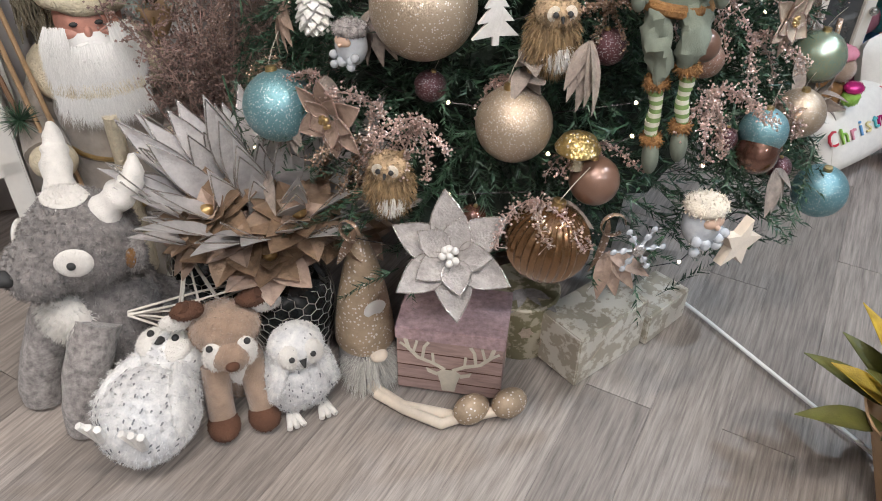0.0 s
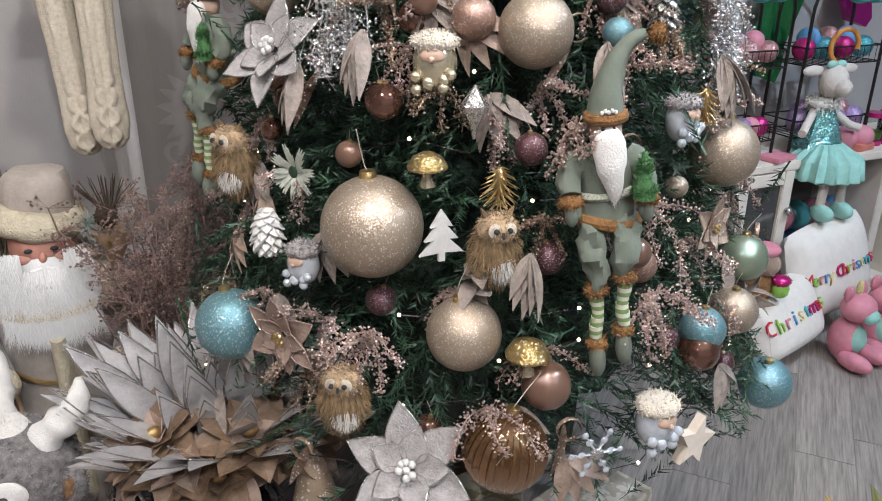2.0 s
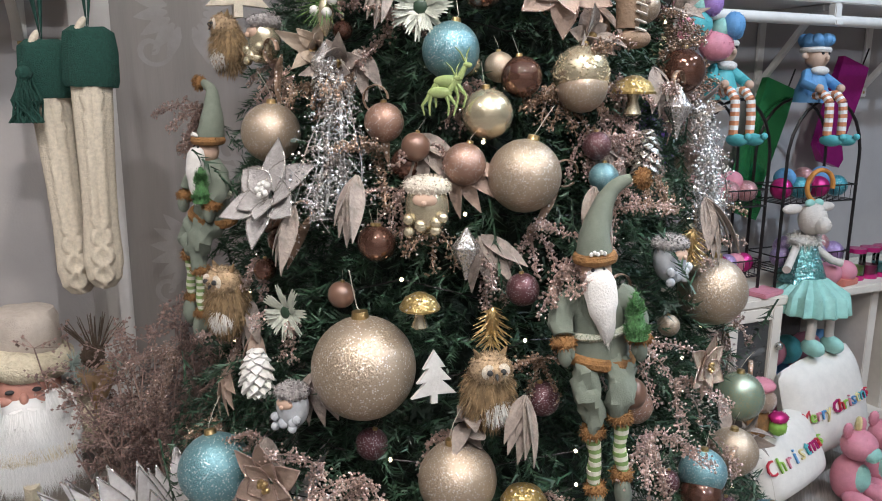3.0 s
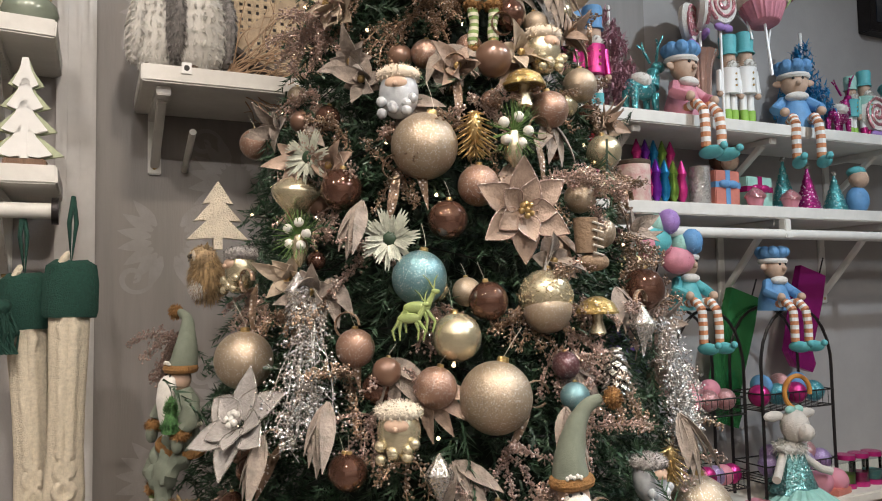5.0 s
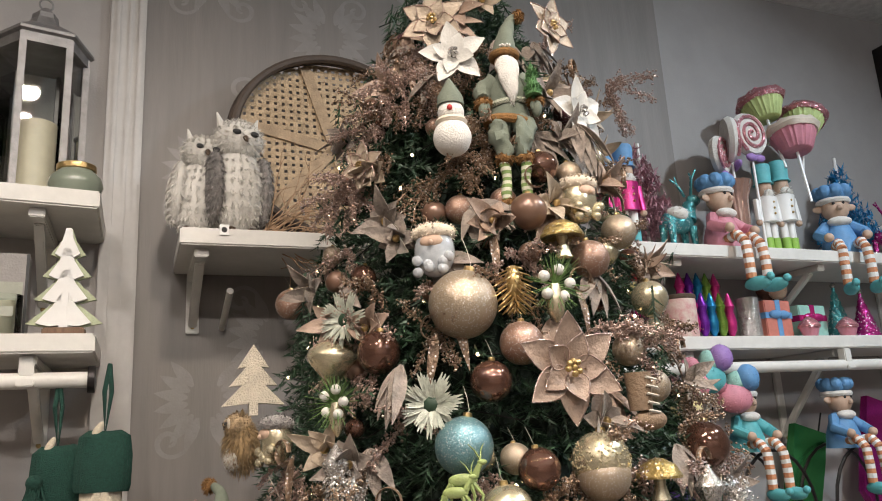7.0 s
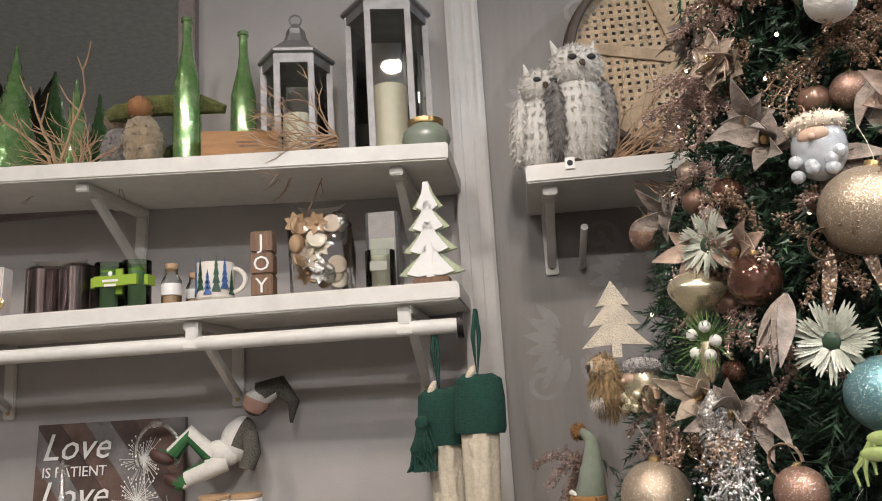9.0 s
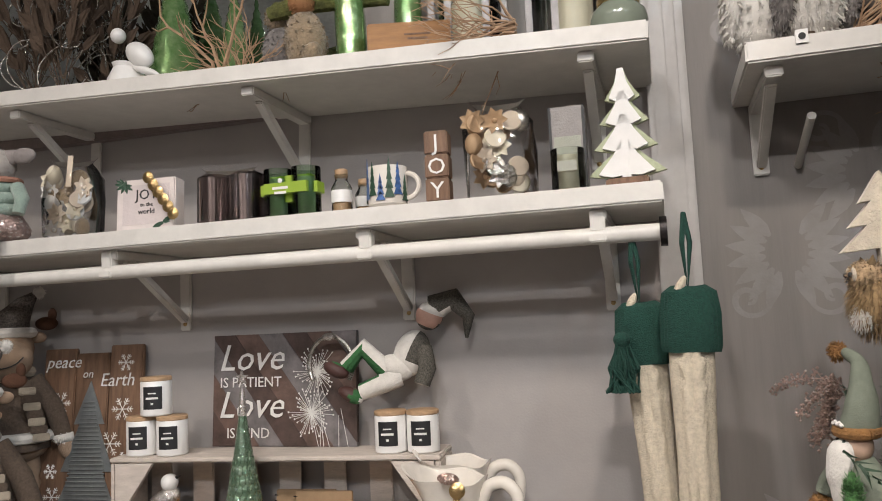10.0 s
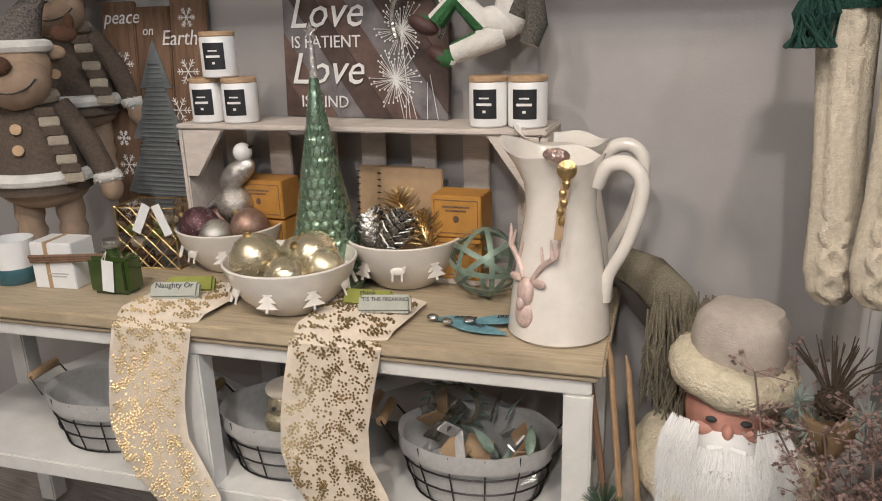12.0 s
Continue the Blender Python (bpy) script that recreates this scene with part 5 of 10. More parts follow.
part("pale_band", box(B(), (0, -0.0358, 0.1), (0.058, 0.002, 0.065), bevel=0), GREYFELT, bx)


def bag(x, y, z, w, h, label, tones, seed, ribbon=False):
    t = thing("potpourri_bag", pose(x, y, z, 0, 0, 4), label, "gift bag", "cellophane bags of potpourri")
    g = random.Random(seed)
    for k in range(26):
        c = (g.uniform(-w * 0.36, w * 0.36), g.uniform(-0.035, 0.012), g.uniform(0.025, h * 0.86))
        mt = tones[k % len(tones)]
        if k % 3 == 0:
            bm = B()
            for q in range(7):
                a = q * 0.8976
                leaf(bm, c, (c[0] + 0.028 * math.cos(a), c[1] - 0.012, c[2] + 0.028 * math.sin(a)), 0.02, (0, -1, 0), n=4)
            ball(bm, (c[0], c[1] - 0.004, c[2]), 0.006, u=8, v=6)
            part("dried_flower", bm, mt, t)
        elif k % 3 == 1:
            part("wood_slice", lathe(B(), [(0.001, -0.004), (0.022, -0.004), (0.024, 0), (0.022, 0.004), (0.001, 0.004)], 18, Matrix.Translation(c) @ Matrix.Rotation(radians(80), 4, "X") @ Matrix.Rotation(g.uniform(-0.5, 0.5), 4, "Y")), mt, t)
        else:
            part("pod", ball(B(), c, (0.02, 0.018, 0.026), u=10, v=8), mt, t)
    bm = lathe(B(), [(0.4, 0.0), (0.5, 0.012), (0.52, h * 0.5), (0.5, h * 0.8), (0.36, h * 0.95), (0.3, h), (0.42, h * 1.08)], 30, Matrix.Diagonal((w, 0.11, 1, 1)), wob=lambda a, zz: 1 + 0.05 * math.sin(7 * a + zz * 60), closed=False)
    part("cellophane", bm, CELLO, t, "clear crinkled wrap")
    if ribbon:
        part("ribbon", box(B(), (0.01, -0.05, h * 0.86), (0.016, 0.002, 0.08), Matrix.Rotation(0.1, 4, "Y")), CREAMF, t)


bag(-0.075, 2.52, Z2, 0.155, 0.21, "cellophane bag of dried flowers and wood slices", (CREAMF, LIDW, WAX, SILVER, KRAFT), 4)
bag(-1.215, 2.52, Z2, 0.16, 0.2, "cellophane bag of pale shells and dried flowers", (WAX, CREAMF, TANF, JARW), 9, True)
jb = thing("joy_blocks", pose(-0.203, 2.475, Z2, 0, 0, 6), "stacked brown wooden blocks with white letters", "letter blocks")
for k, ch in enumerate("YOJ"):
    blk = part("block", box(B(), (0, 0, 0.026 + 0.052 * k), (0.052, 0.05, 0.051), bevel=0.003), REDWOOD, jb)
    text(ch, 0.05, facing(0, 0.0085 + 0.052 * k, -0.0258), WHITEINK, jb)
mg2 = thing("mug", pose(-0.325, 2.48, Z2), "white mug painted with blue fir trees", "mug")
part("cup", lathe(B(), [(0.038, 0), (0.044, 0.006), (0.046, 0.09), (0.043, 0.09), (0.041, 0.01), (0.002, 0.01)], 32), CERAMIC, mg2)
part("handle", tube(B(), [(0.044 + 0.03 * math.sin(a), 0, 0.047 + 0.028 * math.cos(a)) for a in np.linspace(0.05, math.pi - 0.05, 12)], 0.006, 8), CERAMIC, mg2)
for k in range(7):
    a = radians(-165 + 25 * k)
    mm = Matrix.Rotation(a + math.pi / 2, 4, "Z") @ Matrix.Translation((0, -0.0462, 0.012 + 0.006 * (k % 3)))
    h = 0.05 + 0.014 * ((k * 2) % 3)
    bm = B()
    for q in range(4):
        w = 0.011 * (1 - q / 5)
        plate(bm, [(-w, q * h / 4), (w, q * h / 4), (0, (q + 1.7) * h / 4)], 0.001, mm)
    part("painted_tree", bm, BLUEINK if k % 2 else DKGREEN, mg2, smooth=False)
for x, s_ in ((-0.445, 1.0), (-0.415, 0.85)):
    bo = thing("match_bottle", pose(x, 2.5 + (1 - s_) * 0.4, Z2), "small corked bottle of matches with a white label", "bottle", "match bottles")
    part("glass", lathe(B(), [(0.02, 0), (0.024, 0.002), (0.024, 0.06), (0.014, 0.078), (0.016, 0.09), (0.014, 0.09)], 22, Matrix.Scale(s_, 4)), CLEAR, bo)
    part("matches", lathe(B(), [(0.019, 0.003), (0.021, 0.005), (0.021, 0.05), (0.002, 0.05)], 16, Matrix.Scale(s_, 4)), LIDW, bo)
    part("label_patch", lathe(B(), [(0.0244, 0.025), (0.0246, 0.026), (0.0246, 0.052), (0.0244, 0.053)], 22, Matrix.Scale(s_, 4)), JARW, bo)
    part("cork", lathe(B(), [(0.014, 0.086), (0.015, 0.088), (0.015, 0.102), (0.012, 0.104)], 18, Matrix.Scale(s_, 4)), LIDW, bo)
du = thing("candle_duo", pose(-0.565, 2.49, Z2), "pair of glass candles wrapped in a lime green label", "candle")
for sx in (-1, 1):
    part("glass_tube", lathe(B(), [(0.032, 0), (0.034, 0.003), (0.034, 0.115), (0.032, 0.115), (0.032, 0.005)], 26, Matrix.Translation((sx * 0.036, 0, 0))), mat_glass("green_tint_glass", (0.8, 0.9, 0.8)), du)
    part("wax", lathe(B(), [(0.03, 0.004), (0.031, 0.006), (0.031, 0.09), (0.002, 0.09)], 24, Matrix.Translation((sx * 0.036, 0, 0))), mat("green_wax", (0.27, 0.32, 0.2), 0.4), du)
part("label_patch", box(B(), (0, 0, 0.066), (0.146, 0.074, 0.062), bevel=0.03), LIMELABEL, du, "lime green paper sleeve")
lettering_bars(du, -0.012, 0.066, -0.0375, 0.04, 2, WHITEINK, 0.006, 0.011)
part("emblem", ball(B(), (-0.012, -0.0372, 0.083), (0.006, 0.0008, 0.006), u=10, v=6), WHITEINK, du)
pc = thing("pillar_candles", pose(-0.735, 2.5, Z2), "pair of mauve chrome pillar candles in cellophane", "candle")
for sx in (-1, 1):
    part("pillar", lathe(B(), [(0.037, 0), (0.04, 0.003), (0.04, 0.112), (0.03, 0.121), (0.002, 0.122)], 28, Matrix.Translation((sx * 0.042, 0, 0))), CHROME, pc)
part("wrap", lathe(B(), [(0.9, 0.0), (1.0, 0.01), (1.0, 0.115), (0.7, 0.128), (0.85, 0.14)], 36, Matrix.Diagonal((0.088, 0.048, 1, 1)), wob=lambda a, z: 1 + 0.02 * math.sin(11 * a + z * 90), closed=False), CELLO, pc)
jp = thing("joy_plaque", pose(-0.965, 2.5, Z2, -3, 0, 5), "white box plaque with botanical print and lettering", "sign")
part("block", box(B(), (0, 0, 0.065), (0.16, 0.045, 0.13)), PINKCARD, jp)
part("panel", box(B(), (0.002, -0.0225, 0.065), (0.128, 0.002, 0.1), bevel=0), mat("blush_card", (0.62, 0.55, 0.54), 0.6, vary=0.04), jp)
for w_, sz, z in (("JOY", 0.036, 0.078), ("to the", 0.014, 0.06), ("world", 0.019, 0.041)):
    text(w_, sz, facing(0.004, z, -0.0245), INK, jp)
for cx, cz, sg in ((-0.055, 0.115, 1), (0.05, 0.018, -1)):
    bm = B()
    for k in range(9):
        leaf(bm, (cx, -0.024, cz), (cx + 0.032 * math.cos(k * 0.55 + sg), -0.026, cz + 0.02 * math.sin(k * 0.7)), 0.007, (0, -1, 0), n=3)
    part("painted_sprig", bm, DKGREEN, jp)
jc = thing("jewelled_chain", pose(-0.905, 2.462, Z2), "gold filigree headband hung over a plaque", "jewellery")
for k in range(6):
    part("link", lathe(B(), [(0.006, -0.003), (0.014, -0.002), (0.015, 0.002), (0.008, 0.005), (0.002, 0.007)], 14, Matrix.Translation((-0.035 + 0.014 * k, 0, 0.128 - 0.019 * k)) @ Matrix.Rotation(radians(90), 4, "X")), GOLD, jc)
pb = solo("white_block", box(B(), (0, 0, 0.06), (0.09, 0.02, 0.12)), JARW, "white card standing behind a plaque", "card", m=pose(-1.03, 2.56, Z2))

# the plush mouse on the shelf edge
ms = thing("plush_mouse", pose(-1.405, 2.47, Z2), "sitting plush mouse in a sage jumper and sequin skirt", "soft toy")
part("skirt", wobble(ball(B(), (0, -0.01, 0.035), (0.085, 0.07, 0.045)), 0.01, 30), mat("rose_sequins", (0.45, 0.33, 0.3), 0.35, 0.5, glitter=0.9, gscale=260), ms, "rose sequin skirt")
bm = B()
for z, r in ((0.085, 0.062), (0.115, 0.06), (0.145, 0.054)):
    ball(bm, (0, 0, z), (r, r * 0.8, 0.024))
part("jumper", fur(bm, 0.006, 900), SAGE, ms, "sage green fluffy jumper")
part("head", fur(ball(ball(B(), (-0.005, -0.005, 0.205), (0.045, 0.045, 0.045)), (-0.035, -0.03, 0.195), (0.03, 0.025, 0.024)), 0.004, 700), mat("dove_plush", (0.44, 0.41, 0.38), 0.95, sheen=0.4), ms)
part("nose", ball(B(), (-0.066, -0.045, 0.203), 0.011, u=10, v=8), REDWOOD, ms)
part("eye", ball(B(), (-0.03, -0.045, 0.222), 0.005, u=8, v=6), INK, ms)
for sx in (0.03, 0.075):
    part("ear", ball(B(), (sx, 0.0, 0.225), (0.04, 0.014, 0.022), u=14, v=8), mat("taupe_plush", (0.3, 0.27, 0.26), 0.95), ms)
part("scarf", tube(B(), [(0.05 * math.cos(a), 0.045 * math.sin(a), 0.163) for a in np.linspace(0, 6.28, 20)], 0.008, 6), mat("clay_ribbon", (0.4, 0.2, 0.14), 0.7), ms)
for sx in (-1, 1):
    part("arm", tube(B(), [(sx * 0.055, 0, 0.145), (sx * 0.082, -0.01, 0.11), (sx * 0.08, -0.02, 0.07)], [0.018, 0.018, 0.015], 10), SAGE, ms)
    part("leg", tube(B(), [(sx * 0.03 + 0.02, -0.06, 0.025), (sx * 0.03 + 0.02, -0.075, 0.0), (sx * 0.03 + 0.02, -0.08, -0.11)], 0.014, 10), mat("dove_leg", (0.44, 0.41, 0.38), 0.95), ms)
    part("boot", ball(tube(B(), [(sx * 0.03 + 0.02, -0.08, -0.1), (sx * 0.03 + 0.02, -0.082, -0.17)], [0.017, 0.02], 10), (sx * 0.03 + 0.012, -0.1, -0.185), (0.024, 0.04, 0.024)), mat("aqua_felt", (0.2, 0.42, 0.42), 0.9), ms, "aqua boot")

# upper shelf
def lantern(x, y, w, h, label):
    t = thing("lantern", pose(x, y, top_z(x), 0, 0, 12), label, "lantern", "zinc lanterns")
    s6 = [(w * math.cos(k * math.pi / 3), w * math.sin(k * math.pi / 3)) for k in range(6)]
    part("base", lathe(B(), [(w * 1.08, 0), (w * 1.08, 0.012), (w, 0.02), (w * 0.95, 0.02)], 6), LANTERN, t, smooth=False)
    for x6, y6 in s6:
        part("upright", box(B(), (x6 * 0.95, y6 * 0.95, h / 2), (0.016, 0.016, h), bevel=0.002), LANTERN, t)
    part("top_rim", lathe(B(), [(w * 0.9, h - 0.025), (w * 1.02, h - 0.025), (w * 1.02, h), (w * 1.12, h + 0.004), (w * 1.12, h + 0.012), (w * 0.6, h + 0.05), (w * 0.42, h + 0.06), (w * 0.3, h + 0.085), (w * 0.28, h + 0.1), (0.01, h + 0.12)], 6), LANTERN, t, smooth=False)
    part("ring", tube(B(), [(0.016 * math.cos(a), 0, h + 0.133 + 0.016 * math.sin(a)) for a in np.linspace(0, 6.28, 17)], 0.0025, 6), LANTERN, t)
    for k in range(6):
        p, q = Vector((*s6[k], 0)) * 0.9, Vector((*s6[(k + 1) % 6], 0)) * 0.9
        part("pane", raw_quad(p, q, 0.02, h - 0.025), CLEAR, t)
    part("candle", lathe(B(), [(w * 0.42, 0.02), (w * 0.42, h * 0.52), (0.002, h * 0.52)], 24), WAX, t, "ivory pillar candle")


def raw_quad(p, q, z0, z1):
    bm = B()
    vs = [bm.verts.new((p.x, p.y, z0)), bm.verts.new((q.x, q.y, z0)), bm.verts.new((q.x, q.y, z1)), bm.verts.new((p.x, p.y, z1))]
    bm.faces.new(vs)
    return bm


lantern(-0.155, 2.62, 0.092, 0.3, "small grey zinc lantern with a pillar candle")
lantern(0.095, 2.62, 0.108, 0.42, "tall grey zinc lantern with a pillar candle")
sj = thing("glass_jar", pose(0.198, 2.515, top_z(0.198)), "squat sage glass jar with a gold lid", "jar")
part("jar", lathe(B(), [(0.035, 0), (0.052, 0.008), (0.061, 0.03), (0.058, 0.05), (0.042, 0.066), (0.04, 0.07)], 32), SAGEGLASS, sj)
part("lid", lathe(B(), [(0.042, 0.068), (0.044, 0.07), (0.044, 0.082), (0.04, 0.084)], 32), GOLD, sj, "gold lid")
for x, y, h in ((-0.425, 2.54, 0.42), (-0.31, 2.64, 0.42)):
    gb = thing("green_bottle", pose(x, y, top_z(x)), "tall green mercury glass bottle", "bottle", "green glass bottles")
    part("glass", lathe(B(), [(0.03, 0), (0.036, 0.006), (0.037, h * 0.3), (0.033, h * 0.55), (0.017, h * 0.75), (0.012, h * 0.85), (0.012, h * 0.97), (0.016, h * 0.975), (0.015, h), (0.008, h)], 26, wob=lambda a, z: 1 + 0.04 * math.sin(3 * a + z * 40) + 0.03 * math.sin(5 * a - z * 70)), GREENB, gb)
cb = thing("cigar_box", pose(-0.275, 2.535, top_z(-0.275), 0, 0, 14), "orange brown wooden box lying on the shelf", "box")
part("carton", box(B(), (0, 0, 0.04), (0.19, 0.09, 0.08)), mat("orange_wood", (0.36, 0.17, 0.05), 0.5, vary=0.15, scale=14, stretch=(1, 6, 6)), cb)
lettering_bars(cb, 0.02, 0.05, -0.0455, 0.06, 2, REDWOOD, 0.004, 0.01)


def twigs(name, m, n, length, spread, material, label, category, flat=0.4, seed=1, r=0.0018):
    g = random.Random(seed)
    t = thing(name, m, label, category)
    for k in range(n):
        a = g.uniform(-spread, spread)
        p = Vector((g.uniform(-0.02, 0.02), g.uniform(-0.02, 0.02), 0))
        d = Vector((math.sin(a), g.uniform(-flat, flat), math.cos(a))).normalized()
        pts = [p.copy()]
        bm = B()
        for q in range(7):
            d = (d + Vector((g.uniform(-0.5, 0.5), g.uniform(-0.35, 0.35), g.uniform(-0.35, 0.4)))).normalized()
            p = p + d * length / 7 * g.uniform(0.6, 1.2)
            pts.append(p.copy())
            if q in (2, 3, 5):
                e = (d + Vector((g.uniform(-1, 1), g.uniform(-0.6, 0.6), g.uniform(-0.6, 0.8)))).normalized()
                tube(bm, [p, p + e * length * 0.12, p + e * length * 0.2 + Vector((0, 0, length * 0.05))], [r * 0.7, r * 0.5, r * 0.3], 5)
        tube(bm, pts, [r * (1.3 - 0.13 * i) for i in range(8)], 5)
        part("twig", bm, material, t)
    return t


twigs("twig_bunch", pose(-0.02, 2.5, top_z(-0.02) + 0.035, 0, -86, 0), 26, 0.24, 0.5, TWIG, "bunch of curly pale twigs lying on the shelf", "twigs", 0.35, 3)
twigs("twig_nest", pose(-0.72, 2.53, top_z(-0.72) + 0.01, 0, 0, 0), 30, 0.2, 1.3, TWIG, "tangle of curly pale twigs on the shelf", "twigs", 0.6, 5)
twigs("tall_twig", pose(-0.78, 2.53, top_z(-0.78) + 0.01, 0, 0, 0), 3, 0.34, 0.25, TWIG, "upright curly twig branch on the shelf", "twigs", 0.3, 8, 0.004)
twigs("owl_twigs", pose(0.64, 2.52, 1.895, 0, 70, 0), 34, 0.26, 0.9, TWIG, "tangled curly twigs lying on the owl shelf", "twigs", 0.5, 11)
be = thing("moss_bear", pose(-0.535, 2.52, top_z(-0.535), 0, 0, 10), "furry woodland creature figure with moss on its back", "figurine")
part("body", fur(wobble(ball(ball(B(), (0, 0, 0.075), (0.05, 0.045, 0.075)), (0.02, -0.02, 0.03), (0.028, 0.026, 0.035)), 0.008, 30), 0.008, 900), TANF, be)
part("head", fur(ball(B(), (-0.005, -0.01, 0.165), (0.03, 0.03, 0.03)), 0.006, 350), mat("rust_fur", (0.33, 0.16, 0.07), 0.95), be)
part("moss_log", wobble(tube(B(), [(-0.1, 0.03, 0.16), (0.0, 0.03, 0.185), (0.13, 0.03, 0.19), (0.2, 0.03, 0.17)], [0.02, 0.03, 0.028, 0.01], 12), 0.01, 40), MOSS, be, "mossy branch")
be2 = thing("moss_fox", pose(-0.63, 2.57, top_z(-0.63), 0, 0, -8), "furry woodland creature in a moss hood", "figurine")
part("body", fur(ball(B(), (0, 0, 0.07), (0.045, 0.04, 0.07)), 0.007, 600), GREYF, be2)
part("head", fur(ball(B(), (0, -0.01, 0.155), (0.03, 0.03, 0.03)), 0.006, 350), TANF, be2)
part("hood", wobble(ball(B(), (0.0, 0.012, 0.17), (0.045, 0.035, 0.035)), 0.01, 40), MOSS, be2)
db = thing("ceramic_dove", pose(-1.03, 2.5, top_z(-1.03), 0, 0, -15), "white ceramic bird on a stump", "figurine")
part("stump", wobble(lathe(B(), [(0.05, 0), (0.045, 0.02), (0.032, 0.05), (0.034, 0.06)], 18), 0.006, 40), JARW, db)
part("bird", ball(ball(ball(B(), (0, 0, 0.09), (0.05, 0.026, 0.03), Matrix.Rotation(0.6, 4, "Y")), (-0.035, 0, 0.145), (0.02, 0.019, 0.02)), (0.055, 0, 0.055), (0.055, 0.014, 0.01), Matrix.Rotation(0.4, 4, "Y")), JARW, db)
for x, y, h, r in ((-1.0, 2.66, 0.42, 0.085), (-0.83, 2.69, 0.32, 0.06)):
    ct = thing("glass_cone_tree", pose(x, y, top_z(x)), "tall green mercury glass cone tree on the shelf", "ornament", "green cone trees")
    part("cone", lathe(B(), [(r, 0), (r * 0.97, 0.012)] + [(r * (1 - q / 24) + 0.004 * (q % 2), 0.012 + h * q / 24) for q in range(1, 24)] + [(0.003, h + 0.02)], 30, wob=lambda a, z: 1 + 0.035 * math.sin(10 * a + z * 60)), GREENB, ct)
for k, (x, y) in enumerate(((-1.25, 2.52), (-1.42, 2.6), (-1.17, 2.62))):
    wv = thing("wire_bush", pose(x, y, top_z(x)), "dark branch spray with silver wire loops", "branches", "dark sprays")
    bm, bm2 = B(), B()
    g = random.Random(k + 30)
    for q in range(9):
        a = g.uniform(0, 6.28)
        c = Vector((g.uniform(-0.05, 0.05), g.uniform(-0.04, 0.04), g.uniform(0.05, 0.3)))
        rr = g.uniform(0.04, 0.09)
        tube(bm, [c + Vector((rr * math.cos(s_), 0.4 * rr * math.sin(s_ + a), rr * math.sin(s_))) for s_ in np.linspace(0, 5.5, 16)], 0.002, 5)
        for w_ in range(5):
            p0 = Vector((0, 0, 0.05 * w_))
            p1 = p0 + Vector((g.uniform(-0.12, 0.12), g.uniform(-0.08, 0.08), g.uniform(0.1, 0.3)))
            leaf(bm2, p0 + (p1 - p0) * 0.6, p1, 0.03, (0, -1, 0.2), n=4)
            tube(bm2, [p0, p1], 0.0015, 4)
    part("wire_loop", bm, SILVER, wv)
    part("branch", bm2, BARK, wv)

# the two owls and the woven basket tray
def owl_figure(m, s_, material, label, wing):
    t = thing("owl_figure", m, label, "owl figurine", "shelf owls")
    part("body", fur(wobble(ball(B(), (0, 0, 0.115 * s_), (0.066 * s_, 0.058 * s_, 0.115 * s_)), 0.006, 20), 0.012 * s_, 2600, 0.0012, 0.8, 0.4, 3), material, t)
    part("head", fur(ball(B(), (0, -0.008, 0.245 * s_), (0.06 * s_, 0.05 * s_, 0.05 * s_)), 0.012 * s_, 1300, 0.001, 0.3, 0.5, 5), WHITEF, t)
    for sx in (-1, 1):
        part("eye", ball(B(), (sx * 0.022 * s_, -0.056 * s_, 0.25 * s_), (0.011 * s_, 0.006 * s_, 0.007 * s_), u=10, v=6), INK, t)
        part("ear_tuft", tube(B(), [(sx * 0.04 * s_, 0, 0.28 * s_), (sx * 0.052 * s_, 0, 0.315 * s_)], [0.012 * s_, 0.002], 8), WHITEF, t)
        part("wing", fur(ball(B(), (sx * 0.06 * s_, -0.01, 0.12 * s_), (0.02 * s_, 0.045 * s_, 0.09 * s_)), 0.011 * s_, 900, 0.0014, 0.9, 0.3, 7), wing, t)
        part("foot", tube(B(), [(sx * 0.025 * s_, -0.03, 0.012), (sx * 0.03 * s_, -0.065, 0.006)], [0.012, 0.006], 8), BARK, t)
    part("beak", tube(B(), [(0, -0.055 * s_, 0.238 * s_), (0, -0.068 * s_, 0.224 * s_)], [0.008, 0.002], 8), BARK, t)


owl_figure(pose(0.465, 2.55, 1.891, 0, 6, 8), 0.92, WHITEF, "white feathered owl figure on the shelf", WHITEF)
owl_figure(pose(0.57, 2.53, 1.891, 0, 0, 14), 1.06, WHITEF, "white owl figure with grey wings on the shelf", GREYF)
tagm = thing("price_tag", pose(0.53, 2.427, 1.885), "tiny white price tag on the shelf edge", "price tag")
part("card", box(B(), (0, 0, 0), (0.022, 0.002, 0.026), bevel=0), JARW, tagm)
part("print_dot", ball(B(), (0, -0.0014, 0), (0.007, 0.0006, 0.007), u=10, v=6), INK, tagm)

BK = Matrix.Translation((0.86, 2.655, 2.2)) @ Matrix.Rotation(radians(-9), 4, "X")
WOVEN = mat("woven_palm", (0.6, 0.44, 0.28), 0.75, vary=0.2, scale=40, bump=0.3, bscale=200)
bk = thing("woven_tray", BK, "large round woven palm tray leaning on the wall", "basket")
R_ = 0.3
part("rim", tube(B(), [(R_ * math.cos(a), -0.02, R_ * math.sin(a)) for a in np.linspace(0, 2 * math.pi, 61)], 0.012, 8), mat("dark_rim", (0.07, 0.05, 0.04), 0.7), bk, "dark rim")
part("hoop", tube(B(), [(R_ * 0.97 * math.cos(a), -0.045, R_ * 0.97 * math.sin(a)) for a in np.linspace(0, 2 * math.pi, 61)], 0.012, 8, flat=1), mat("dark_rim_inner", (0.09, 0.065, 0.05), 0.7), bk)
bm = B()
n = 27
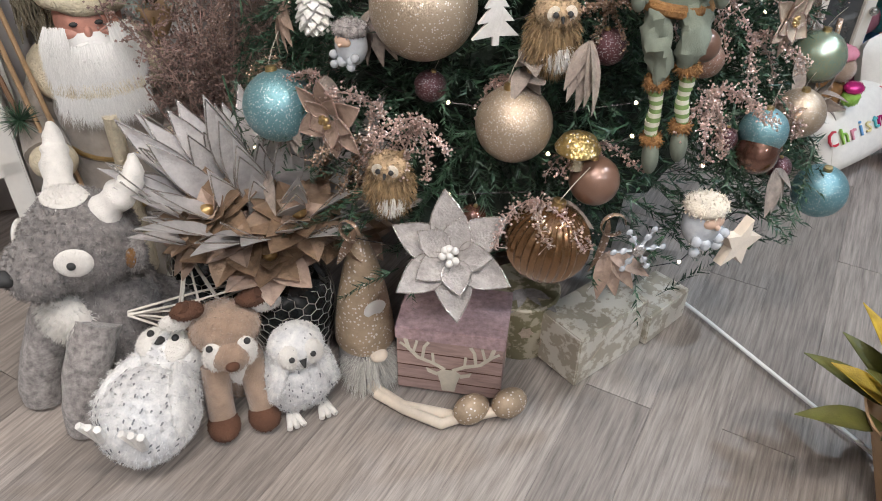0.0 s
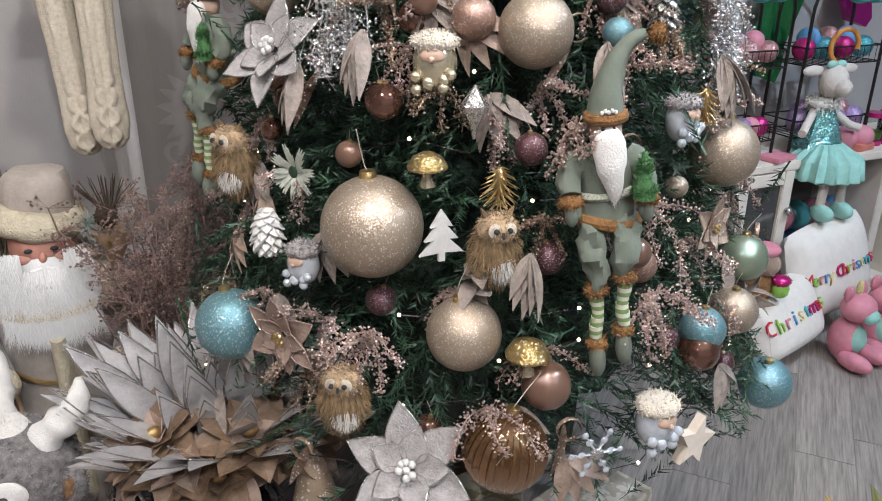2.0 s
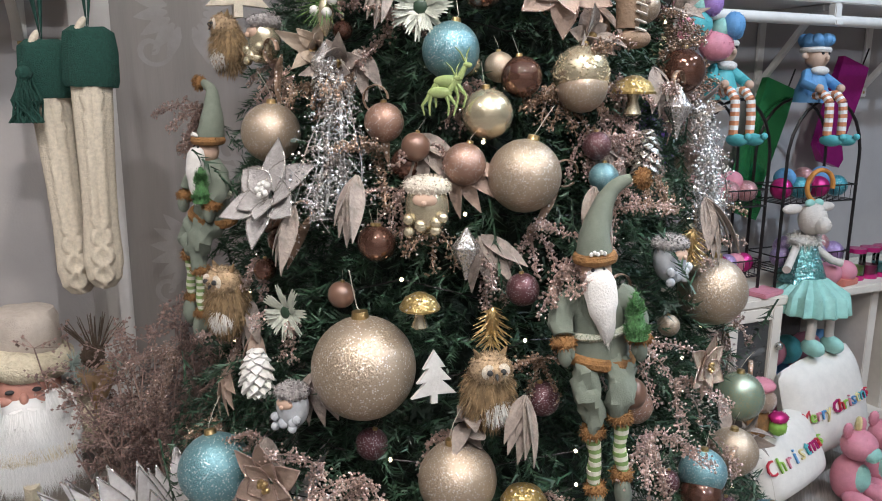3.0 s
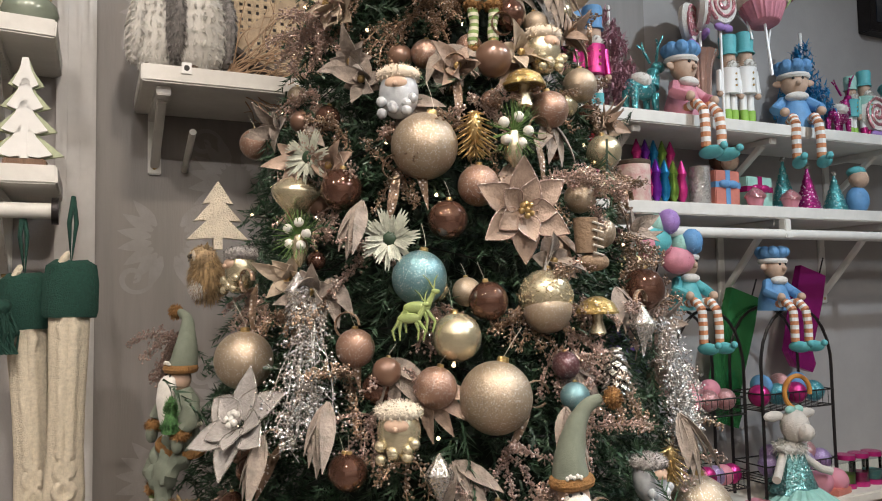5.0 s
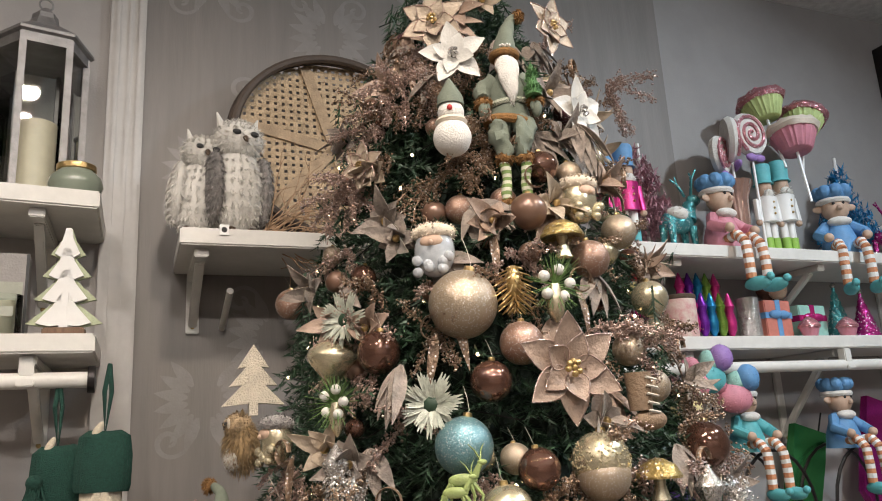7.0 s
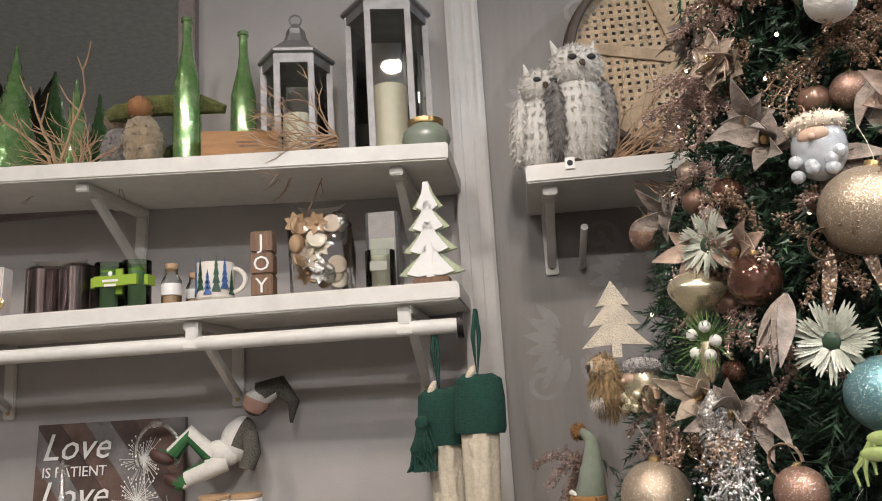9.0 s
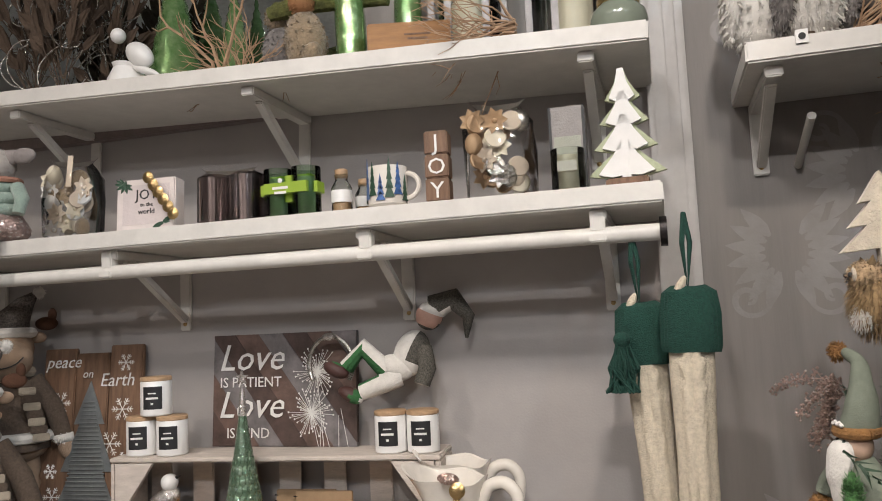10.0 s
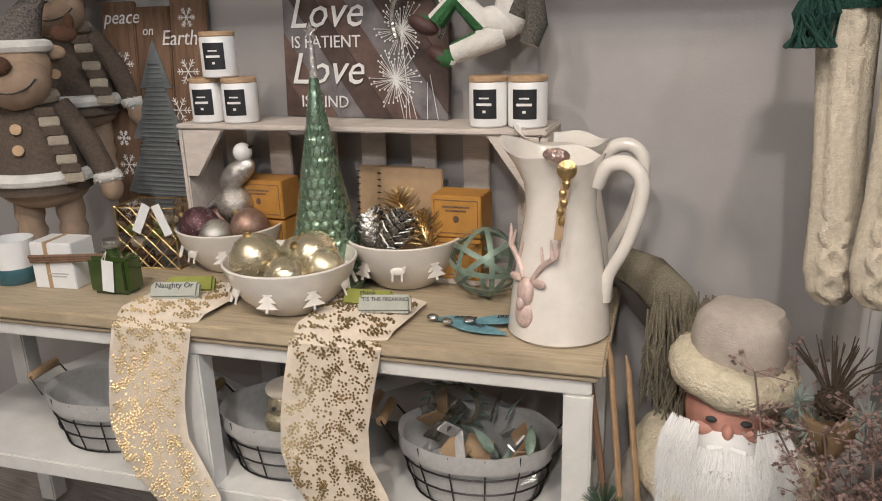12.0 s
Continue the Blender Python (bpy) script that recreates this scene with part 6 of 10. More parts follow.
for k in range(n):
    u = -R_ + 2 * R_ * (k + 0.5) / n
    h = math.sqrt(max(0.0, R_ * R_ - u * u)) * 0.985
    for ax in (0, 1):
        pts = []
        for q in range(12):
            w = -h + 2 * h * q / 11
            dy = 0.0016 * math.sin(q * 3 + k * math.pi + ax * math.pi)
            pts.append((u, dy, w) if ax else (w, -dy, u))
        tube(bm, pts, 0.001, 4, flat=6.6)
part("weave", bm, WOVEN, bk)
for a in (0.25, 1.3, 2.35):
    part("spoke", box(B(), (0, -0.006, 0), (2 * R_ * 0.97, 0.004, 0.034), Matrix.Rotation(a, 4, "Y")), mat("palm_band", (0.5, 0.36, 0.23), 0.7, vary=0.15), bk)

# knitted stockings on the rail
def knit_sock(x, y, ztop, lean, label):
    t = thing("knit_stocking", pose(x, y, ztop, 0, lean, 0), label, "christmas stocking", "knitted stockings")
    part("loop", tube(B(), [(0, 0.03, 0.14), (-0.006, 0, 0.08), (0.0, 0, -0.01), (0.008, 0, 0.08), (0, 0.035, 0.14)], 0.005, 7), GREENKNIT, t)
    cuff = B()
    lathe(cuff, [(0.03, 0.0), (0.047, -0.012), (0.053, -0.05), (0.054, -0.11), (0.05, -0.122), (0.036, -0.122)], 72, Matrix.Diagonal((1, 0.62, 1, 1)), wob=lambda a, z: 1 + 0.035 * abs(math.sin(18 * a)))
    part("cuff", wobble(cuff, 0.004, 25, x), GREENKNIT, t, "dark green ribbed cuff")
    part("inner_lip", ball(B(), (-0.012, -0.018, -0.008), (0.008, 0.006, 0.022), Matrix.Rotation(0.5, 4, "Y")), CREAMKNIT, t)
    leg = B()
    pr = [(0.04, -0.115), (0.038, -0.2), (0.035, -0.3), (0.035, -0.4), (0.038, -0.46), (0.04, -0.5), (0.034, -0.535), (0.02, -0.553), (0.004, -0.558)]
    pr2 = []
    for (r0, z0), (r1, z1) in zip(pr, pr[1:]):
        for q in range(6):
            pr2.append((r0 + (r1 - r0) * q / 6, z0 + (z1 - z0) * q / 6))

    def cable(a, z):
        d = (a + math.pi / 2 + 0.35 * math.sin(z * 75)) % (2 * math.pi)
        d2 = (a + math.pi / 2 - 0.35 * math.sin(z * 75)) % (2 * math.pi)
        c = max(math.exp(-((min(d, 6.283 - d)) / 0.22) ** 2), math.exp(-((min(d2, 6.283 - d2)) / 0.22) ** 2))
        return 1 + 0.4 * c + 0.02 * abs(math.sin(a * 16)) + 0.012 * math.sin(z * 900)
    lathe(leg, pr2, 84, Matrix.Diagonal((1, 0.55, 1, 1)), wob=cable)
    part("leg", leg, CREAMKNIT, t, "cream cable knit leg")
    return t


knit_sock(0.2, 2.455, 1.405, -3, "cream cable knit stocking with a green cuff")
knit_sock(0.292, 2.39, 1.43, 1, "long cream cable knit stocking with a green cuff")
ts = thing("yarn_tassel", pose(0.165, 2.41, 1.33), "dark green yarn tassel on a stocking", "tassel")
bm = B()
for k in range(70):
    tube(bm, [(rnd.uniform(-0.012, 0.012), rnd.uniform(-0.012, 0.012), 0), (rnd.uniform(-0.03, 0.03), rnd.uniform(-0.02, 0.02), -0.05), (rnd.uniform(-0.038, 0.03), rnd.uniform(-0.025, 0.02), -0.095)], 0.0022, 4)
part("yarn", bm, GREENKNIT, ts)["kind"] = "stuff"
part("knot", ball(B(), (0, 0, 0.004), 0.016), GREENKNIT, ts)

# elf doll hanging on the wall
ef = thing("elf_doll", pose(-0.36, 2.7, 1.31, 0, 25, 0), "elf doll in tweed and white fleece hanging on the wall", "doll")
TWEED = mat("tweed", (0.13, 0.12, 0.1), 0.95, vary=0.4, scale=300, bump=0.3)
body = B()
ball(body, (0, 0, 0), (0.045, 0.035, 0.06))
ball(body, (-0.02, -0.01, -0.045), (0.045, 0.035, 0.03))
tube(body, [(0.03, -0.02, 0.03), (0.06, -0.035, -0.01), (0.065, -0.045, -0.05)], [0.02, 0.022, 0.02], 10)
ball(body, (0.01, -0.01, 0.105), (0.034, 0.033, 0.036))
tube(body, [(0.01, 0, 0.125), (0.05, 0, 0.165), (0.1, 0.0, 0.14), (0.115, 0, 0.09)], [0.034, 0.028, 0.016, 0.004], 10)
for sx in (-1, 1):
    tube(body, [(-0.02 + sx * 0.02, -0.02, -0.06), (-0.07 + sx * 0.04, -0.04, -0.06 - 0.03 * sx), (-0.1 + sx * 0.03, -0.045, -0.11 - 0.02 * sx)], [0.024, 0.024, 0.021], 10)
    ball(body, (-0.12 + sx * 0.03, -0.055, -0.125 - 0.02 * sx), (0.035, 0.02, 0.018))
ef_me = mesh_of(body, "elf_doll_mesh", TWEED)
for mt in (WHITEF, mat("green_yarn", (0.04, 0.15, 0.05), 0.95, bump=0.6), mat("brown_leather", (0.07, 0.03, 0.025), 0.6), mat("doll_skin", (0.55, 0.33, 0.26), 0.6)):
    ef_me.materials.append(mt)
for p_ in ef_me.polygons:
    c = p_.center
    k = 0
    if c.x < -0.085 and c.z < -0.09:
        k = 3
    elif c.x < -0.035 and c.z < -0.05:
        k = 2 if c.x < -0.06 else 1
    elif c.z < -0.02 and c.x < 0.04 or (c.x < 0.0 and abs(c.z) < 0.06):
        k = 1
    elif 0.08 < c.z < 0.115 and c.y < -0.015 and c.x < 0.05:
        k = 4
    elif 0.115 <= c.z < 0.135 and c.x < 0.05 or c.z < -0.04 and c.x > 0.04:
        k = 1
    p_.material_index = k
elf_mesh_ob = new("elf_doll_body", ef_me)
elf_mesh_ob.parent = ef
hd = thing("headband", pose(-0.575, 2.69, 1.29, 0, 0, 0), "silver headband hanging beside a sign", "headband")
part("band", tube(B(), [(0.06 * math.cos(a), 0, 0.07 * math.sin(a)) for a in np.linspace(-0.6, math.pi + 0.6, 24)], 0.006, 6), SILVER, hd)
part("jewel", ball(B(), (0, -0.006, 0.07), (0.02, 0.01, 0.01)), SILVERG, hd)

# ---- the other ornaments on the tree ----
SILVERLEAF = mat("silver_velvet_leaf", (0.4, 0.37, 0.35), 0.75, 0.1, vary=0.2, scale=60, bump=0.4, bscale=260, sheen=0.2)
ROSELEAF = mat("rose_gold_fabric", (0.4, 0.29, 0.225), 0.55, 0.2, vary=0.18, scale=50, bump=0.3, bscale=150)
CREAMLEAF = mat("champagne_fabric", (0.47, 0.38, 0.29), 0.55, 0.2, vary=0.15, scale=50, bump=0.3, bscale=150)
TAUPELEAF = mat("taupe_velvet_leaf", (0.29, 0.235, 0.195), 0.7, vary=0.25, scale=60, bump=0.3, bscale=200, sheen=0.2)
IRID = mat("iridescent_glitter", (0.62, 0.66, 0.68), 0.25, 0.7, vary=0.2, glitter=1.0, gscale=500, col2=(0.62, 0.52, 0.45), island=0.3)
BRONZEG = mat("bronze_glitter_twig", (0.34, 0.23, 0.16), 0.35, 0.6, vary=0.2, glitter=0.8, gscale=500, island=0.3)
WHITELEAF = mat("white_satin_leaf", (0.62, 0.6, 0.56), 0.4, vary=0.1, bump=0.2)
RUSTFUR = mat("rust_fur_trim", (0.3, 0.15, 0.05), 0.95, vary=0.25, scale=60, bump=0.5, bscale=300)
SAGEFELT = mat("sage_felt", (0.165, 0.187, 0.145), 0.95, vary=0.1, scale=40, bump=0.25, bscale=500)
STRIPEG = mat("green_stripe", (0.2, 0.3, 0.1), 0.9, bump=0.2)
STRIPEW = mat("cream_stripe", (0.62, 0.6, 0.48), 0.9, bump=0.2)
SKIN = mat("doll_face", (0.55, 0.38, 0.28), 0.7, bump=0)
ICE = mat("iridescent_acrylic", (0.6, 0.63, 0.66), 0.08, 0.3, vary=0.15, coat=1.0, bump=0.2, bscale=40)
FURCREAM = mat("cream_plush", (0.68, 0.6, 0.48), 0.95, vary=0.12, scale=40, bump=0.5, bscale=300, sheen=0.4)
PALEGREEN = mat("frosted_pale_green", (0.5, 0.52, 0.43), 0.35, vary=0.15, scale=80, bump=0.2, coat=0.3)
OWLHEAD = mat("owl_tan_down", (0.42, 0.3, 0.18), 0.95, vary=0.3, scale=60, bump=0.4, bscale=300, island=0.35)
OWLBRISTLE = mat("owl_bristle", (0.3, 0.2, 0.1), 0.9, vary=0.3, scale=60, bump=0.2, island=0.4)


def flower(m, r, material, centre, label, pearls=True, n=6, edge=None):
    t = thing("poinsettia", m, label, "artificial flower", "fabric flowers on the tree")
    for ring, (k0, rr, up_) in enumerate(((n, 1.0, 0.1), (n - 1, 0.62, 0.3))):
        for k in range(k0):
            a = (k + 0.5 * ring) * 2 * math.pi / k0 + r * 7
            d = Vector((math.cos(a), -up_, math.sin(a)))
            bm = B()
            leaf(bm, d * r * 0.08, d * r * rr + Vector((0, -r * 0.05, 0)), r * 0.56 * (1 if ring == 0 else 0.8), (0, -1, 0), curl=0.12 * (-1) ** k, n=8)
            pt = part("petal", bm, material, t)
            if edge:
                rim = B()
                b0, b1 = d * r * 0.08, d * r * rr + Vector((0, -r * 0.05, 0))
                dd = (b1 - b0).normalized()
                sd = dd.cross(Vector((0, -1, 0))).normalized()
                up_v = sd.cross(dd)
                wd = r * 0.56 * (1 if ring == 0 else 0.8) * 0.5
                for sg in (-1, 1):
                    pts = []
                    for q in range(9):
                        f = q / 8
                        ww = wd * math.sin(math.pi * min(1, f * 0.97 + 0.03) ** 0.8)
                        pts.append(b0 + (b1 - b0) * f + sd * (sg * ww) + up_v * (ww * 0.25 - 0.12 * (-1) ** k * (b1 - b0).length * (f * f - 0.2 * f)))
                    tube(rim, pts, 0.0011, 4)
                part("petal_rim", rim, edge, pt)
    for k in range(7):
        a = k * 2.4
        part("berry", ball(B(), (r * 0.11 * math.cos(a) * (k > 0), -r * 0.24, r * 0.11 * math.sin(a) * (k > 0)), r * 0.06, u=10, v=8), centre, t)


for x, y, z, r in POIN_SILVER_AT:
    flower(surf((x, y, z), 0.05) @ Matrix.Rotation(-0.55, 4, "X"), r * 1.02, SILVERLEAF, WHITELEAF, "silver velvet poinsettia with white berries", edge=SILVERG)
for x, y, z, r in POIN_ROSE_AT:
    flower(surf((x, y, z), 0.045) @ Matrix.Rotation(0.1, 4, "X"), r, ROSELEAF, GOLD, "rose gold fabric poinsettia with glitter rim", edge=ROSE)
for x, y, z, r in POIN_CREAM_AT:
    flower(surf((x, y, z), 0.04), r, CREAMLEAF, GOLD, "champagne fabric flower on the fir tree", edge=ROSE)
for x, y, z, r in POIN_WHITE_AT:
    flower(surf((x, y, z), 0.04), r, WHITELEAF, SILVERG, "white satin flower near the tree top", n=5)


def twig(V, F, p, q, w):
    n = len(V)
    d = (q - p).normalized()
    s1 = d.orthogonal().normalized() * w
    s2 = d.cross(s1)
    for e in (p, q):
        V += [tuple(e + s1), tuple(e - s1 * 0.5 + s2 * 0.87), tuple(e - s1 * 0.5 - s2 * 0.87)]
    F += [(n, n + 1, n + 4, n + 3), (n + 1, n + 2, n + 5, n + 4), (n + 2, n, n + 3, n + 5)]


def spray(m, r, material, label, seed, droop=1.0, stems=7, beads=13, big=1.0):
    """Thin arching stems, each with side twigs that end in small glitter beads."""
    g = random.Random(seed)
    t = thing("glitter_spray", m, label, "glitter spray", "glitter sprays on the tree")
    V, F = [], []
    for k in range(stems):
        a = g.uniform(-1.2, 1.2)
        p = Vector((0, 0.02, 0))
        d = Vector((math.sin(a) * (0.9 if droop < 1.4 else 0.55), -0.35, -0.5 * droop + 0.5 * math.cos(a) * g.choice((-1, 1)) * (droop < 1.4))).normalized()
        for q in range(9):
            p2 = p + d * r / 6.5
            twig(V, F, p, p2, 0.0012)
            p = p2
            d = (d + Vector((g.uniform(-0.25, 0.25), g.uniform(-0.15, 0.1), -0.12 * droop))).normalized()
            for w in range(beads):
                o = Vector((g.gauss(0, 1), g.gauss(0, 0.7), g.gauss(0, 1))) * r * 0.085
                if w % 4 == 0:
                    twig(V, F, p, p + o, 0.0006)
                bead(V, F, p + o, g.uniform(0.0014, 0.0032) * big)
    raw("beadwork", V, F, material, t, kind="stuff")
    return t


for k, (x, y, z, r) in enumerate(SPRAY_AT):
    silver = k in (4, 5)
    spray(surf((x, y, z), 0.05), r * (1.25 if silver else 1.1), IRID if silver else ROSE, "silver iridescent beaded spray" if silver else "rose gold beaded spray on the fir tree", k + 50, 1.6 if silver else 0.8)


for k, (x, y, z, r) in enumerate(LEAFP_AT):
    t = thing("leaf_pick", surf((x, y, z), 0.05), "taupe velvet leaf pick on the fir tree", "artificial leaves", "leaf picks")
    for q in range(5):
        a = -1.65 + 0.27 * (q - 2) + 0.2 * (k % 3 - 1)
        part("leaf_blade", leaf(B(), (0, 0, 0.02), (r * 1.35 * math.cos(a) * (0.8 + 0.15 * (q % 2)), -0.03 - 0.008 * q, r * 1.3 * math.sin(a) * (0.75 + 0.12 * (q % 3))), r * 0.4, (0.5 * (q - 2), -1, 0.2), 0.22, 7), TAUPELEAF, t)


def owl_orn(m, s_):
    t = thing("owl_ornament", m, "bristle owl ornament with a cream face", "owl ornament", "owls on the tree")
    part("body", fur(ball(B(), (0, 0, -s_ * 0.2), (s_ * 0.7, s_ * 0.6, s_ * 0.95)), s_ * 0.3, 1800, 0.0007, 0.9, 0.35, 4), OWLBRISTLE, t)
    part("breast", fur(ball(B(), (0.1 * s_, -s_ * 0.35, -s_ * 0.6), (s_ * 0.4, s_ * 0.3, s_ * 0.4)), s_ * 0.15, 800, 0.0006, 0.8), WHITEF, t)
    part("head", fur(ball(B(), (0, -s_ * 0.15, s_ * 0.58), (s_ * 0.6, s_ * 0.52, s_ * 0.48)), s_ * 0.12, 1200, 0.0006, 0.4), OWLHEAD, t)
    for sx in (-1, 1):
        part("eye_ring", ball(B(), (sx * s_ * 0.22, -s_ * 0.58, s_ * 0.66), (s_ * 0.2, s_ * 0.06, s_ * 0.22), u=12, v=8), FURCREAM, t)
        part("eye", ball(B(), (sx * s_ * 0.2, -s_ * 0.66, s_ * 0.66), s_ * 0.085, u=10, v=8), INK, t)
        part("ear_tuft", tube(B(), [(sx * s_ * 0.35, -s_ * 0.1, s_ * 0.95), (sx * s_ * 0.5, -s_ * 0.1, s_ * 1.2)], [s_ * 0.12, 0.001], 7), OWLBRISTLE, t)
    part("beak", tube(B(), [(0, -s_ * 0.62, s_ * 0.58), (0, -s_ * 0.74, s_ * 0.44)], [s_ * 0.07, 0.001], 7), INK, t)


for x, y, z, r in OWL_AT:
    owl_orn(surf((x, y, z), 0.035) @ Matrix.Rotation(0.25, 4, "Z"), r)


def santa_orn(m, s_, k):
    t = thing("santa_ornament", m, "pearly glass bearded head ornament with a fur cap", "ornament", "bearded heads on the tree")
    bm = B()
    ball(bm, (0, 0, 0), (s_ * 0.75, s_ * 0.65, s_ * 0.95))
    for q in range(22):
        a = -2.6 + q * 0.095 * 1.0
        ball(bm, (s_ * 0.6 * math.cos(q * 0.9), -s_ * 0.5, -s_ * 0.3 - s_ * 0.6 * ((q * 5) % 7) / 7), s_ * 0.2, u=8, v=6)
    part("beard", bm, PEARL if k % 2 else ICE, t, "pearly curled beard")
    part("face", ball(B(), (0, -s_ * 0.5, s_ * 0.28), (s_ * 0.42, s_ * 0.2, s_ * 0.25)), SKIN, t)
    part("cap_fur", fur(ball(B(), (0, 0, s_ * 0.68), (s_ * 0.8, s_ * 0.7, s_ * 0.36)), s_ * 0.12, 500, 0.001, 0.2), (GREYF, FURCREAM, CREAMF)[k % 3], t)
    part("nose", ball(B(), (0, -s_ * 0.72, s_ * 0.2), s_ * 0.1, u=8, v=6), SKIN, t)


for k, (x, y, z, r) in enumerate(SANTA_AT):
    santa_orn(surf((x, y, z), 0.03), r * 0.95, k)
for k, (x, y, z, r) in enumerate(FLAKE_AT):
    t = thing("snowflake_ornament", surf((x, y, z), 0.04), "clear acrylic snowflake ornament" if k == 0 else "pale frosted starburst flower with a green heart", "snowflake ornament", "snowflakes on the tree")
    bm = B()
    n = 6 if k == 0 else 12
    for q in range(n * 4 if k else 0):
        a = q * 2.399
        d = Vector((math.cos(a), -0.25 - 0.5 * (q % 3) / 3, math.sin(a))).normalized()
        leaf(bm, d * r * 0.15, d * r * (1.15 - 0.12 * (q % 3)), r * 0.13, (0, -1, 0), 0.1, 4)
    for q in range(n if k == 0 else 0):
        a = q * 2 * math.pi / n
        d = Vector((math.cos(a), 0, math.sin(a)))
        tube(bm, [d * r * 0.2, d * r], [r * 0.09, r * 0.05], 6, flat=0.6)
        ball(bm, d * r, (r * 0.14, r * 0.08, r * 0.14), u=8, v=6)
        ball(bm, d * r * 0.6, (r * 0.16, r * 0.07, r * 0.16), u=8, v=6)
    part("star_arm", bm, ICE if k == 0 else PALEGREEN, t)["kind"] = "stuff"
    part("centre", ball(B(), (0, -0.003, 0), (r * 0.28, r * 0.14, r * 0.28)), SILVERG if k == 0 else NEEDLE, t)
for k, (x, y, z, r) in enumerate(PINEC_AT):
    mm = surf((x, y, z), 0.03) @ Matrix.Rotation(math.pi, 4, "X")
    pinecone(mm, r, (WHITELEAF, SILVER, SILVERG)[k], "frosted pine cone ornament hanging on the tree", "cones on the tree")


def tree_outline(r):
    return [(0, r), (-r * 0.42, r * 0.35), (-r * 0.2, r * 0.38), (-r * 0.65, -r * 0.15), (-r * 0.3, -r * 0.12), (-r * 0.85, -r * 0.68), (-r * 0.12, -r * 0.62), (-r * 0.12, -r * 0.95), (r * 0.12, -r * 0.95), (r * 0.12, -r * 0.62), (r * 0.85, -r * 0.68), (r * 0.3, -r * 0.12), (r * 0.65, -r * 0.15), (r * 0.2, r * 0.38), (r * 0.42, r * 0.35)]


for rows, mt, th_, lb in ((WTREE_AT, WHITELEAF, 0.006, "flat white wooden tree ornament"), (FTREE_AT, FURCREAM, 0.022, "padded cream felt tree ornament")):
    for x, y, z, r in rows:
        t = thing("tree_ornament", Matrix.Translation(surf((x, y, z), 0.06).to_translation()), lb, "ornament")
        part("tree_shape", plate(B(), tree_outline(r * 1.05), th_), mt, t, smooth=False)
for x, y, z, r in STAR_AT:
    t = thing("star_ornament", surf((x, y, z), 0.03) @ Matrix.Rotation(0.3, 4, "Y"), "padded beige felt star ornament", "ornament")
    part("star_shape", plate(B(), [(r * (1.1 if q % 2 == 0 else 0.5) * math.sin(q * math.pi / 5), r * (1.1 if q % 2 == 0 else 0.5) * math.cos(q * math.pi / 5)) for q in range(10)], 0.018), CREAMF, t, smooth=False)
for x, y, z, r in MUSH_AT:
    t = thing("mushroom_ornament", surf((x, y, z), 0.035), "gold glitter mushroom ornament", "ornament", "mushrooms on the tree")
    part("cap", lathe(B(), [(r * 0.3, r * 0.1), (r, 0), (r * 1.02, r * 0.1), (r * 0.75, r * 0.55), (r * 0.3, r * 0.8), (0.002, r * 0.85)], 26), mat("gold_glitter", (0.5, 0.36, 0.14), 0.3, 0.8, glitter=0.9, gscale=500), t)
    part("stem", lathe(B(), [(r * 0.3, -r * 1.0), (r * 0.42, -r * 0.9), (r * 0.24, -r * 0.3), (r * 0.3, r * 0.12)], 20), PEARL, t)
for x, y, z, r in GOLD_AT:
    pinecone(surf((x, y, z), 0.035) @ Matrix.Rotation(math.pi, 4, "X"), r, GOLD, "gold metal cone ornament on the tree", "gold cones", True)
for x, y, z, r in ICICLE_AT:
    t = thing("icicle_ornament", surf((x, y, z), 0.04), "silver glitter finial ornament", "ornament", "finials on the tree")
    part("finial", lathe(B(), [(0.002, -r * 1.3), (r * 0.2, -r * 0.7), (r * 0.55, -r * 0.1), (r * 0.6, r * 0.15), (r * 0.3, r * 0.6), (r * 0.1, r * 0.9), (0.002, r)], 22, wob=lambda a, z_: 1 + 0.06 * math.cos(8 * a)), SILVERG, t)
for x, y, z, r in DEER_AT:
    t = thing("deer_ornament", surf((x, y, z), 0.05), "translucent green leaping deer ornament", "ornament", "deer on the tree")
    bm = B()
    ball(bm, (0, 0, 0), (r * 0.5, r * 0.16, r * 0.22))
    tube(bm, [(r * 0.4, 0, r * 0.1), (r * 0.6, 0, r * 0.5)], [r * 0.13, r * 0.09], 8)
    ball(bm, (r * 0.68, 0, r * 0.55), (r * 0.17, r * 0.1, r * 0.1))
    for sx, dx in ((0.35, 0.5), (0.25, 0.2), (-0.4, -0.5), (-0.35, -0.1)):
        tube(bm, [(sx * r, 0, -r * 0.1), ((sx + dx * 0.6) * r, 0, -r * 0.5), ((sx + dx * 0.4) * r, 0, -r * 0.9)], [r * 0.1, r * 0.06, r * 0.04], 6)
    for sx in (-1, 1):
        tube(bm, [(r * 0.62, 0, r * 0.62), (r * (0.55 + 0.1 * sx), sx * r * 0.1, r * 0.95), (r * (0.5 + 0.25 * sx), sx * r * 0.15, r * 1.15)], [r * 0.04, r * 0.03, r * 0.015], 5)
    part("deer_shape", bm, mat("lime_acrylic", (0.34, 0.42, 0.16), 0.12, 0.1, coat=1.0), t)
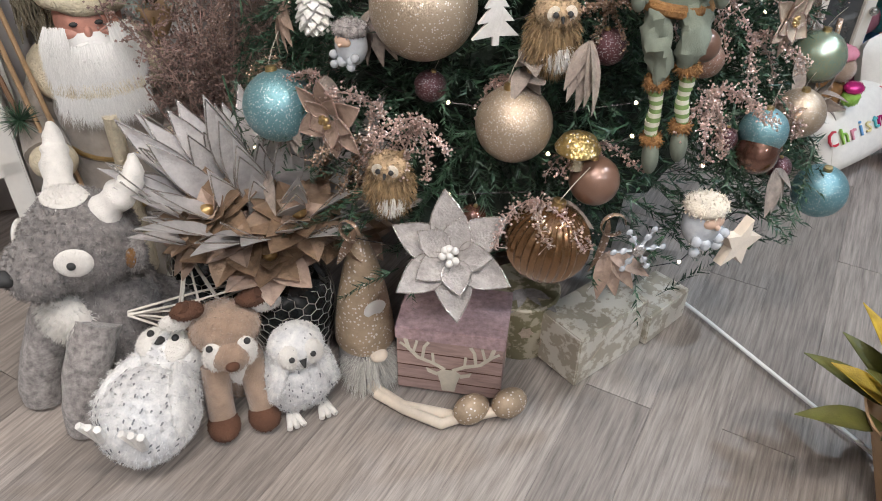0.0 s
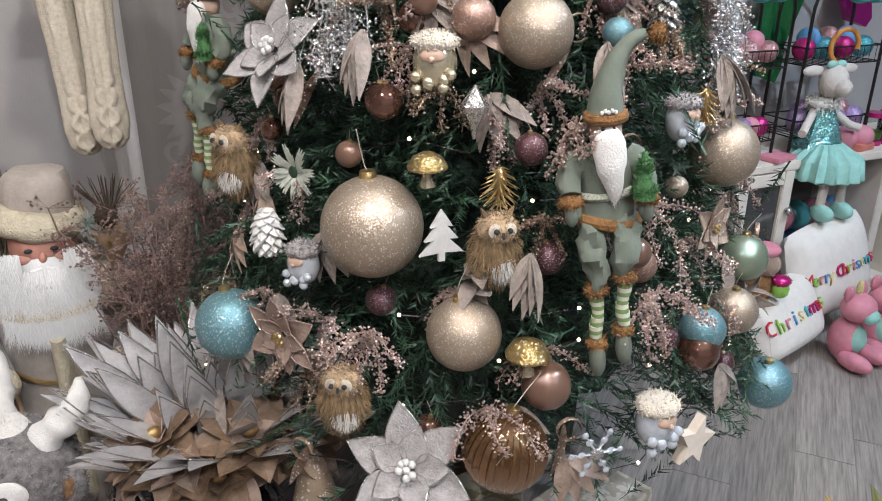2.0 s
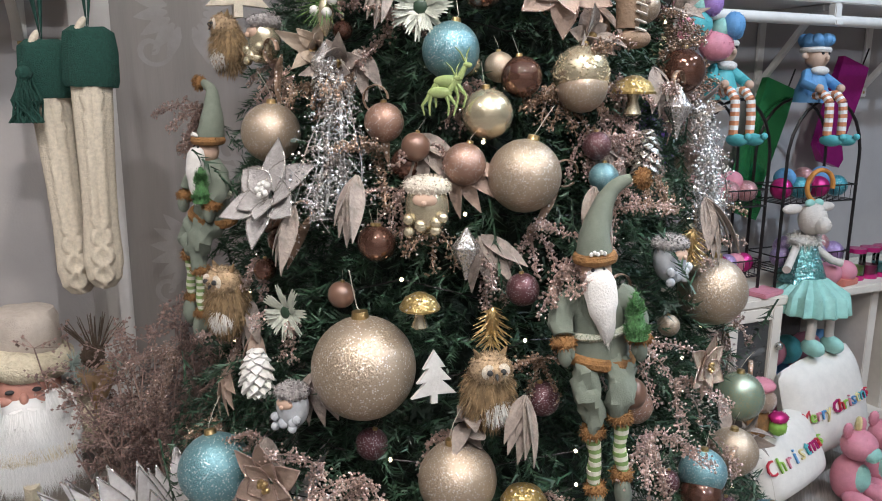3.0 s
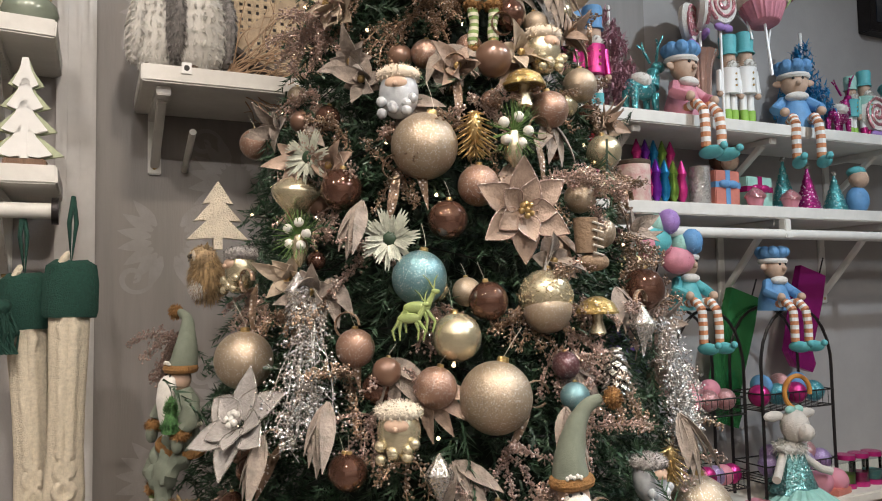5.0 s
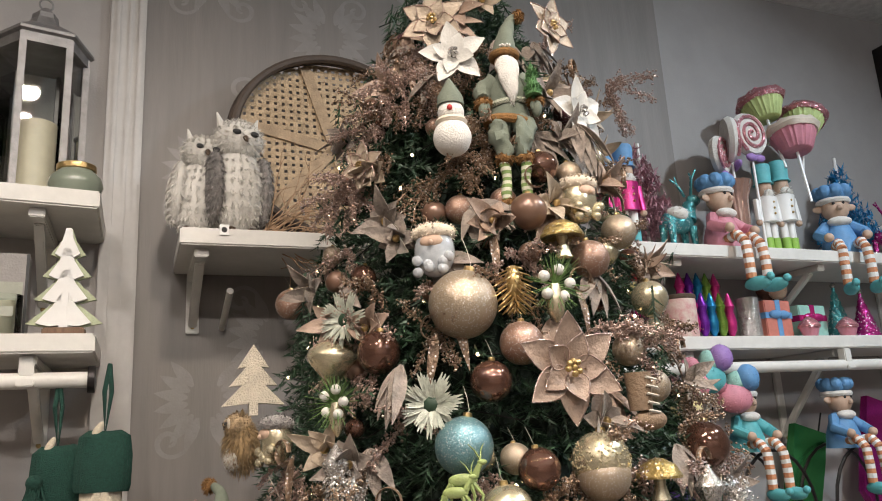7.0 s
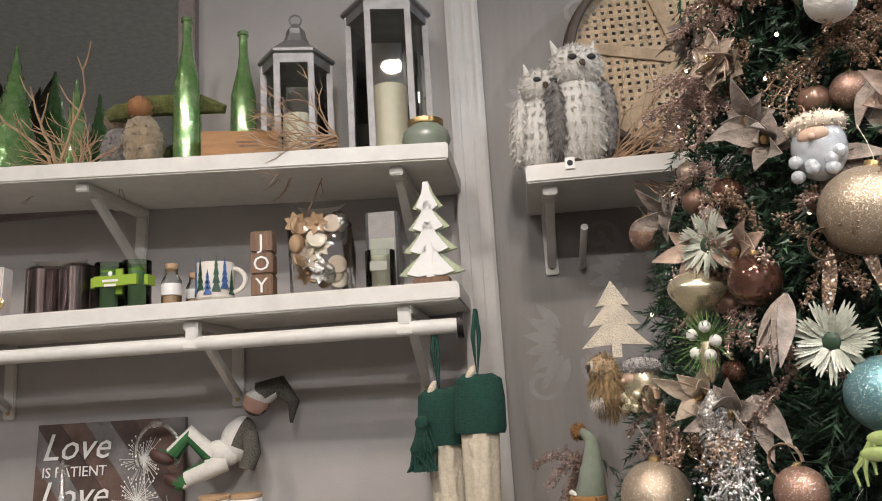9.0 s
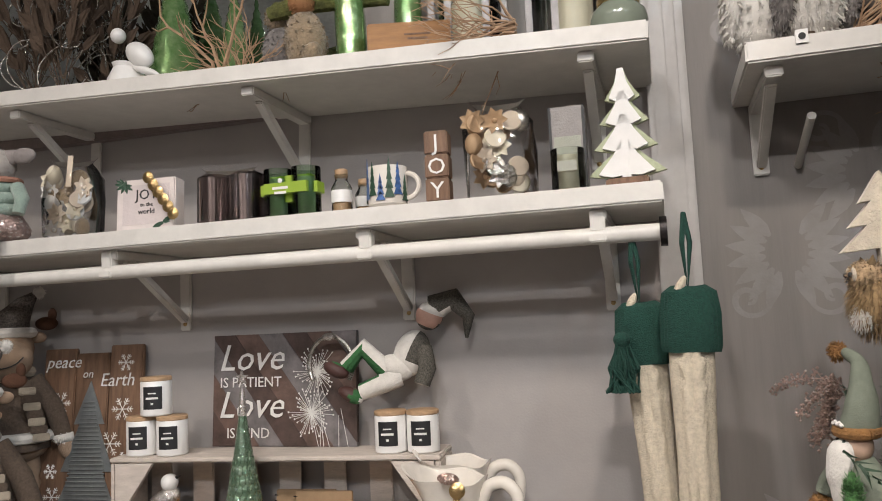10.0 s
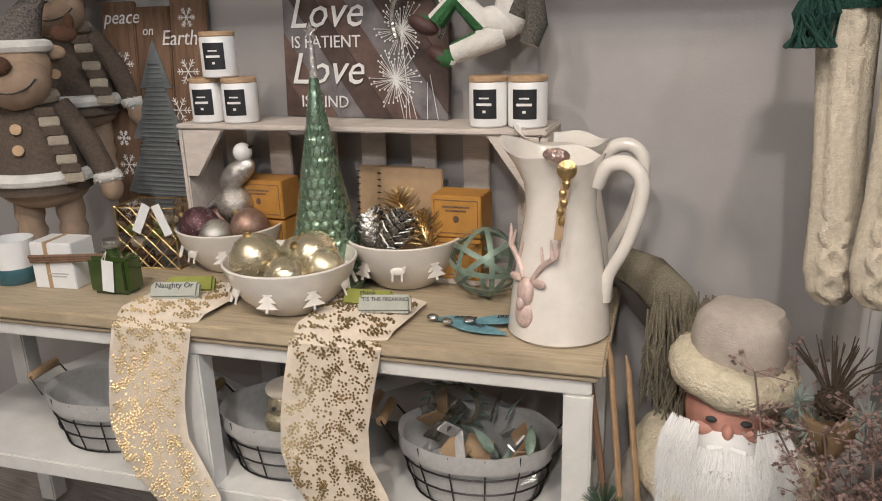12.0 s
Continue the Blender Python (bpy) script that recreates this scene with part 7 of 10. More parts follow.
for x, y, z, r in POSY_AT:
    t = thing("posy_pick", surf((x, y, z), 0.04), "white berry and gold cone pick with needles", "artificial pick", "berry picks")
    for q in range(5):
        part("berry", ball(B(), (r * 0.5 * math.cos(q * 1.3), -r * 0.2, r * 0.5 * math.sin(q * 1.3)), r * 0.2, u=12, v=8), WHITELEAF, t)
    bm = B()
    for q in range(60):
        a, b_ = rnd.uniform(0, 6.28), rnd.uniform(-0.8, 0.3)
        tube(bm, [(0, 0, 0), (r * math.cos(a), r * b_, r * math.sin(a))], [0.0012, 0.0004], 4)
    part("sprig", bm, mat("bright_needles", (0.12, 0.22, 0.06), 0.6), t)["kind"] = "stuff"
    part("gold_cone", lathe(B(), [(0.002, -r * 1.3), (r * 0.25, -r * 1.0), (r * 0.32, -r * 0.5), (r * 0.2, 0)], 16, wob=lambda a, z_: 1 + 0.12 * math.sin(z_ * 500)), PEARL, t)
for x, y, z, r in BOOT_AT:
    t = thing("boot_ornament", surf((x, y, z), 0.05), "brown laced boot ornament", "ornament")
    part("shoe", ball(tube(B(), [(0, 0, r), (0, 0, -r * 0.4)], [r * 0.5, r * 0.42], 14), (r * 0.3, -r * 0.1, -r * 0.75), (r * 0.75, r * 0.42, r * 0.38)), mat("tan_leather", (0.24, 0.16, 0.1), 0.7, bump=0.3), t)
    for q in range(5):
        part("lace", tube(B(), [(-r * 0.1, -r * 0.52, r * (0.8 - 0.3 * q)), (r * 0.5, -r * 0.45, r * (0.7 - 0.3 * q))], 0.002, 5), THREAD, t)


def elf(m, s_, label, lean=0.0, stride=0.0):
    """A long-legged felt gnome doll sitting on the branches: one mesh, many cloths."""
    cloth = [SAGEFELT, RUSTFUR, WHITEF, STRIPEG, STRIPEW, SKIN, BELT, NEEDLEB, INK]
    bm = B()
    tag = []

    def done(k):
        while len(tag) < len(bm.faces):
            tag.append(k)

    def soft(sub, length, count, k, width=0.0009, droop=0.3):
        join(bm, fur(sub, length * s_, count, width, droop, 0.5, k + count))
        done(k)
    # smock, belt and fur hem
    lathe(bm, [(0.092, -0.012), (0.094, 0.02), (0.083, 0.06), (0.08, 0.09), (0.082, 0.13), (0.072, 0.17), (0.04, 0.205), (0.02, 0.215)], 30, Matrix.Diagonal((s_, s_ * 0.78, s_, 1)), wob=lambda a, z: 1 + 0.035 * math.sin(4 * a + z * 20) + 0.02 * math.sin(9 * a)); done(0)
    tube(bm, [(0.083 * s_ * math.cos(a), 0.066 * s_ * math.sin(a), (0.075 + 0.006 * math.cos(a)) * s_) for a in np.linspace(0, 6.283, 29)], 0.011 * s_, 6, flat=1); done(6)
    hem = B()
    tube(hem, [(0.097 * s_ * math.cos(a), 0.078 * s_ * math.sin(a), (0.0 - 0.014 * math.cos(a)) * s_) for a in np.linspace(0, 6.283, 29)], 0.017 * s_, 8)
    soft(hem, 0.016, 900, 1)
    # head, beard and hat
    ball(bm, (0, -0.012 * s_, 0.236 * s_), (0.048 * s_, 0.046 * s_, 0.046 * s_)); done(5)
    for sx in (-1, 1):
        ball(bm, (sx * 0.016 * s_, -0.056 * s_, 0.25 * s_), 0.0055 * s_, u=8, v=6)
    done(8)
    beard = B()
    tube(beard, *smooth_path([(0, -0.04 * s_, 0.245 * s_), (0, -0.06 * s_, 0.215 * s_), (0.005 * s_, -0.075 * s_, 0.16 * s_), (0.012 * s_, -0.078 * s_, 0.1 * s_), (0.016 * s_, -0.072 * s_, 0.06 * s_)], [0.03 * s_, 0.05 * s_, 0.044 * s_, 0.025 * s_, 0.006 * s_], 4), 14, flat=0.6)
    wobble(beard, 0.006 * s_, 60)
    soft(beard, 0.02, 1500, 2, 0.0007, 0.9)
    ball(bm, (0, -0.062 * s_, 0.234 * s_), 0.011 * s_, u=10, v=8); done(5)
    brim = B()
    tube(brim, [(0.054 * s_ * math.cos(a), (-0.006 + 0.052 * math.sin(a)) * s_, 0.272 * s_) for a in np.linspace(0, 6.283, 25)], 0.015 * s_, 8)
    soft(brim, 0.014, 700, 1)
    hat_path, hat_r = smooth_path([(0, 0, 0.268 * s_), (0.004, 0.004, 0.33 * s_), (0.01 + lean * 0.02, 0.012, 0.39 * s_), (0.018 + lean * 0.05, 0.018, 0.44 * s_), (0.025 + lean * 0.1, 0.018, 0.462 * s_)], [0.057 * s_, 0.047 * s_, 0.033 * s_, 0.02 * s_, 0.013 * s_], 5)
    hatb = B()
    tube(hatb, hat_path, hat_r, 18)
    join(bm, wobble(hatb, 0.004 * s_, 50)); done(0)
    soft(ball(B(), (0.028 + lean * 0.135, 0.018, 0.458 * s_), 0.023 * s_, u=12, v=8), 0.012, 400, 1)
    for q in range(5):
        ball(bm, ((-0.02 + 0.01 * q) * s_, -0.062 * s_, (0.292 + 0.004 * (q % 2)) * s_), 0.006 * s_, u=8, v=6)
    done(2)
    # arms
    for sx in (-1, 1):
        arm = B()
        tube(arm, *smooth_path([(sx * 0.06 * s_, 0, 0.175 * s_), (sx * 0.108 * s_, -0.015 * s_, 0.13 * s_), (sx * 0.112 * s_, -0.05 * s_, 0.08 * s_)], [0.034 * s_, 0.036 * s_, 0.032 * s_], 5), 12)
        join(bm, wobble(arm, 0.014 * s_, 55)); done(0)
        soft(ball(B(), (sx * 0.113 * s_, -0.058 * s_, 0.066 * s_), (0.036 * s_, 0.034 * s_, 0.02 * s_)), 0.012, 350, 1)
        ball(bm, (sx * 0.113 * s_, -0.07 * s_, 0.036 * s_), (0.022 * s_, 0.024 * s_, 0.034 * s_))
        ball(bm, (sx * 0.094 * s_, -0.078 * s_, 0.042 * s_), (0.01 * s_, 0.011 * s_, 0.018 * s_)); done(0)
    # baggy trousers, striped stockings, boots
    for sx in (-1, 1):
        x0, dz = sx * 0.04 * s_, stride * sx * 0.03 * s_
        leg = B()
        tube(leg, *smooth_path([(x0, -0.01 * s_, -0.005 * s_), (x0 * 1.25, -0.055 * s_, -0.03 * s_), (x0 * 1.15, -0.085 * s_, -0.085 * s_), (x0 * 1.05, -0.085 * s_, -0.15 * s_ + dz)], [0.044 * s_, 0.046 * s_, 0.04 * s_, 0.03 * s_], 6), 20)
        join(bm, wobble(wobble(leg, 0.024 * s_, 40, sx + 3), 0.012 * s_, 95, 5)); done(0)
        lx = x0 * 1.05
        soft(ball(B(), (lx, -0.085 * s_, -0.158 * s_ + dz), (0.036 * s_, 0.035 * s_, 0.019 * s_)), 0.013, 350, 1)
        for q in range(12):
            za, zb = -0.165 - 0.0125 * q, -0.165 - 0.0125 * (q + 1)
            wx = 0.004 * s_ * math.sin(q * 0.6 + sx)
            tube(bm, [(lx + wx, -0.085 * s_, za * s_ + dz), (lx + wx, -0.085 * s_, zb * s_ + dz)], (0.021 + 0.002 * math.sin(q)) * s_, 12); done(3 if q % 2 else 4)
        soft(ball(B(), (lx, -0.085 * s_, -0.322 * s_ + dz), (0.032 * s_, 0.032 * s_, 0.018 * s_)), 0.013, 300, 1)
        ball(bm, (lx, -0.095 * s_, -0.372 * s_ + dz), (0.027 * s_, 0.034 * s_, 0.052 * s_)); done(0)
    # small bottle-brush tree in one mitten
    lathe(bm, [(0.005, 0), (0.03 * s_, 0.01), (0.024 * s_, 0.035 * s_), (0.014 * s_, 0.075 * s_), (0.002, 0.115 * s_)], 14, Matrix.Translation((0.1 * s_, -0.09 * s_, 0.075 * s_))); done(7)
    bristle = lathe(B(), [(0.034 * s_, 0), (0.026 * s_, 0.04 * s_), (0.004, 0.12 * s_)], 14, Matrix.Translation((0.1 * s_, -0.09 * s_, 0.075 * s_)))
    soft(bristle, 0.016, 700, 7, 0.0008, -0.3)
    me = mesh_of(bm, "gnome_doll", cloth)
    me.polygons.foreach_set("material_index", tag[: len(me.polygons)])
    ob = new("gnome_doll", me)
    ob.matrix_world = m @ Matrix.Diagonal((0.84, 0.9, 1, 1))
    return tagged(ob, label, "doll", "felt gnomes on the tree")


BELT = mat("checked_belt", (0.5, 0.49, 0.4), 0.85, scale=420, bump=0.2, col2=(0.16, 0.2, 0.14), crisp=True)
NEEDLEB = mat("bottle_brush_green", (0.1, 0.26, 0.08), 0.7, vary=0.3, scale=200, bump=0.6, bscale=500)
elf(surf((0.962, 1.53, 0.925), 0.035) @ Matrix.Rotation(-0.1, 4, "Y") @ Matrix.Rotation(-0.35, 4, "Z"), 0.56, "sage felt gnome doll with a white beard and striped legs", 0.45, 0.6)
elf(surf((0.504, 2.06, 1.075), 0.02) @ Matrix.Rotation(0.08, 4, "Y") @ Matrix.Rotation(0.35, 4, "Z"), 0.52, "sage felt gnome doll with a drooping hat", -0.75, -0.7)
elf(surf((0.967, 1.79, 1.922), 0.02) @ Matrix.Rotation(-0.25, 4, "Z"), 0.5, "sage felt gnome doll sitting near the tree top", 0.1)
sn = thing("snowman_ornament", surf((0.862, 1.79, 1.872), 0.06), "white felt snowman ornament with a knit hat", "ornament")
part("body", ball(ball(B(), (0, 0, 0), 0.033), (0, 0, 0.046), 0.023), WHITEF, sn)
part("hat", lathe(B(), [(0.024, 0.058), (0.022, 0.075), (0.008, 0.1), (0.002, 0.11)], 16), SAGEFELT, sn)
part("scarf", tube(B(), [(0.022 * math.cos(a), 0.022 * math.sin(a), 0.028) for a in np.linspace(0, 6.28, 16)], 0.006, 6), CREAMF, sn)
part("nose", ball(B(), (0, -0.024, 0.046), 0.005, u=8, v=6), mat("red_felt", (0.5, 0.05, 0.05), 0.8), sn)

SMALL = [bauble_mesh(n_, m_) for n_, m_ in (("small_bronze_sphere", BRONZE), ("small_champagne_sphere", CHAMP), ("small_plum_sphere", PLUMG), ("small_copper_sphere", COPPERG), ("small_pearl_sphere", PEARL), ("small_brown_sphere", BROWN))]
g77 = random.Random(31)
for k in range(265):
    z = g77.uniform(0.5, 2.25) if k % 4 else g77.uniform(1.3, 2.25)
    a = g77.uniform(-2.95, -0.35)
    R7 = tree_r(z) * 1.0
    p = (TC.x + R7 * math.cos(a), TC.y + R7 * math.sin(a), z)
    if k % 5 < 2:
        spray(surf(p, 0.01), g77.uniform(0.05, 0.075), ROSE if k % 2 else BRONZEG, "rose gold beaded spray tucked in the fir tree" if k % 2 else "bronze glitter twig tucked in the fir tree", 200 + k, g77.uniform(0.3, 1.1), 5, 9)
    elif k % 5 == 2:
        t = thing("leaf_pick", surf(p, 0.0), "taupe velvet leaf pick tucked in the fir tree", "artificial leaves", "leaf picks")
        for q in range(4):
            b_ = -1.7 + 0.5 * (q - 1.5) + 0.3 * (k % 4)
            part("leaf_blade", leaf(B(), (0, 0, 0.01), (0.075 * math.cos(b_), -0.03, 0.07 * math.sin(b_)), 0.026, (0.5 * (q - 1.5), -1, 0.2), 0.2, 6), (TAUPELEAF, TAUPELEAF, ROSELEAF)[(k // 5) % 3], t)
    elif k % 5 == 3:
        hang(SMALL[(k // 5) % 6], *p, g77.uniform(0.016, 0.03), "small bauble deep in the fir tree", -0.015)
    elif k % 10 == 4:
        t = thing("leaf_pick", surf(p, 0.015) @ Matrix.Rotation(g77.uniform(-0.8, 0.8), 4, "Y"), "champagne fabric leaf cluster tucked in the fir tree", "artificial leaves", "leaf picks")
        for q in range(9):
            b_ = q * 0.7 + g77.uniform(-0.3, 0.3)
            part("leaf_blade", leaf(B(), (0.006 * math.cos(b_), 0, 0.006 * math.sin(b_)), (0.04 * math.cos(b_) * g77.uniform(0.5, 1.1), -0.015 - 0.02 * (q % 3), 0.04 * math.sin(b_) * g77.uniform(0.5, 1.1)), 0.026, (0.4 * math.cos(b_), -1, 0.4 * math.sin(b_)), 0.35, 6), (ROSELEAF, TAUPELEAF, CREAMLEAF, TAUPELEAF)[(k // 10) % 4], t)
        part("heart", ball(B(), (0, -0.012, 0), 0.007, u=8, v=6), GOLD, t)
    else:
        t = thing("ribbon_curl", surf(p, 0.01), "gold wired ribbon curl tucked in the fir tree", "ribbon", "ribbon curls")
        part("ribbon_tail", leaf(B(), (0, 0, 0.02), (g77.uniform(-0.05, 0.05), -0.03, -0.07), 0.016, (0.3, -1, 0), 0.3, 7), BRONZEG, t)
        part("ribbon_loop", tube(B(), [(0.02 * math.cos(q), -0.02, 0.025 + 0.02 * math.sin(q)) for q in np.linspace(0, 5.5, 14)], 0.0045, 6, flat=0.3), BRONZEG, t)
for (x, y, z), L in (((0.66, 1.765, 1.33), 0.15), ((1.245, 1.665, 1.29), 0.14)):
    spray(surf((x, y, z), 0.03), L, IRID, "long silver iridescent cedar spray on the fir tree", int(x * 1000), 1.9, 9, 13, 1.0)

# warm fairy lights and their wire
BULB = mat("warm_bulb", (1, 0.8, 0.5), 0.4, bump=0, emit=5)
fl = thing("fairy_lights", I4, "string of tiny warm fairy lights round the tree", "string lights")
g7 = random.Random(77)
wire = B()
prev = None
bulb_me = mesh_of(ball(B(), (0, 0, 0), 0.0032, u=8, v=6), "bulb", BULB)
for k in range(170):
    z = 0.4 + 1.75 * k / 170
    a = k * 0.62 + g7.uniform(-0.2, 0.2)
    if math.sin(a) > 0.6:
        prev = None
        continue
    R7 = tree_r(z) * g7.uniform(0.9, 1.0)
    p = Vector((TC.x + R7 * math.cos(a), TC.y + R7 * math.sin(a), z + g7.uniform(-0.04, 0.04)))
    b_ = new("bulb", bulb_me)
    b_.parent = fl
    b_.location = p
    if prev is not None:
        tube(wire, [prev, (prev + p) / 2 - Vector((0, 0, 0.02)), p], 0.0012, 4)
    prev = p
part("wire", wire, DARKMETAL, fl)

# ---- soft toys and gifts on the floor ----
def pl(parent, name, bm, material, length, count, label="", droop=0.4, jit=0.5, width=0.0011):
    return part(name, fur(bm, length * 0.75, int(count * 1.7), width * 0.6, droop, jit, len(name) + count % 7), material, parent, label)


OWLW = mat("snowy_plush", (0.72, 0.71, 0.68), 0.95, vary=0.0, scale=45, bump=0.4, bscale=300, sheen=0.3, col2=(0.45, 0.45, 0.46), island=0.12)
OWLSPOT = mat("snowy_speckled_plush", (0.68, 0.67, 0.65), 0.95, scale=60, bump=0.4, bscale=300, sheen=0.3, col2=(0.42, 0.42, 0.43), island=0.15)
FAWN = mat("fawn_plush", (0.34, 0.235, 0.165), 0.95, vary=0.15, scale=40, bump=0.5, bscale=300, sheen=0.4)
DKBROWN = mat("dark_brown_plush", (0.11, 0.05, 0.028), 0.95, vary=0.15, bump=0.4)

# big grey plush goat
gp = thing("plush_goat", pose(0.03, 1.985, 0, 0, 0, -50), "large sitting grey plush goat with white horns", "soft toy")
pl(gp, "body", wobble(ball(ball(B(), (0, 0.02, 0.17), (0.108, 0.115, 0.165), u=26, v=18), (0, 0.08, 0.1), (0.13, 0.12, 0.1)), 0.012, 14), GREYF, 0.013, 6500)
pl(gp, "chest", ball(B(), (0.0, -0.078, 0.232), (0.07, 0.04, 0.06)), WHITEF, 0.02, 1600, "white chest fur")
pl(gp, "head", wobble(ball(ball(B(), (0.01, 0.0, 0.38), (0.108, 0.112, 0.1), u=26, v=18), (0.0, -0.085, 0.36), (0.07, 0.075, 0.064)), 0.006, 16), GREYF, 0.011, 6500)
part("nose", wobble(ball(B(), (-0.004, -0.158, 0.378), (0.022, 0.016, 0.017)), 0.003, 60), INK, gp)
for sx in (-1, 1):
    em = Matrix.Translation((sx * 0.082 + 0.008, -0.07, 0.398)) @ Matrix.Rotation(sx * 0.85, 4, "Z")
    part("eye_patch", ball(B(), (0, 0, 0), (0.035, 0.009, 0.032), em), WHITEF, gp, "white felt eye patch")
    part("eye", ball(B(), (-sx * 0.004, -0.008, 0.0), 0.0085, em, u=10, v=8), INK, gp)
    horn = B()
    hp, hr = smooth_path([(sx * 0.062, 0.03, 0.445), (sx * 0.1, 0.06, 0.49), (sx * 0.118, 0.08, 0.525), (sx * 0.118, 0.085, 0.565)], [0.031, 0.029, 0.022, 0.005], 6)
    tube(horn, hp, [r_ * (1 + 0.09 * math.sin(i * 1.5)) for i, r_ in enumerate(hr)], 16)
    part("horn", wobble(horn, 0.004, 50), WHITEF, gp, "padded white horn")
    pl(gp, "ear", ball(B(), (0, 0, 0), (0.024, 0.016, 0.055), Matrix.Translation((sx * 0.125, 0.035, 0.365)) @ Matrix.Rotation(sx * 0.5, 4, "Y")), GREYF, 0.01, 600)
    part("ear_lining", ball(B(), (0, -0.012, 0), (0.014, 0.008, 0.034), Matrix.Translation((sx * 0.125, 0.035, 0.365)) @ Matrix.Rotation(sx * 0.5, 4, "Y")), RUSTFUR, gp, "rust brown ear lining")
    pl(gp, "front_leg", wobble(tube(B(), *smooth_path([(sx * 0.06, -0.05, 0.225), (sx * 0.068, -0.105, 0.14), (sx * 0.072, -0.14, 0.06), (sx * 0.072, -0.15, 0.008)], [0.05, 0.046, 0.044, 0.042], 4), 16), 0.005, 25), GREYF, 0.012, 2600)
    pl(gp, "hind_leg", ball(ball(B(), (sx * 0.13, 0.06, 0.09), (0.055, 0.1, 0.085)), (sx * 0.14, -0.03, 0.036), (0.043, 0.07, 0.036)), GREYF, 0.012, 2200)
part("hair_tuft", fur(ball(B(), (0.0, 0.0, 0.476), (0.05, 0.04, 0.008)), 0.008, 700, 0.0006), WHITEF, gp, "white forelock")


def snowy_owl(m, s_, label, facing_up=False):
    t = thing("plush_snowy_owl", m, label, "soft toy", "snowy owls")
    pl(t, "body", wobble(ball(B(), (0, 0, 0.08 * s_), (0.08 * s_, 0.072 * s_, 0.085 * s_), u=24, v=16), 0.006, 20), OWLSPOT, 0.007 * s_, 3200)
    pl(t, "head", ball(B(), (0, -0.02 * s_, 0.175 * s_), (0.058 * s_, 0.052 * s_, 0.05 * s_), u=20, v=14), OWLW, 0.006 * s_, 1800)
    for sx in (-1, 1):
        pl(t, "wing", ball(B(), (sx * 0.085 * s_, -0.01 * s_, 0.095 * s_), (0.022 * s_, 0.055 * s_, 0.075 * s_), Matrix.Rotation(-sx * 0.35, 4, "Y")), OWLW, 0.012 * s_, 1100)
        part("eye", ball(B(), (sx * 0.022 * s_, -0.0725 * s_, 0.184 * s_), 0.0062 * s_, u=10, v=8), INK, t)
        pl(t, "face_disc", ball(B(), (sx * 0.021 * s_, -0.056 * s_, 0.178 * s_), (0.026 * s_, 0.016 * s_, 0.03 * s_)), WHITEF, 0.005 * s_, 350)
        for q in range(3):
            part("toe", tube(B(), [(sx * 0.035 * s_, -0.03 * s_, 0.014 * s_), (sx * 0.035 * s_ + (q - 1) * 0.016 * s_, -0.078 * s_, 0.006 * s_)], [0.01 * s_, 0.006 * s_], 7), WHITEF, t)
    part("beak", tube(B(), [(0, -0.07 * s_, 0.176 * s_), (0, -0.082 * s_, 0.162 * s_)], [0.008 * s_, 0.002], 8), INK, t)
    sp = speckles(B(), (0, 0, 0.08 * s_), (0.082 * s_, 0.074 * s_, 0.087 * s_), 110, 3, 0.003 * s_)
    speckles(sp, (0, -0.016 * s_, 0.178 * s_), (0.058 * s_, 0.052 * s_, 0.052 * s_), 26, 5, 0.0026 * s_, front=False)
    part("speckle", sp, mat("slate_fleck", (0.2, 0.2, 0.21), 0.95, bump=0), t)["kind"] = "stuff"
    return t


snowy_owl(pose(0.405, 1.775, 0.0, -4, 0, 8), 1.0, "speckled white plush owl standing on the floor")
snowy_owl(pose(0.055, 1.65, 0.088, -78, 0, -30), 1.22, "speckled white plush owl lying on its back")

fw = thing("plush_fawn", pose(0.275, 1.82, 0, 0, 0, 2), "brown plush fawn with a white muzzle", "soft toy")
pl(fw, "body", wobble(ball(B(), (0, 0.02, 0.1), (0.06, 0.055, 0.1), u=22, v=16), 0.006, 20), FAWN, 0.008, 2200)
pl(fw, "head", ball(ball(B(), (0, -0.02, 0.235), (0.07, 0.058, 0.055), u=22, v=16), (0.0, -0.07, 0.205), (0.042, 0.035, 0.036)), FAWN, 0.007, 2300)
pl(fw, "muzzle", ball(ball(B(), (-0.028, -0.07, 0.208), (0.024, 0.02, 0.036)), (0.028, -0.07, 0.208), (0.024, 0.02, 0.036)), WHITEF, 0.007, 1000, "white muzzle")
pl(fw, "bib", ball(B(), (0.015, -0.042, 0.14), (0.03, 0.02, 0.05)), WHITEF, 0.008, 500, "white bib")
part("nose", ball(B(), (0, -0.108, 0.206), (0.014, 0.009, 0.01)), DKBROWN, fw)
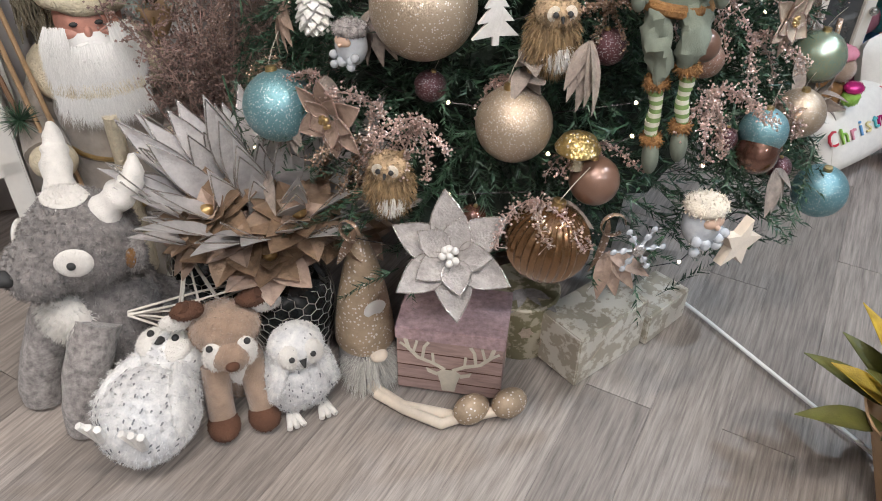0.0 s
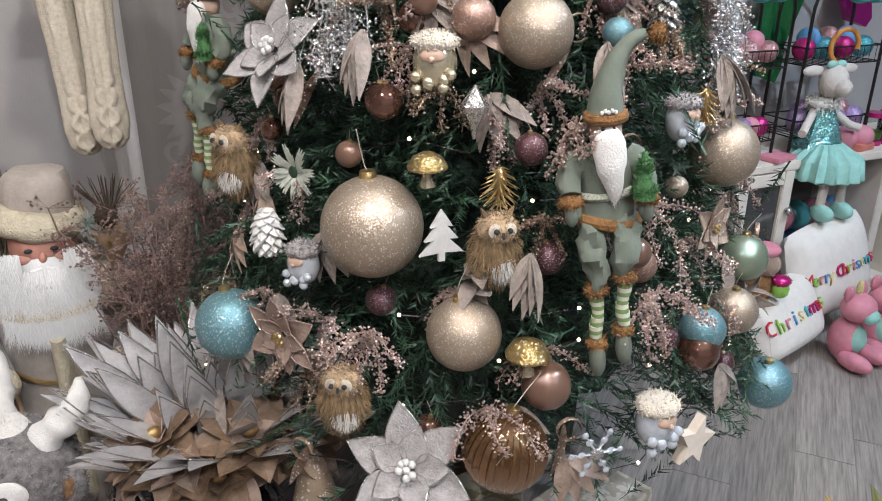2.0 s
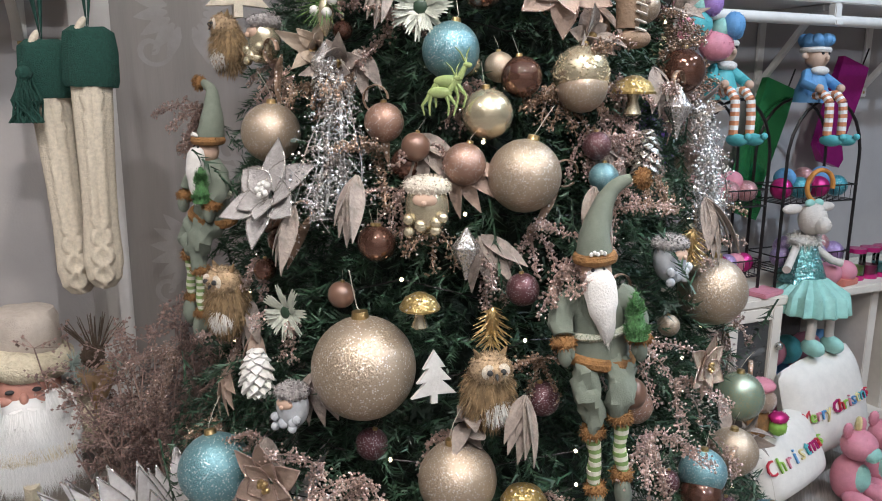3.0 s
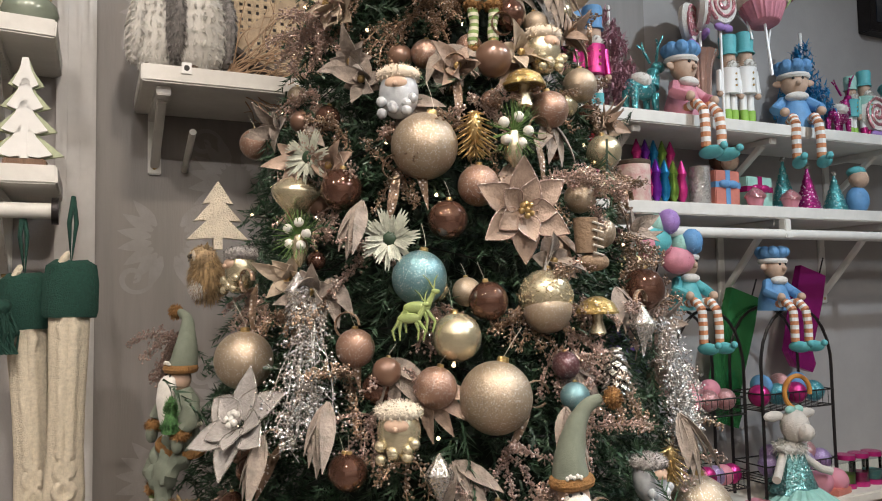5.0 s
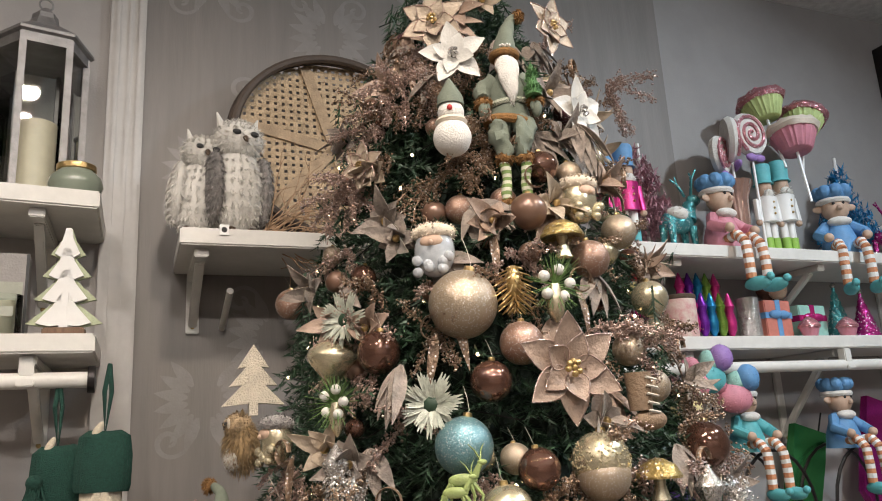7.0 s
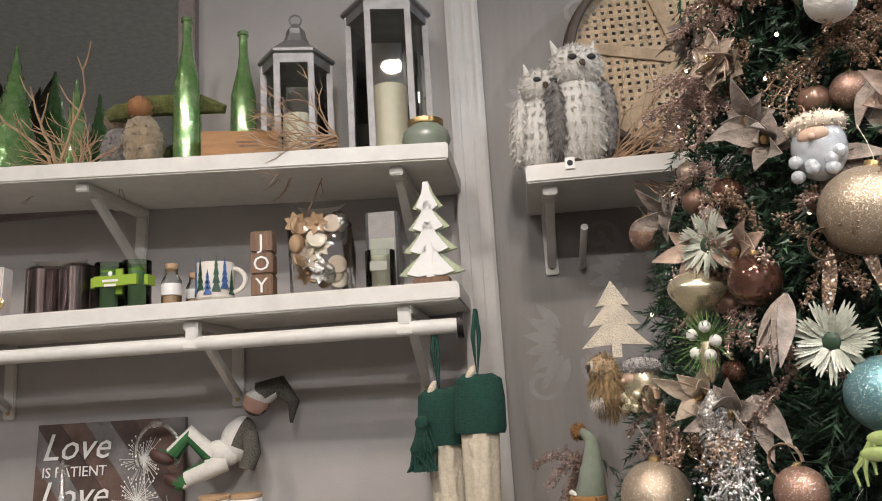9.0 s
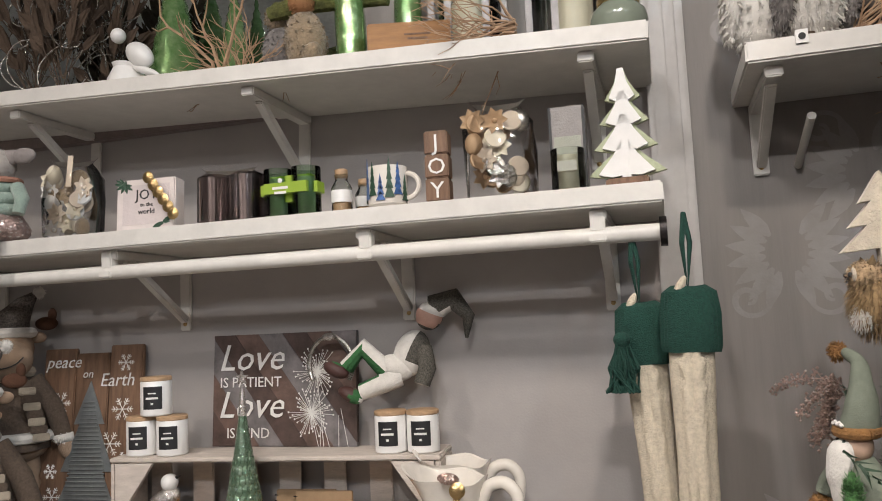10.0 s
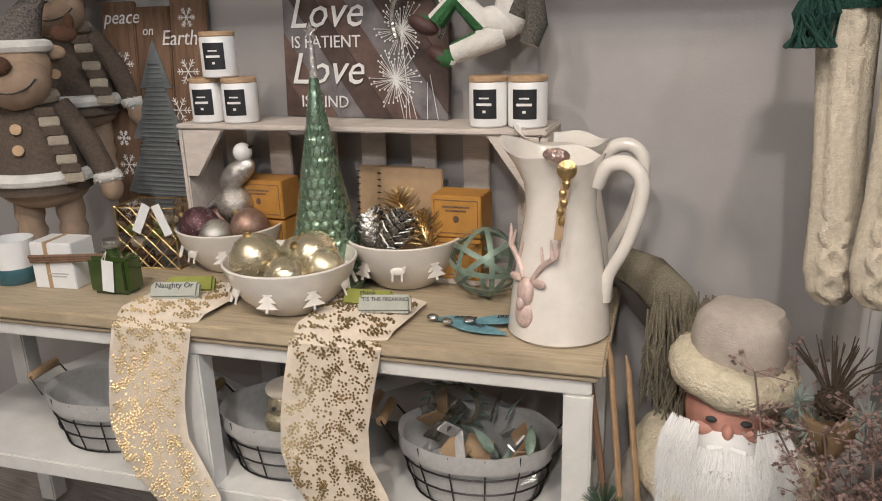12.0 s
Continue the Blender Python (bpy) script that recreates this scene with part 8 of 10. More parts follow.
for sx in (-1, 1):
    part("eye", ball(B(), (sx * 0.036, -0.079, 0.238), 0.007, u=10, v=8), INK, fw)
    pl(fw, "ear", ball(B(), (sx * 0.085, -0.01, 0.265), (0.034, 0.012, 0.02), Matrix.Identity(4)), WHITEF, 0.006, 300)
    part("antler", fur(tube(ball(B(), (sx * 0.062, -0.02, 0.295), (0.032, 0.02, 0.018)), [(sx * 0.04, -0.01, 0.275), (sx * 0.06, -0.02, 0.3), (sx * 0.075, -0.03, 0.315)], [0.014, 0.014, 0.01], 10), 0.004, 500), DKBROWN, fw, "brown plush antler")
    pl(fw, "leg", tube(B(), [(sx * 0.035, -0.03, 0.15), (sx * 0.04, -0.06, 0.08), (sx * 0.042, -0.07, 0.03)], [0.03, 0.028, 0.028], 12), FAWN, 0.007, 800)
    pl(fw, "hoof", ball(B(), (sx * 0.042, -0.085, 0.024), (0.034, 0.042, 0.025)), DKBROWN, 0.004, 500)

# wire star
ws2 = thing("wire_star", pose(0.232, 1.89, 0.2, -14, 0, 6), "white wire star standing behind the toys", "star ornament")
pts5 = [Vector((0.145 * math.sin(k * 4 * math.pi / 5), 0, 0.145 * math.cos(k * 4 * math.pi / 5))) for k in range(5)]
WIREW = mat("cream_wire", (0.66, 0.62, 0.55), 0.6, bump=0.3)
for k in range(5):
    for off in (-0.02, 0.02):
        part("star_rod", tube(B(), [pts5[k] + Vector((0, off * 0.4, 0)), (pts5[k] + pts5[(k + 1) % 5]) / 2 + Vector((0, off, 0)), pts5[(k + 1) % 5] + Vector((0, off * 0.4, 0))], 0.0026, 6), WIREW, ws2)
    for off in (-0.032, 0.032):
        part("star_rod", tube(B(), [pts5[k], Vector((0, off, 0))], 0.0024, 6), WIREW, ws2)
        part("star_rod", tube(B(), [Vector((0, off, 0)), (pts5[k] + pts5[(k + 1) % 5]) * 0.42], 0.0024, 6), WIREW, ws2)

# netted vase with the silver and copper flowers
vz = thing("netted_vase", pose(0.425, 1.985, 0), "dark glass vase in white hexagonal wire netting", "vase")
part("glass", lathe(B(), [(0.075, 0.0), (0.088, 0.01), (0.1, 0.08), (0.1, 0.14), (0.085, 0.185), (0.062, 0.205), (0.06, 0.235), (0.068, 0.25), (0.062, 0.25), (0.055, 0.21)], 40), mat("smoked_glass", (0.03, 0.035, 0.035), 0.08, coat=1.0, bump=0), vz)
net = B()
for i in range(8):
    for k in range(20):
        zc = 0.02 + i * 0.0225
        a0 = (k + 0.5 * (i % 2)) * 2 * math.pi / 20
        rr = lambda z_: 0.092 + 0.0115 * math.sin(math.pi * min(1, max(0, z_ / 0.2)) ** 1.2) if z_ < 0.15 else 0.1035 - 0.35 * (z_ - 0.15)
        hexp = [(a0 + da * math.pi / 20, zc + dz) for da, dz in ((0, 0.015), (1, 0.0075), (1, -0.0075), (0, -0.015))]
        tube(net, [(rr(z_) * math.cos(a), rr(z_) * math.sin(a), z_) for a, z_ in hexp], 0.0011, 4)
part("netting", net, WIREW, vz)
vz2 = copy_thing(vz, pose(0.26, 2.16, 0, 0, 0, 20))
tagged(vz2, "second dark netted vase standing behind")
fb = thing("flower_bunch", pose(0.425, 1.975, 0.235) @ Matrix.Diagonal((1.3, 1.15, 1.02, 1)), "bunch of silver leaves and copper fabric flowers in a vase", "artificial flowers")
COPPERLEAF = mat("copper_fabric", (0.24, 0.155, 0.095), 0.6, 0.15, vary=0.25, scale=50, bump=0.3, bscale=150)
GREYLEAF = mat("grey_satin_leaf", (0.45, 0.43, 0.42), 0.55, 0.1, vary=0.15, scale=40, bump=0.2)
g8 = random.Random(21)
for k in range(84):
    a = g8.uniform(0, 6.283)
    tilt = g8.uniform(0.15, 1.25)
    base = Vector((0.03 * math.cos(a), 0.03 * math.sin(a), 0.06 + g8.uniform(0, 0.06)))
    d = Vector((math.sin(tilt) * math.cos(a), math.sin(tilt) * math.sin(a), math.cos(tilt)))
    mid = base + d * g8.uniform(0.05, 0.12)
    tip = mid + (d + Vector((0, 0, 0.25))).normalized() * g8.uniform(0.15, 0.22)
    nrm = Vector((0, -0.9, 0.5)) if tilt < 0.7 else Vector((0, -0.3, 1))
    lf = part("silver_leaf", leaf(B(), mid, tip, 0.044, nrm, 0.1, 9), GREYLEAF, fb)
    rim = B()
    s_ = (tip - mid).normalized().cross(nrm).normalized()
    for sg in (-1, 1):
        tube(rim, [mid + (tip - mid) * q + s_ * sg * 0.022 * math.sin(math.pi * min(1, q * 0.97 + 0.03) ** 0.8) + nrm.normalized() * 0.005 for q in np.linspace(0, 1, 9)], 0.0012, 4)
    part("rim", rim, SILVERG, lf)
for k in range(8):
    a = -3.0 + 0.4 * k
    cpos = Vector((0.115 * math.cos(a), 0.1 * math.sin(a) - 0.01, 0.115 + 0.04 * ((k * 2) % 3)))
    nrm = (cpos - Vector((0, 0, 0.02))).normalized()
    up_ = Vector((0, 0, 1))
    s_ = nrm.cross(up_).normalized()
    u_ = s_.cross(nrm)
    for ring, (n_, L, op) in enumerate(((8, 0.095, 0.2), (7, 0.075, 0.6), (5, 0.052, 1.2))):
        for q in range(n_):
            b_ = q * 2 * math.pi / n_ + ring * 0.4
            d = (s_ * math.cos(b_) + u_ * math.sin(b_) + nrm * op).normalized()
            part("copper_petal", leaf(B(), cpos, cpos + d * L, L * 0.62, nrm, 0.15 * (-1) ** q, 6, cup=0.4), COPPERLEAF if (k + ring) % 3 else ROSELEAF, fb)
    part("seed_head", ball(B(), cpos + nrm * 0.02, 0.012, u=10, v=8), GOLD, fb)

# gnome with legs
gn = thing("gnome_doll_sitting", pose(0.563, 1.82, 0, 0, 0, 12), "gnome with a gold glitter cone hat and grey beard", "gnome")
GG = mat("gold_glitter_cloth", (0.45, 0.34, 0.23), 0.5, 0.25, vary=0.15, glitter=0.5, gscale=420)
part("hat", lathe(B(), [(0.058, 0.1), (0.066, 0.115), (0.062, 0.17), (0.052, 0.24), (0.037, 0.31), (0.018, 0.372), (0.006, 0.39)], 30), GG, gn, "gold glitter cone hat")
part("body", lathe(B(), [(0.055, 0.0), (0.062, 0.02), (0.06, 0.11), (0.04, 0.12)], 24), GREYF, gn)
part("beard", fur(ball(B(), (0, -0.03, 0.06), (0.052, 0.035, 0.055)), 0.045, 2600, 0.0006, 0.9, 0.35), mat("grey_beard", (0.6, 0.58, 0.53), 0.9, bump=0, island=0.3), gn)
part("nose", ball(B(), (0, -0.068, 0.108), (0.02, 0.016, 0.014)), CREAMF, gn)
part("badge", lathe(B(), [(0.019, 0), (0.02, 0.002), (0.002, 0.0025)], 24, Matrix.Translation((0.0, -0.056, 0.235)) @ Matrix.Rotation(radians(100), 4, "X") @ Matrix.Diagonal((1.25, 1.25, 1, 1))), JARW, gn, "round white label")
for k, (y0, tx, ty) in enumerate(((-0.03, 0.186, -0.265), (-0.06, 0.105, -0.24))):
    part("leg", tube(B(), [(-0.02, y0 - 0.03, 0.02), (0.012, -0.15 - 0.012 * k, 0.022), (tx * 0.6, ty * 0.9 - 0.015 * k, 0.016), (tx, ty, 0.024)], 0.012, 10), CREAMF, gn)
    part("foot", ball(B(), (tx + 0.025, ty, 0.034), (0.042, 0.03, 0.034)), GG, gn, "gold glitter foot")

# boxes
DBM = pose(0.715, 1.69, 0, 0, 0, -27.9)
PINKWOOD = mat("pink_brown_print", (0.42, 0.29, 0.26), 0.6, vary=0.22, scale=16, bump=0.05, stretch=(0.8, 6, 6))
dx_ = thing("deer_box", DBM, "pink wood print gift box with a deer head", "gift box")
part("carton", box(B(), (0, 0.075, 0.088), (0.228, 0.15, 0.152), bevel=0.002), PINKWOOD, dx_)
part("lid", box(B(), (0, 0.075, 0.178), (0.234, 0.156, 0.034), bevel=0.002), mat("pink_lattice_print", (0.5, 0.35, 0.36), 0.6, vary=0.2, scale=90), dx_)
for z in (0.045, 0.085, 0.125):
    part("printed_joint", box(B(), (0, -0.0006, z), (0.228, 0.001, 0.002), bevel=0), DKBROWN, dx_)
DEERGOLD = mat("pale_gold_print", (0.62, 0.57, 0.47), 0.5, 0.0, bump=0)
dm = Matrix.Translation((0, -0.0022, 0))
hd_ = B()
plate(hd_, [(-0.014, 0.02), (0.014, 0.02), (0.018, 0.045), (0.026, 0.075), (0.012, 0.085), (-0.012, 0.085), (-0.026, 0.075), (-0.018, 0.045)], 0.0015, dm)
for sx in (-1, 1):
    plate(hd_, [(sx * 0.022, 0.073), (sx * 0.05, 0.085), (sx * 0.046, 0.072), (sx * 0.026, 0.064)], 0.0012, dm)
    for pp, rr in (([(0.008, 0.085), (0.03, 0.1), (0.06, 0.112), (0.078, 0.135), (0.085, 0.165)], 0.0042), ([(0.03, 0.1), (0.032, 0.13)], 0.003), ([(0.052, 0.109), (0.048, 0.145), (0.04, 0.16)], 0.0034), ([(0.07, 0.122), (0.062, 0.16)], 0.003), ([(0.078, 0.135), (0.095, 0.15)], 0.003)):
        tube(hd_, [(sx * x * 1.12, -0.002, z) for x, z in pp], rr * 0.3, 6, flat=4.0)
part("deer_print", hd_, DEERGOLD, dx_, "pale gold deer head print", smooth=False)
WRAP = mat("damask_wrap", (0.43, 0.385, 0.3), 0.4, 0.1, scale=24, bump=0.05, col2=(0.66, 0.63, 0.55), crisp=True)
GREENWRAP = mat("olive_damask_wrap", (0.2, 0.18, 0.1), 0.45, 0.1, scale=26, bump=0.1, col2=(0.42, 0.37, 0.27), crisp=True)
gw = thing("wrapped_gift", pose(1.0, 1.638, 0, 0, 0, 20), "gift wrapped in cream damask paper", "gift box", "wrapped gifts")
part("wrapped_carton", box(B(), (0.105, 0.06, 0.072), (0.225, 0.13, 0.142), Matrix.Identity(4), bevel=0.003), WRAP, gw)
part("paper_fold", plate(B(), [(-0.005, 0.02), (0.12, 0.14), (0.215, 0.02)], 0.001, Matrix.Translation((0, -0.0058, 0))), WRAP, gw, smooth=False)
gw2 = thing("wrapped_gift", pose(1.27, 1.78, 0, 0, 0, 24), "small gift wrapped in pale damask paper", "gift box", "wrapped gifts")
part("wrapped_carton", box(B(), (0, 0, 0.045), (0.16, 0.1, 0.09), bevel=0.003), WRAP, gw2)
gw3 = thing("flower_tin", pose(0.94, 1.83, 0, 0, 0, -10), "round olive gift tin with cream flowers and a ribbon", "gift box")
part("drum", lathe(B(), [(0.088, 0), (0.09, 0.004), (0.09, 0.15), (0.086, 0.154), (0.002, 0.154)], 36), GREENWRAP, gw3)
for k in range(5):
    a = radians(-125 + 30 * k)
    bm = B()
    for q in range(6):
        b_ = q * 1.047
        c = Vector((0.0915 * math.cos(a), 0.0915 * math.sin(a), 0.05 + 0.04 * (k % 2)))
        tng = Vector((-math.sin(a), math.cos(a), 0))
        leaf(bm, c, c + tng * 0.018 * math.cos(b_) + Vector((0, 0, 0.018 * math.sin(b_))) + Vector((math.cos(a), math.sin(a), 0)) * 0.002, 0.014, (math.cos(a), math.sin(a), 0), 0, 4)
    part("printed_flower", bm, CREAMLEAF, gw3)
for sx in (-1, 1):
    part("ribbon", leaf(B(), (0, -0.02, 0.158), (sx * 0.06, -0.09, 0.15), 0.04, (0, 0, 1), 0.1, 6), SILVERLEAF, gw3)
part("tag", box(B(), (0.03, -0.095, 0.13), (0.03, 0.002, 0.06), Matrix.Rotation(0.4, 4, "Y")), JARW, gw3, "white gift tag")
solo("white_pole", tube(B(), [(1.36, 1.9, 0.012), (1.40, 1.74, 0.012), (1.485, 1.33, 0.012), (1.52, 1.15, 0.012)], 0.0048, 8), JARW, "thin white cable lying on the floor", "cable")
lb_ = thing("leaf_bouquet", pose(1.455, 1.165, 0), "bouquet of olive green and yellow autumn leaves", "bouquet")
part("wrap", lathe(B(), [(0.03, 0.0), (0.1, 0.18), (0.13, 0.24), (0.125, 0.24), (0.03, 0.02)], 24), KRAFT, lb_, "kraft paper wrap")
OLV, YEL = mat("olive_leaf", (0.13, 0.13, 0.03), 0.55, vary=0.2, scale=20, bump=0.2), mat("yellow_leaf", (0.5, 0.33, 0.03), 0.55, vary=0.25, scale=20, bump=0.2)
for k in range(46):
    a, tl = rnd.uniform(0, 6.283), rnd.uniform(0.2, 1.5)
    p0 = Vector((0.03 * math.cos(a), 0.03 * math.sin(a), 0.2))
    d = Vector((math.sin(tl) * math.cos(a), math.sin(tl) * math.sin(a), math.cos(tl)))
    part("leaf_blade", leaf(B(), p0 + d * 0.06, p0 + d * rnd.uniform(0.15, 0.26), 0.055, (d.x * -0.4, d.y * -0.4, 1), 0.2, 6), YEL if k % 3 == 0 else OLV, lb_)

# ---- father christmas figure by the table: one mesh ----
ROBE = mat("taupe_robe", (0.3, 0.26, 0.22), 0.9, vary=0.15, scale=25, bump=0.3, bscale=400, sheen=0.3)
SHEEP = mat("cream_fleece", (0.66, 0.58, 0.42), 0.95, vary=0.12, scale=60, bump=0.8, bscale=180)
HATW = mat("oatmeal_wool", (0.46, 0.4, 0.34), 0.95, vary=0.08, scale=50, bump=0.4, bscale=300)
BEARD = mat("white_beard", (0.68, 0.67, 0.645), 0.9, vary=0.03, bump=0.1, island=0.12)
cl = [ROBE, SHEEP, HATW, BEARD, SKIN, INK, GOLD, LIDW, mat("rosy_face", (0.5, 0.24, 0.18), 0.5, vary=0.15, scale=30, bump=0.05)]
bm, tg = B(), []


def put(k):
    while len(tg) < len(bm.faces):
        tg.append(k)


lathe(bm, [(0.165, 0.0), (0.16, 0.1), (0.145, 0.25), (0.13, 0.38), (0.14, 0.48), (0.13, 0.56), (0.07, 0.62), (0.05, 0.64)], 44, wob=lambda a, z: 1 + 0.045 * math.sin(9 * a) * (1 - z / 0.7))
put(0)
tube(bm, [(0.0, -0.15, 0.05), (0.0, -0.14, 0.25), (0.0, -0.125, 0.38), (0.0, -0.135, 0.5)], [0.06, 0.055, 0.05, 0.05], 14, flat=0.4)
tube(bm, [(0.125 * math.cos(a), 0.12 * math.sin(a), 0.57 + 0.015 * math.sin(a)) for a in np.linspace(0, 6.283, 26)], 0.045, 10)
put(1)
for sx in (-1, 1):
    tube(bm, [(sx * 0.12, 0, 0.55), (sx * 0.175, -0.03, 0.45), (sx * 0.16, -0.12, 0.4)], [0.05, 0.05, 0.055], 14)
    put(0)
    ball(bm, (sx * 0.15, -0.14, 0.39), (0.055, 0.04, 0.05))
    put(1)
    ball(bm, (sx * 0.145, -0.17, 0.375), (0.026, 0.026, 0.022))
    put(4)
ball(bm, (0, -0.032, 0.69), (0.075, 0.077, 0.085), u=24, v=16)
ball(bm, (0, -0.108, 0.682), (0.0095, 0.012, 0.014))
for sx in (-1, 1):
    ball(bm, (sx * 0.034, -0.089, 0.674), (0.022, 0.018, 0.016))
put(8)
for sx in (-1, 1):
    ball(bm, (sx * 0.027, -0.1045, 0.7), (0.01, 0.006, 0.0055), u=10, v=6)
put(5)
brim = tube(B(), [(0.074 * math.cos(a), -0.01 + 0.074 * math.sin(a), 0.75 + 0.004 * math.sin(a) - 0.012 * math.cos(a)) for a in np.linspace(0, 6.283, 30)], 0.036, 14)
join(bm, fur(wobble(brim, 0.006, 30), 0.012, 3500, 0.0008, 0.2, 0.7))
put(1)
hat_bm = lathe(B(), [(0.074, 0.755), (0.078, 0.785), (0.078, 0.815), (0.075, 0.842), (0.064, 0.86), (0.04, 0.868), (0.002, 0.87)], 40, Matrix.Translation((0.006, -0.004, 0)), wob=lambda a, z: 1 + 0.03 * math.sin(3 * a + 30 * z) + 0.015 * math.sin(7 * a))
join(bm, wobble(hat_bm, 0.008, 25))
put(2)
tube(bm, [(0.137 * math.cos(a), 0.137 * math.sin(a), 0.395 - 0.03 * math.sin(a) ** 2 * (a > 3.14)) for a in np.linspace(0, 6.283, 26)], 0.006, 6)
tube(bm, [(0.0, -0.165, 0.375), (0.008, -0.17, 0.3), (0.0, -0.168, 0.22)], 0.006, 6)
tube(bm, [(0.012, -0.165, 0.375), (0.02, -0.168, 0.31), (0.026, -0.168, 0.24)], 0.006, 6)
put(6)
ball(bm, (0, -0.085, 0.605), (0.078, 0.05, 0.085), u=22, v=16)
put(3)
nb0 = len(bm.faces)
g9 = random.Random(9)
for k in range(9500):
    x = g9.gauss(0, 0.036)
    z0 = g9.uniform(0.545, 0.705)
    x = max(-0.088, min(0.088, x * (1.25 if z0 < 0.655 else 2.1)))
    if z0 > 0.662 and abs(x) < 0.044:
        continue
    y0 = -0.108 - 0.028 * (1 - (x / 0.09) ** 2)
    L = g9.uniform(0.045, 0.1)
    e = Vector((x * 1.15 + g9.uniform(-0.015, 0.015), y0 - 0.02 + g9.uniform(-0.015, 0.012), z0 - L))
    m_ = Vector((x * 1.12 + g9.uniform(-0.006, 0.006), y0 - 0.02, z0 - L * 0.5))
    w = Vector((0.0007, 0, 0))
    p0 = Vector((x, y0, z0))
    a, b, c, d, f_ = (bm.verts.new(q) for q in (p0 - w, p0 + w, m_ + w, m_ - w, e))
    bm.faces.new((a, b, c, d))
    bm.faces.new((d, c, f_))
for sx in (-1, 1):
    tube(bm, [(sx * 0.003, -0.118, 0.655), (sx * 0.025, -0.12, 0.648), (sx * 0.045, -0.112, 0.632)], [0.01, 0.012, 0.004], 8)
put(3)
me = mesh_of(bm, "santa_statue", cl)
me.polygons.foreach_set("material_index", tg[: len(me.polygons)])
so = new("santa_statue", me)
so.matrix_world = pose(0.1, 2.465, 0, 0, 0, 2) @ Matrix.Scale(0.955, 4)
tagged(so, "bearded winter gift-giver statue in a taupe fleece-trimmed robe", "statue")
sk = thing("wooden_skis", pose(-0.05, 2.36, 0), "pair of small wooden skis with a pine sprig", "skis")
for k in range(2):
    part("ski", tube(B(), [(0.03 + 0.03 * k, -0.02, 0.2), (-0.01 + 0.03 * k, 0, 0.5), (-0.035 + 0.03 * k, 0.01, 0.74 - 0.02 * k), (-0.04 + 0.03 * k, 0.005, 0.775 - 0.02 * k)], [0.012, 0.013, 0.012, 0.003], 8, flat=0.4), LIDW, sk)
part("stick", tube(B(), [(-0.075, 0.02, 0.72), (-0.05, 0.02, 0.55), (0.0, 0, 0.2), (0.01, 0, 0.02)], 0.006, 7), REDWOOD, sk)
bm = B()
for k in range(120):
    d = Vector((rnd.gauss(0, 1), rnd.gauss(0, 1), rnd.gauss(0.3, 1))).normalized()
    tube(bm, [(-0.03, -0.03, 0.48), Vector((-0.03, -0.03, 0.48)) + d * 0.045], [0.0014, 0.0005], 4)
part("pine_sprig", bm, NEEDLE, sk)
# posy basket held by the figure
py = thing("pine_posy", pose(0.248, 2.43, 0.7) @ Matrix.Scale(0.8, 4), "bunch of pine cones, twigs and frosted sprigs", "posy")
pcn = pinecone(pose(0.245, 2.39, 0.715, 60, 0, 0), 0.034, BARK, "brown pine cone in a posy", "posy cones")
for k in range(30):
    a = rnd.uniform(-1.2, 1.2)
    part("twig", tube(B(), [(0, 0, 0), (0.05 * math.sin(a), rnd.uniform(-0.03, 0.03), 0.06), (0.1 * math.sin(a), rnd.uniform(-0.04, 0.04), 0.06 + 0.07 * math.cos(a))], [0.0025, 0.002, 0.001], 5), BARK, py)
FROST = mat("frosted_needles", (0.33, 0.4, 0.36), 0.8, bump=0)
for cx, cz in ((-0.06, 0.0), (0.06, -0.02), (-0.03, -0.05)):
    bm = B()
    for k in range(110):
        d = Vector((rnd.gauss(0, 1), rnd.gauss(0, 0.8), rnd.gauss(0, 1))).normalized()
        tube(bm, [(cx, -0.02, cz), Vector((cx, -0.02, cz)) + d * 0.04], [0.0014, 0.0006], 4)
    part("frosted_sprig", bm, FROST, py)
part("ribbon_cup", lathe(B(), [(0.02, -0.12), (0.05, -0.06), (0.06, -0.03), (0.055, -0.03)], 20), KRAFT, py)
part("cord", tube(B(), [(-0.01, -0.05, -0.05), (-0.012, -0.055, -0.16)], 0.005, 6), GOLD, py)

# glittering rose bush between the figure and the tree
rb = thing("rose_gold_bush", pose(0.365, 2.3, 0.0), "bush of rose gold beaded twigs beside the tree", "artificial branches")
g10 = random.Random(12)
for k in range(62):
    a, tl = g10.uniform(0, 6.283), g10.uniform(0.03, 0.36)
    V, F = [], []
    p = Vector((0, 0, 0.05))
    d = Vector((math.sin(tl) * math.cos(a) + 0.06, math.sin(tl) * math.sin(a) * 0.6, math.cos(tl)))
    H = g10.uniform(0.5, 0.8)
    for q in range(12):
        p2 = p + d * H / 12
        twig(V, F, p, p2, 0.0018)
        p = p2
        d = (d + Vector((g10.uniform(-0.13, 0.13), g10.uniform(-0.12, 0.12), 0.02))).normalized()
        if q > 2:
            for w in range(4):
                e = (d * 0.6 + Vector((g10.gauss(0, 1), g10.gauss(0, 0.7), g10.gauss(0.2, 0.7)))).normalized()
                L = g10.uniform(0.03, 0.07)
                twig(V, F, p, p + e * L, 0.0009)
                for s_ in range(7):
                    c = p + e * L * (0.3 + 0.12 * s_) + Vector((g10.uniform(-1, 1), g10.uniform(-1, 1), g10.uniform(-1, 1))) * 0.007
                    bead(V, F, c, g10.uniform(0.0026, 0.0042))
    raw("beaded_twig", V, F, ROSEB, rb, kind="stuff")

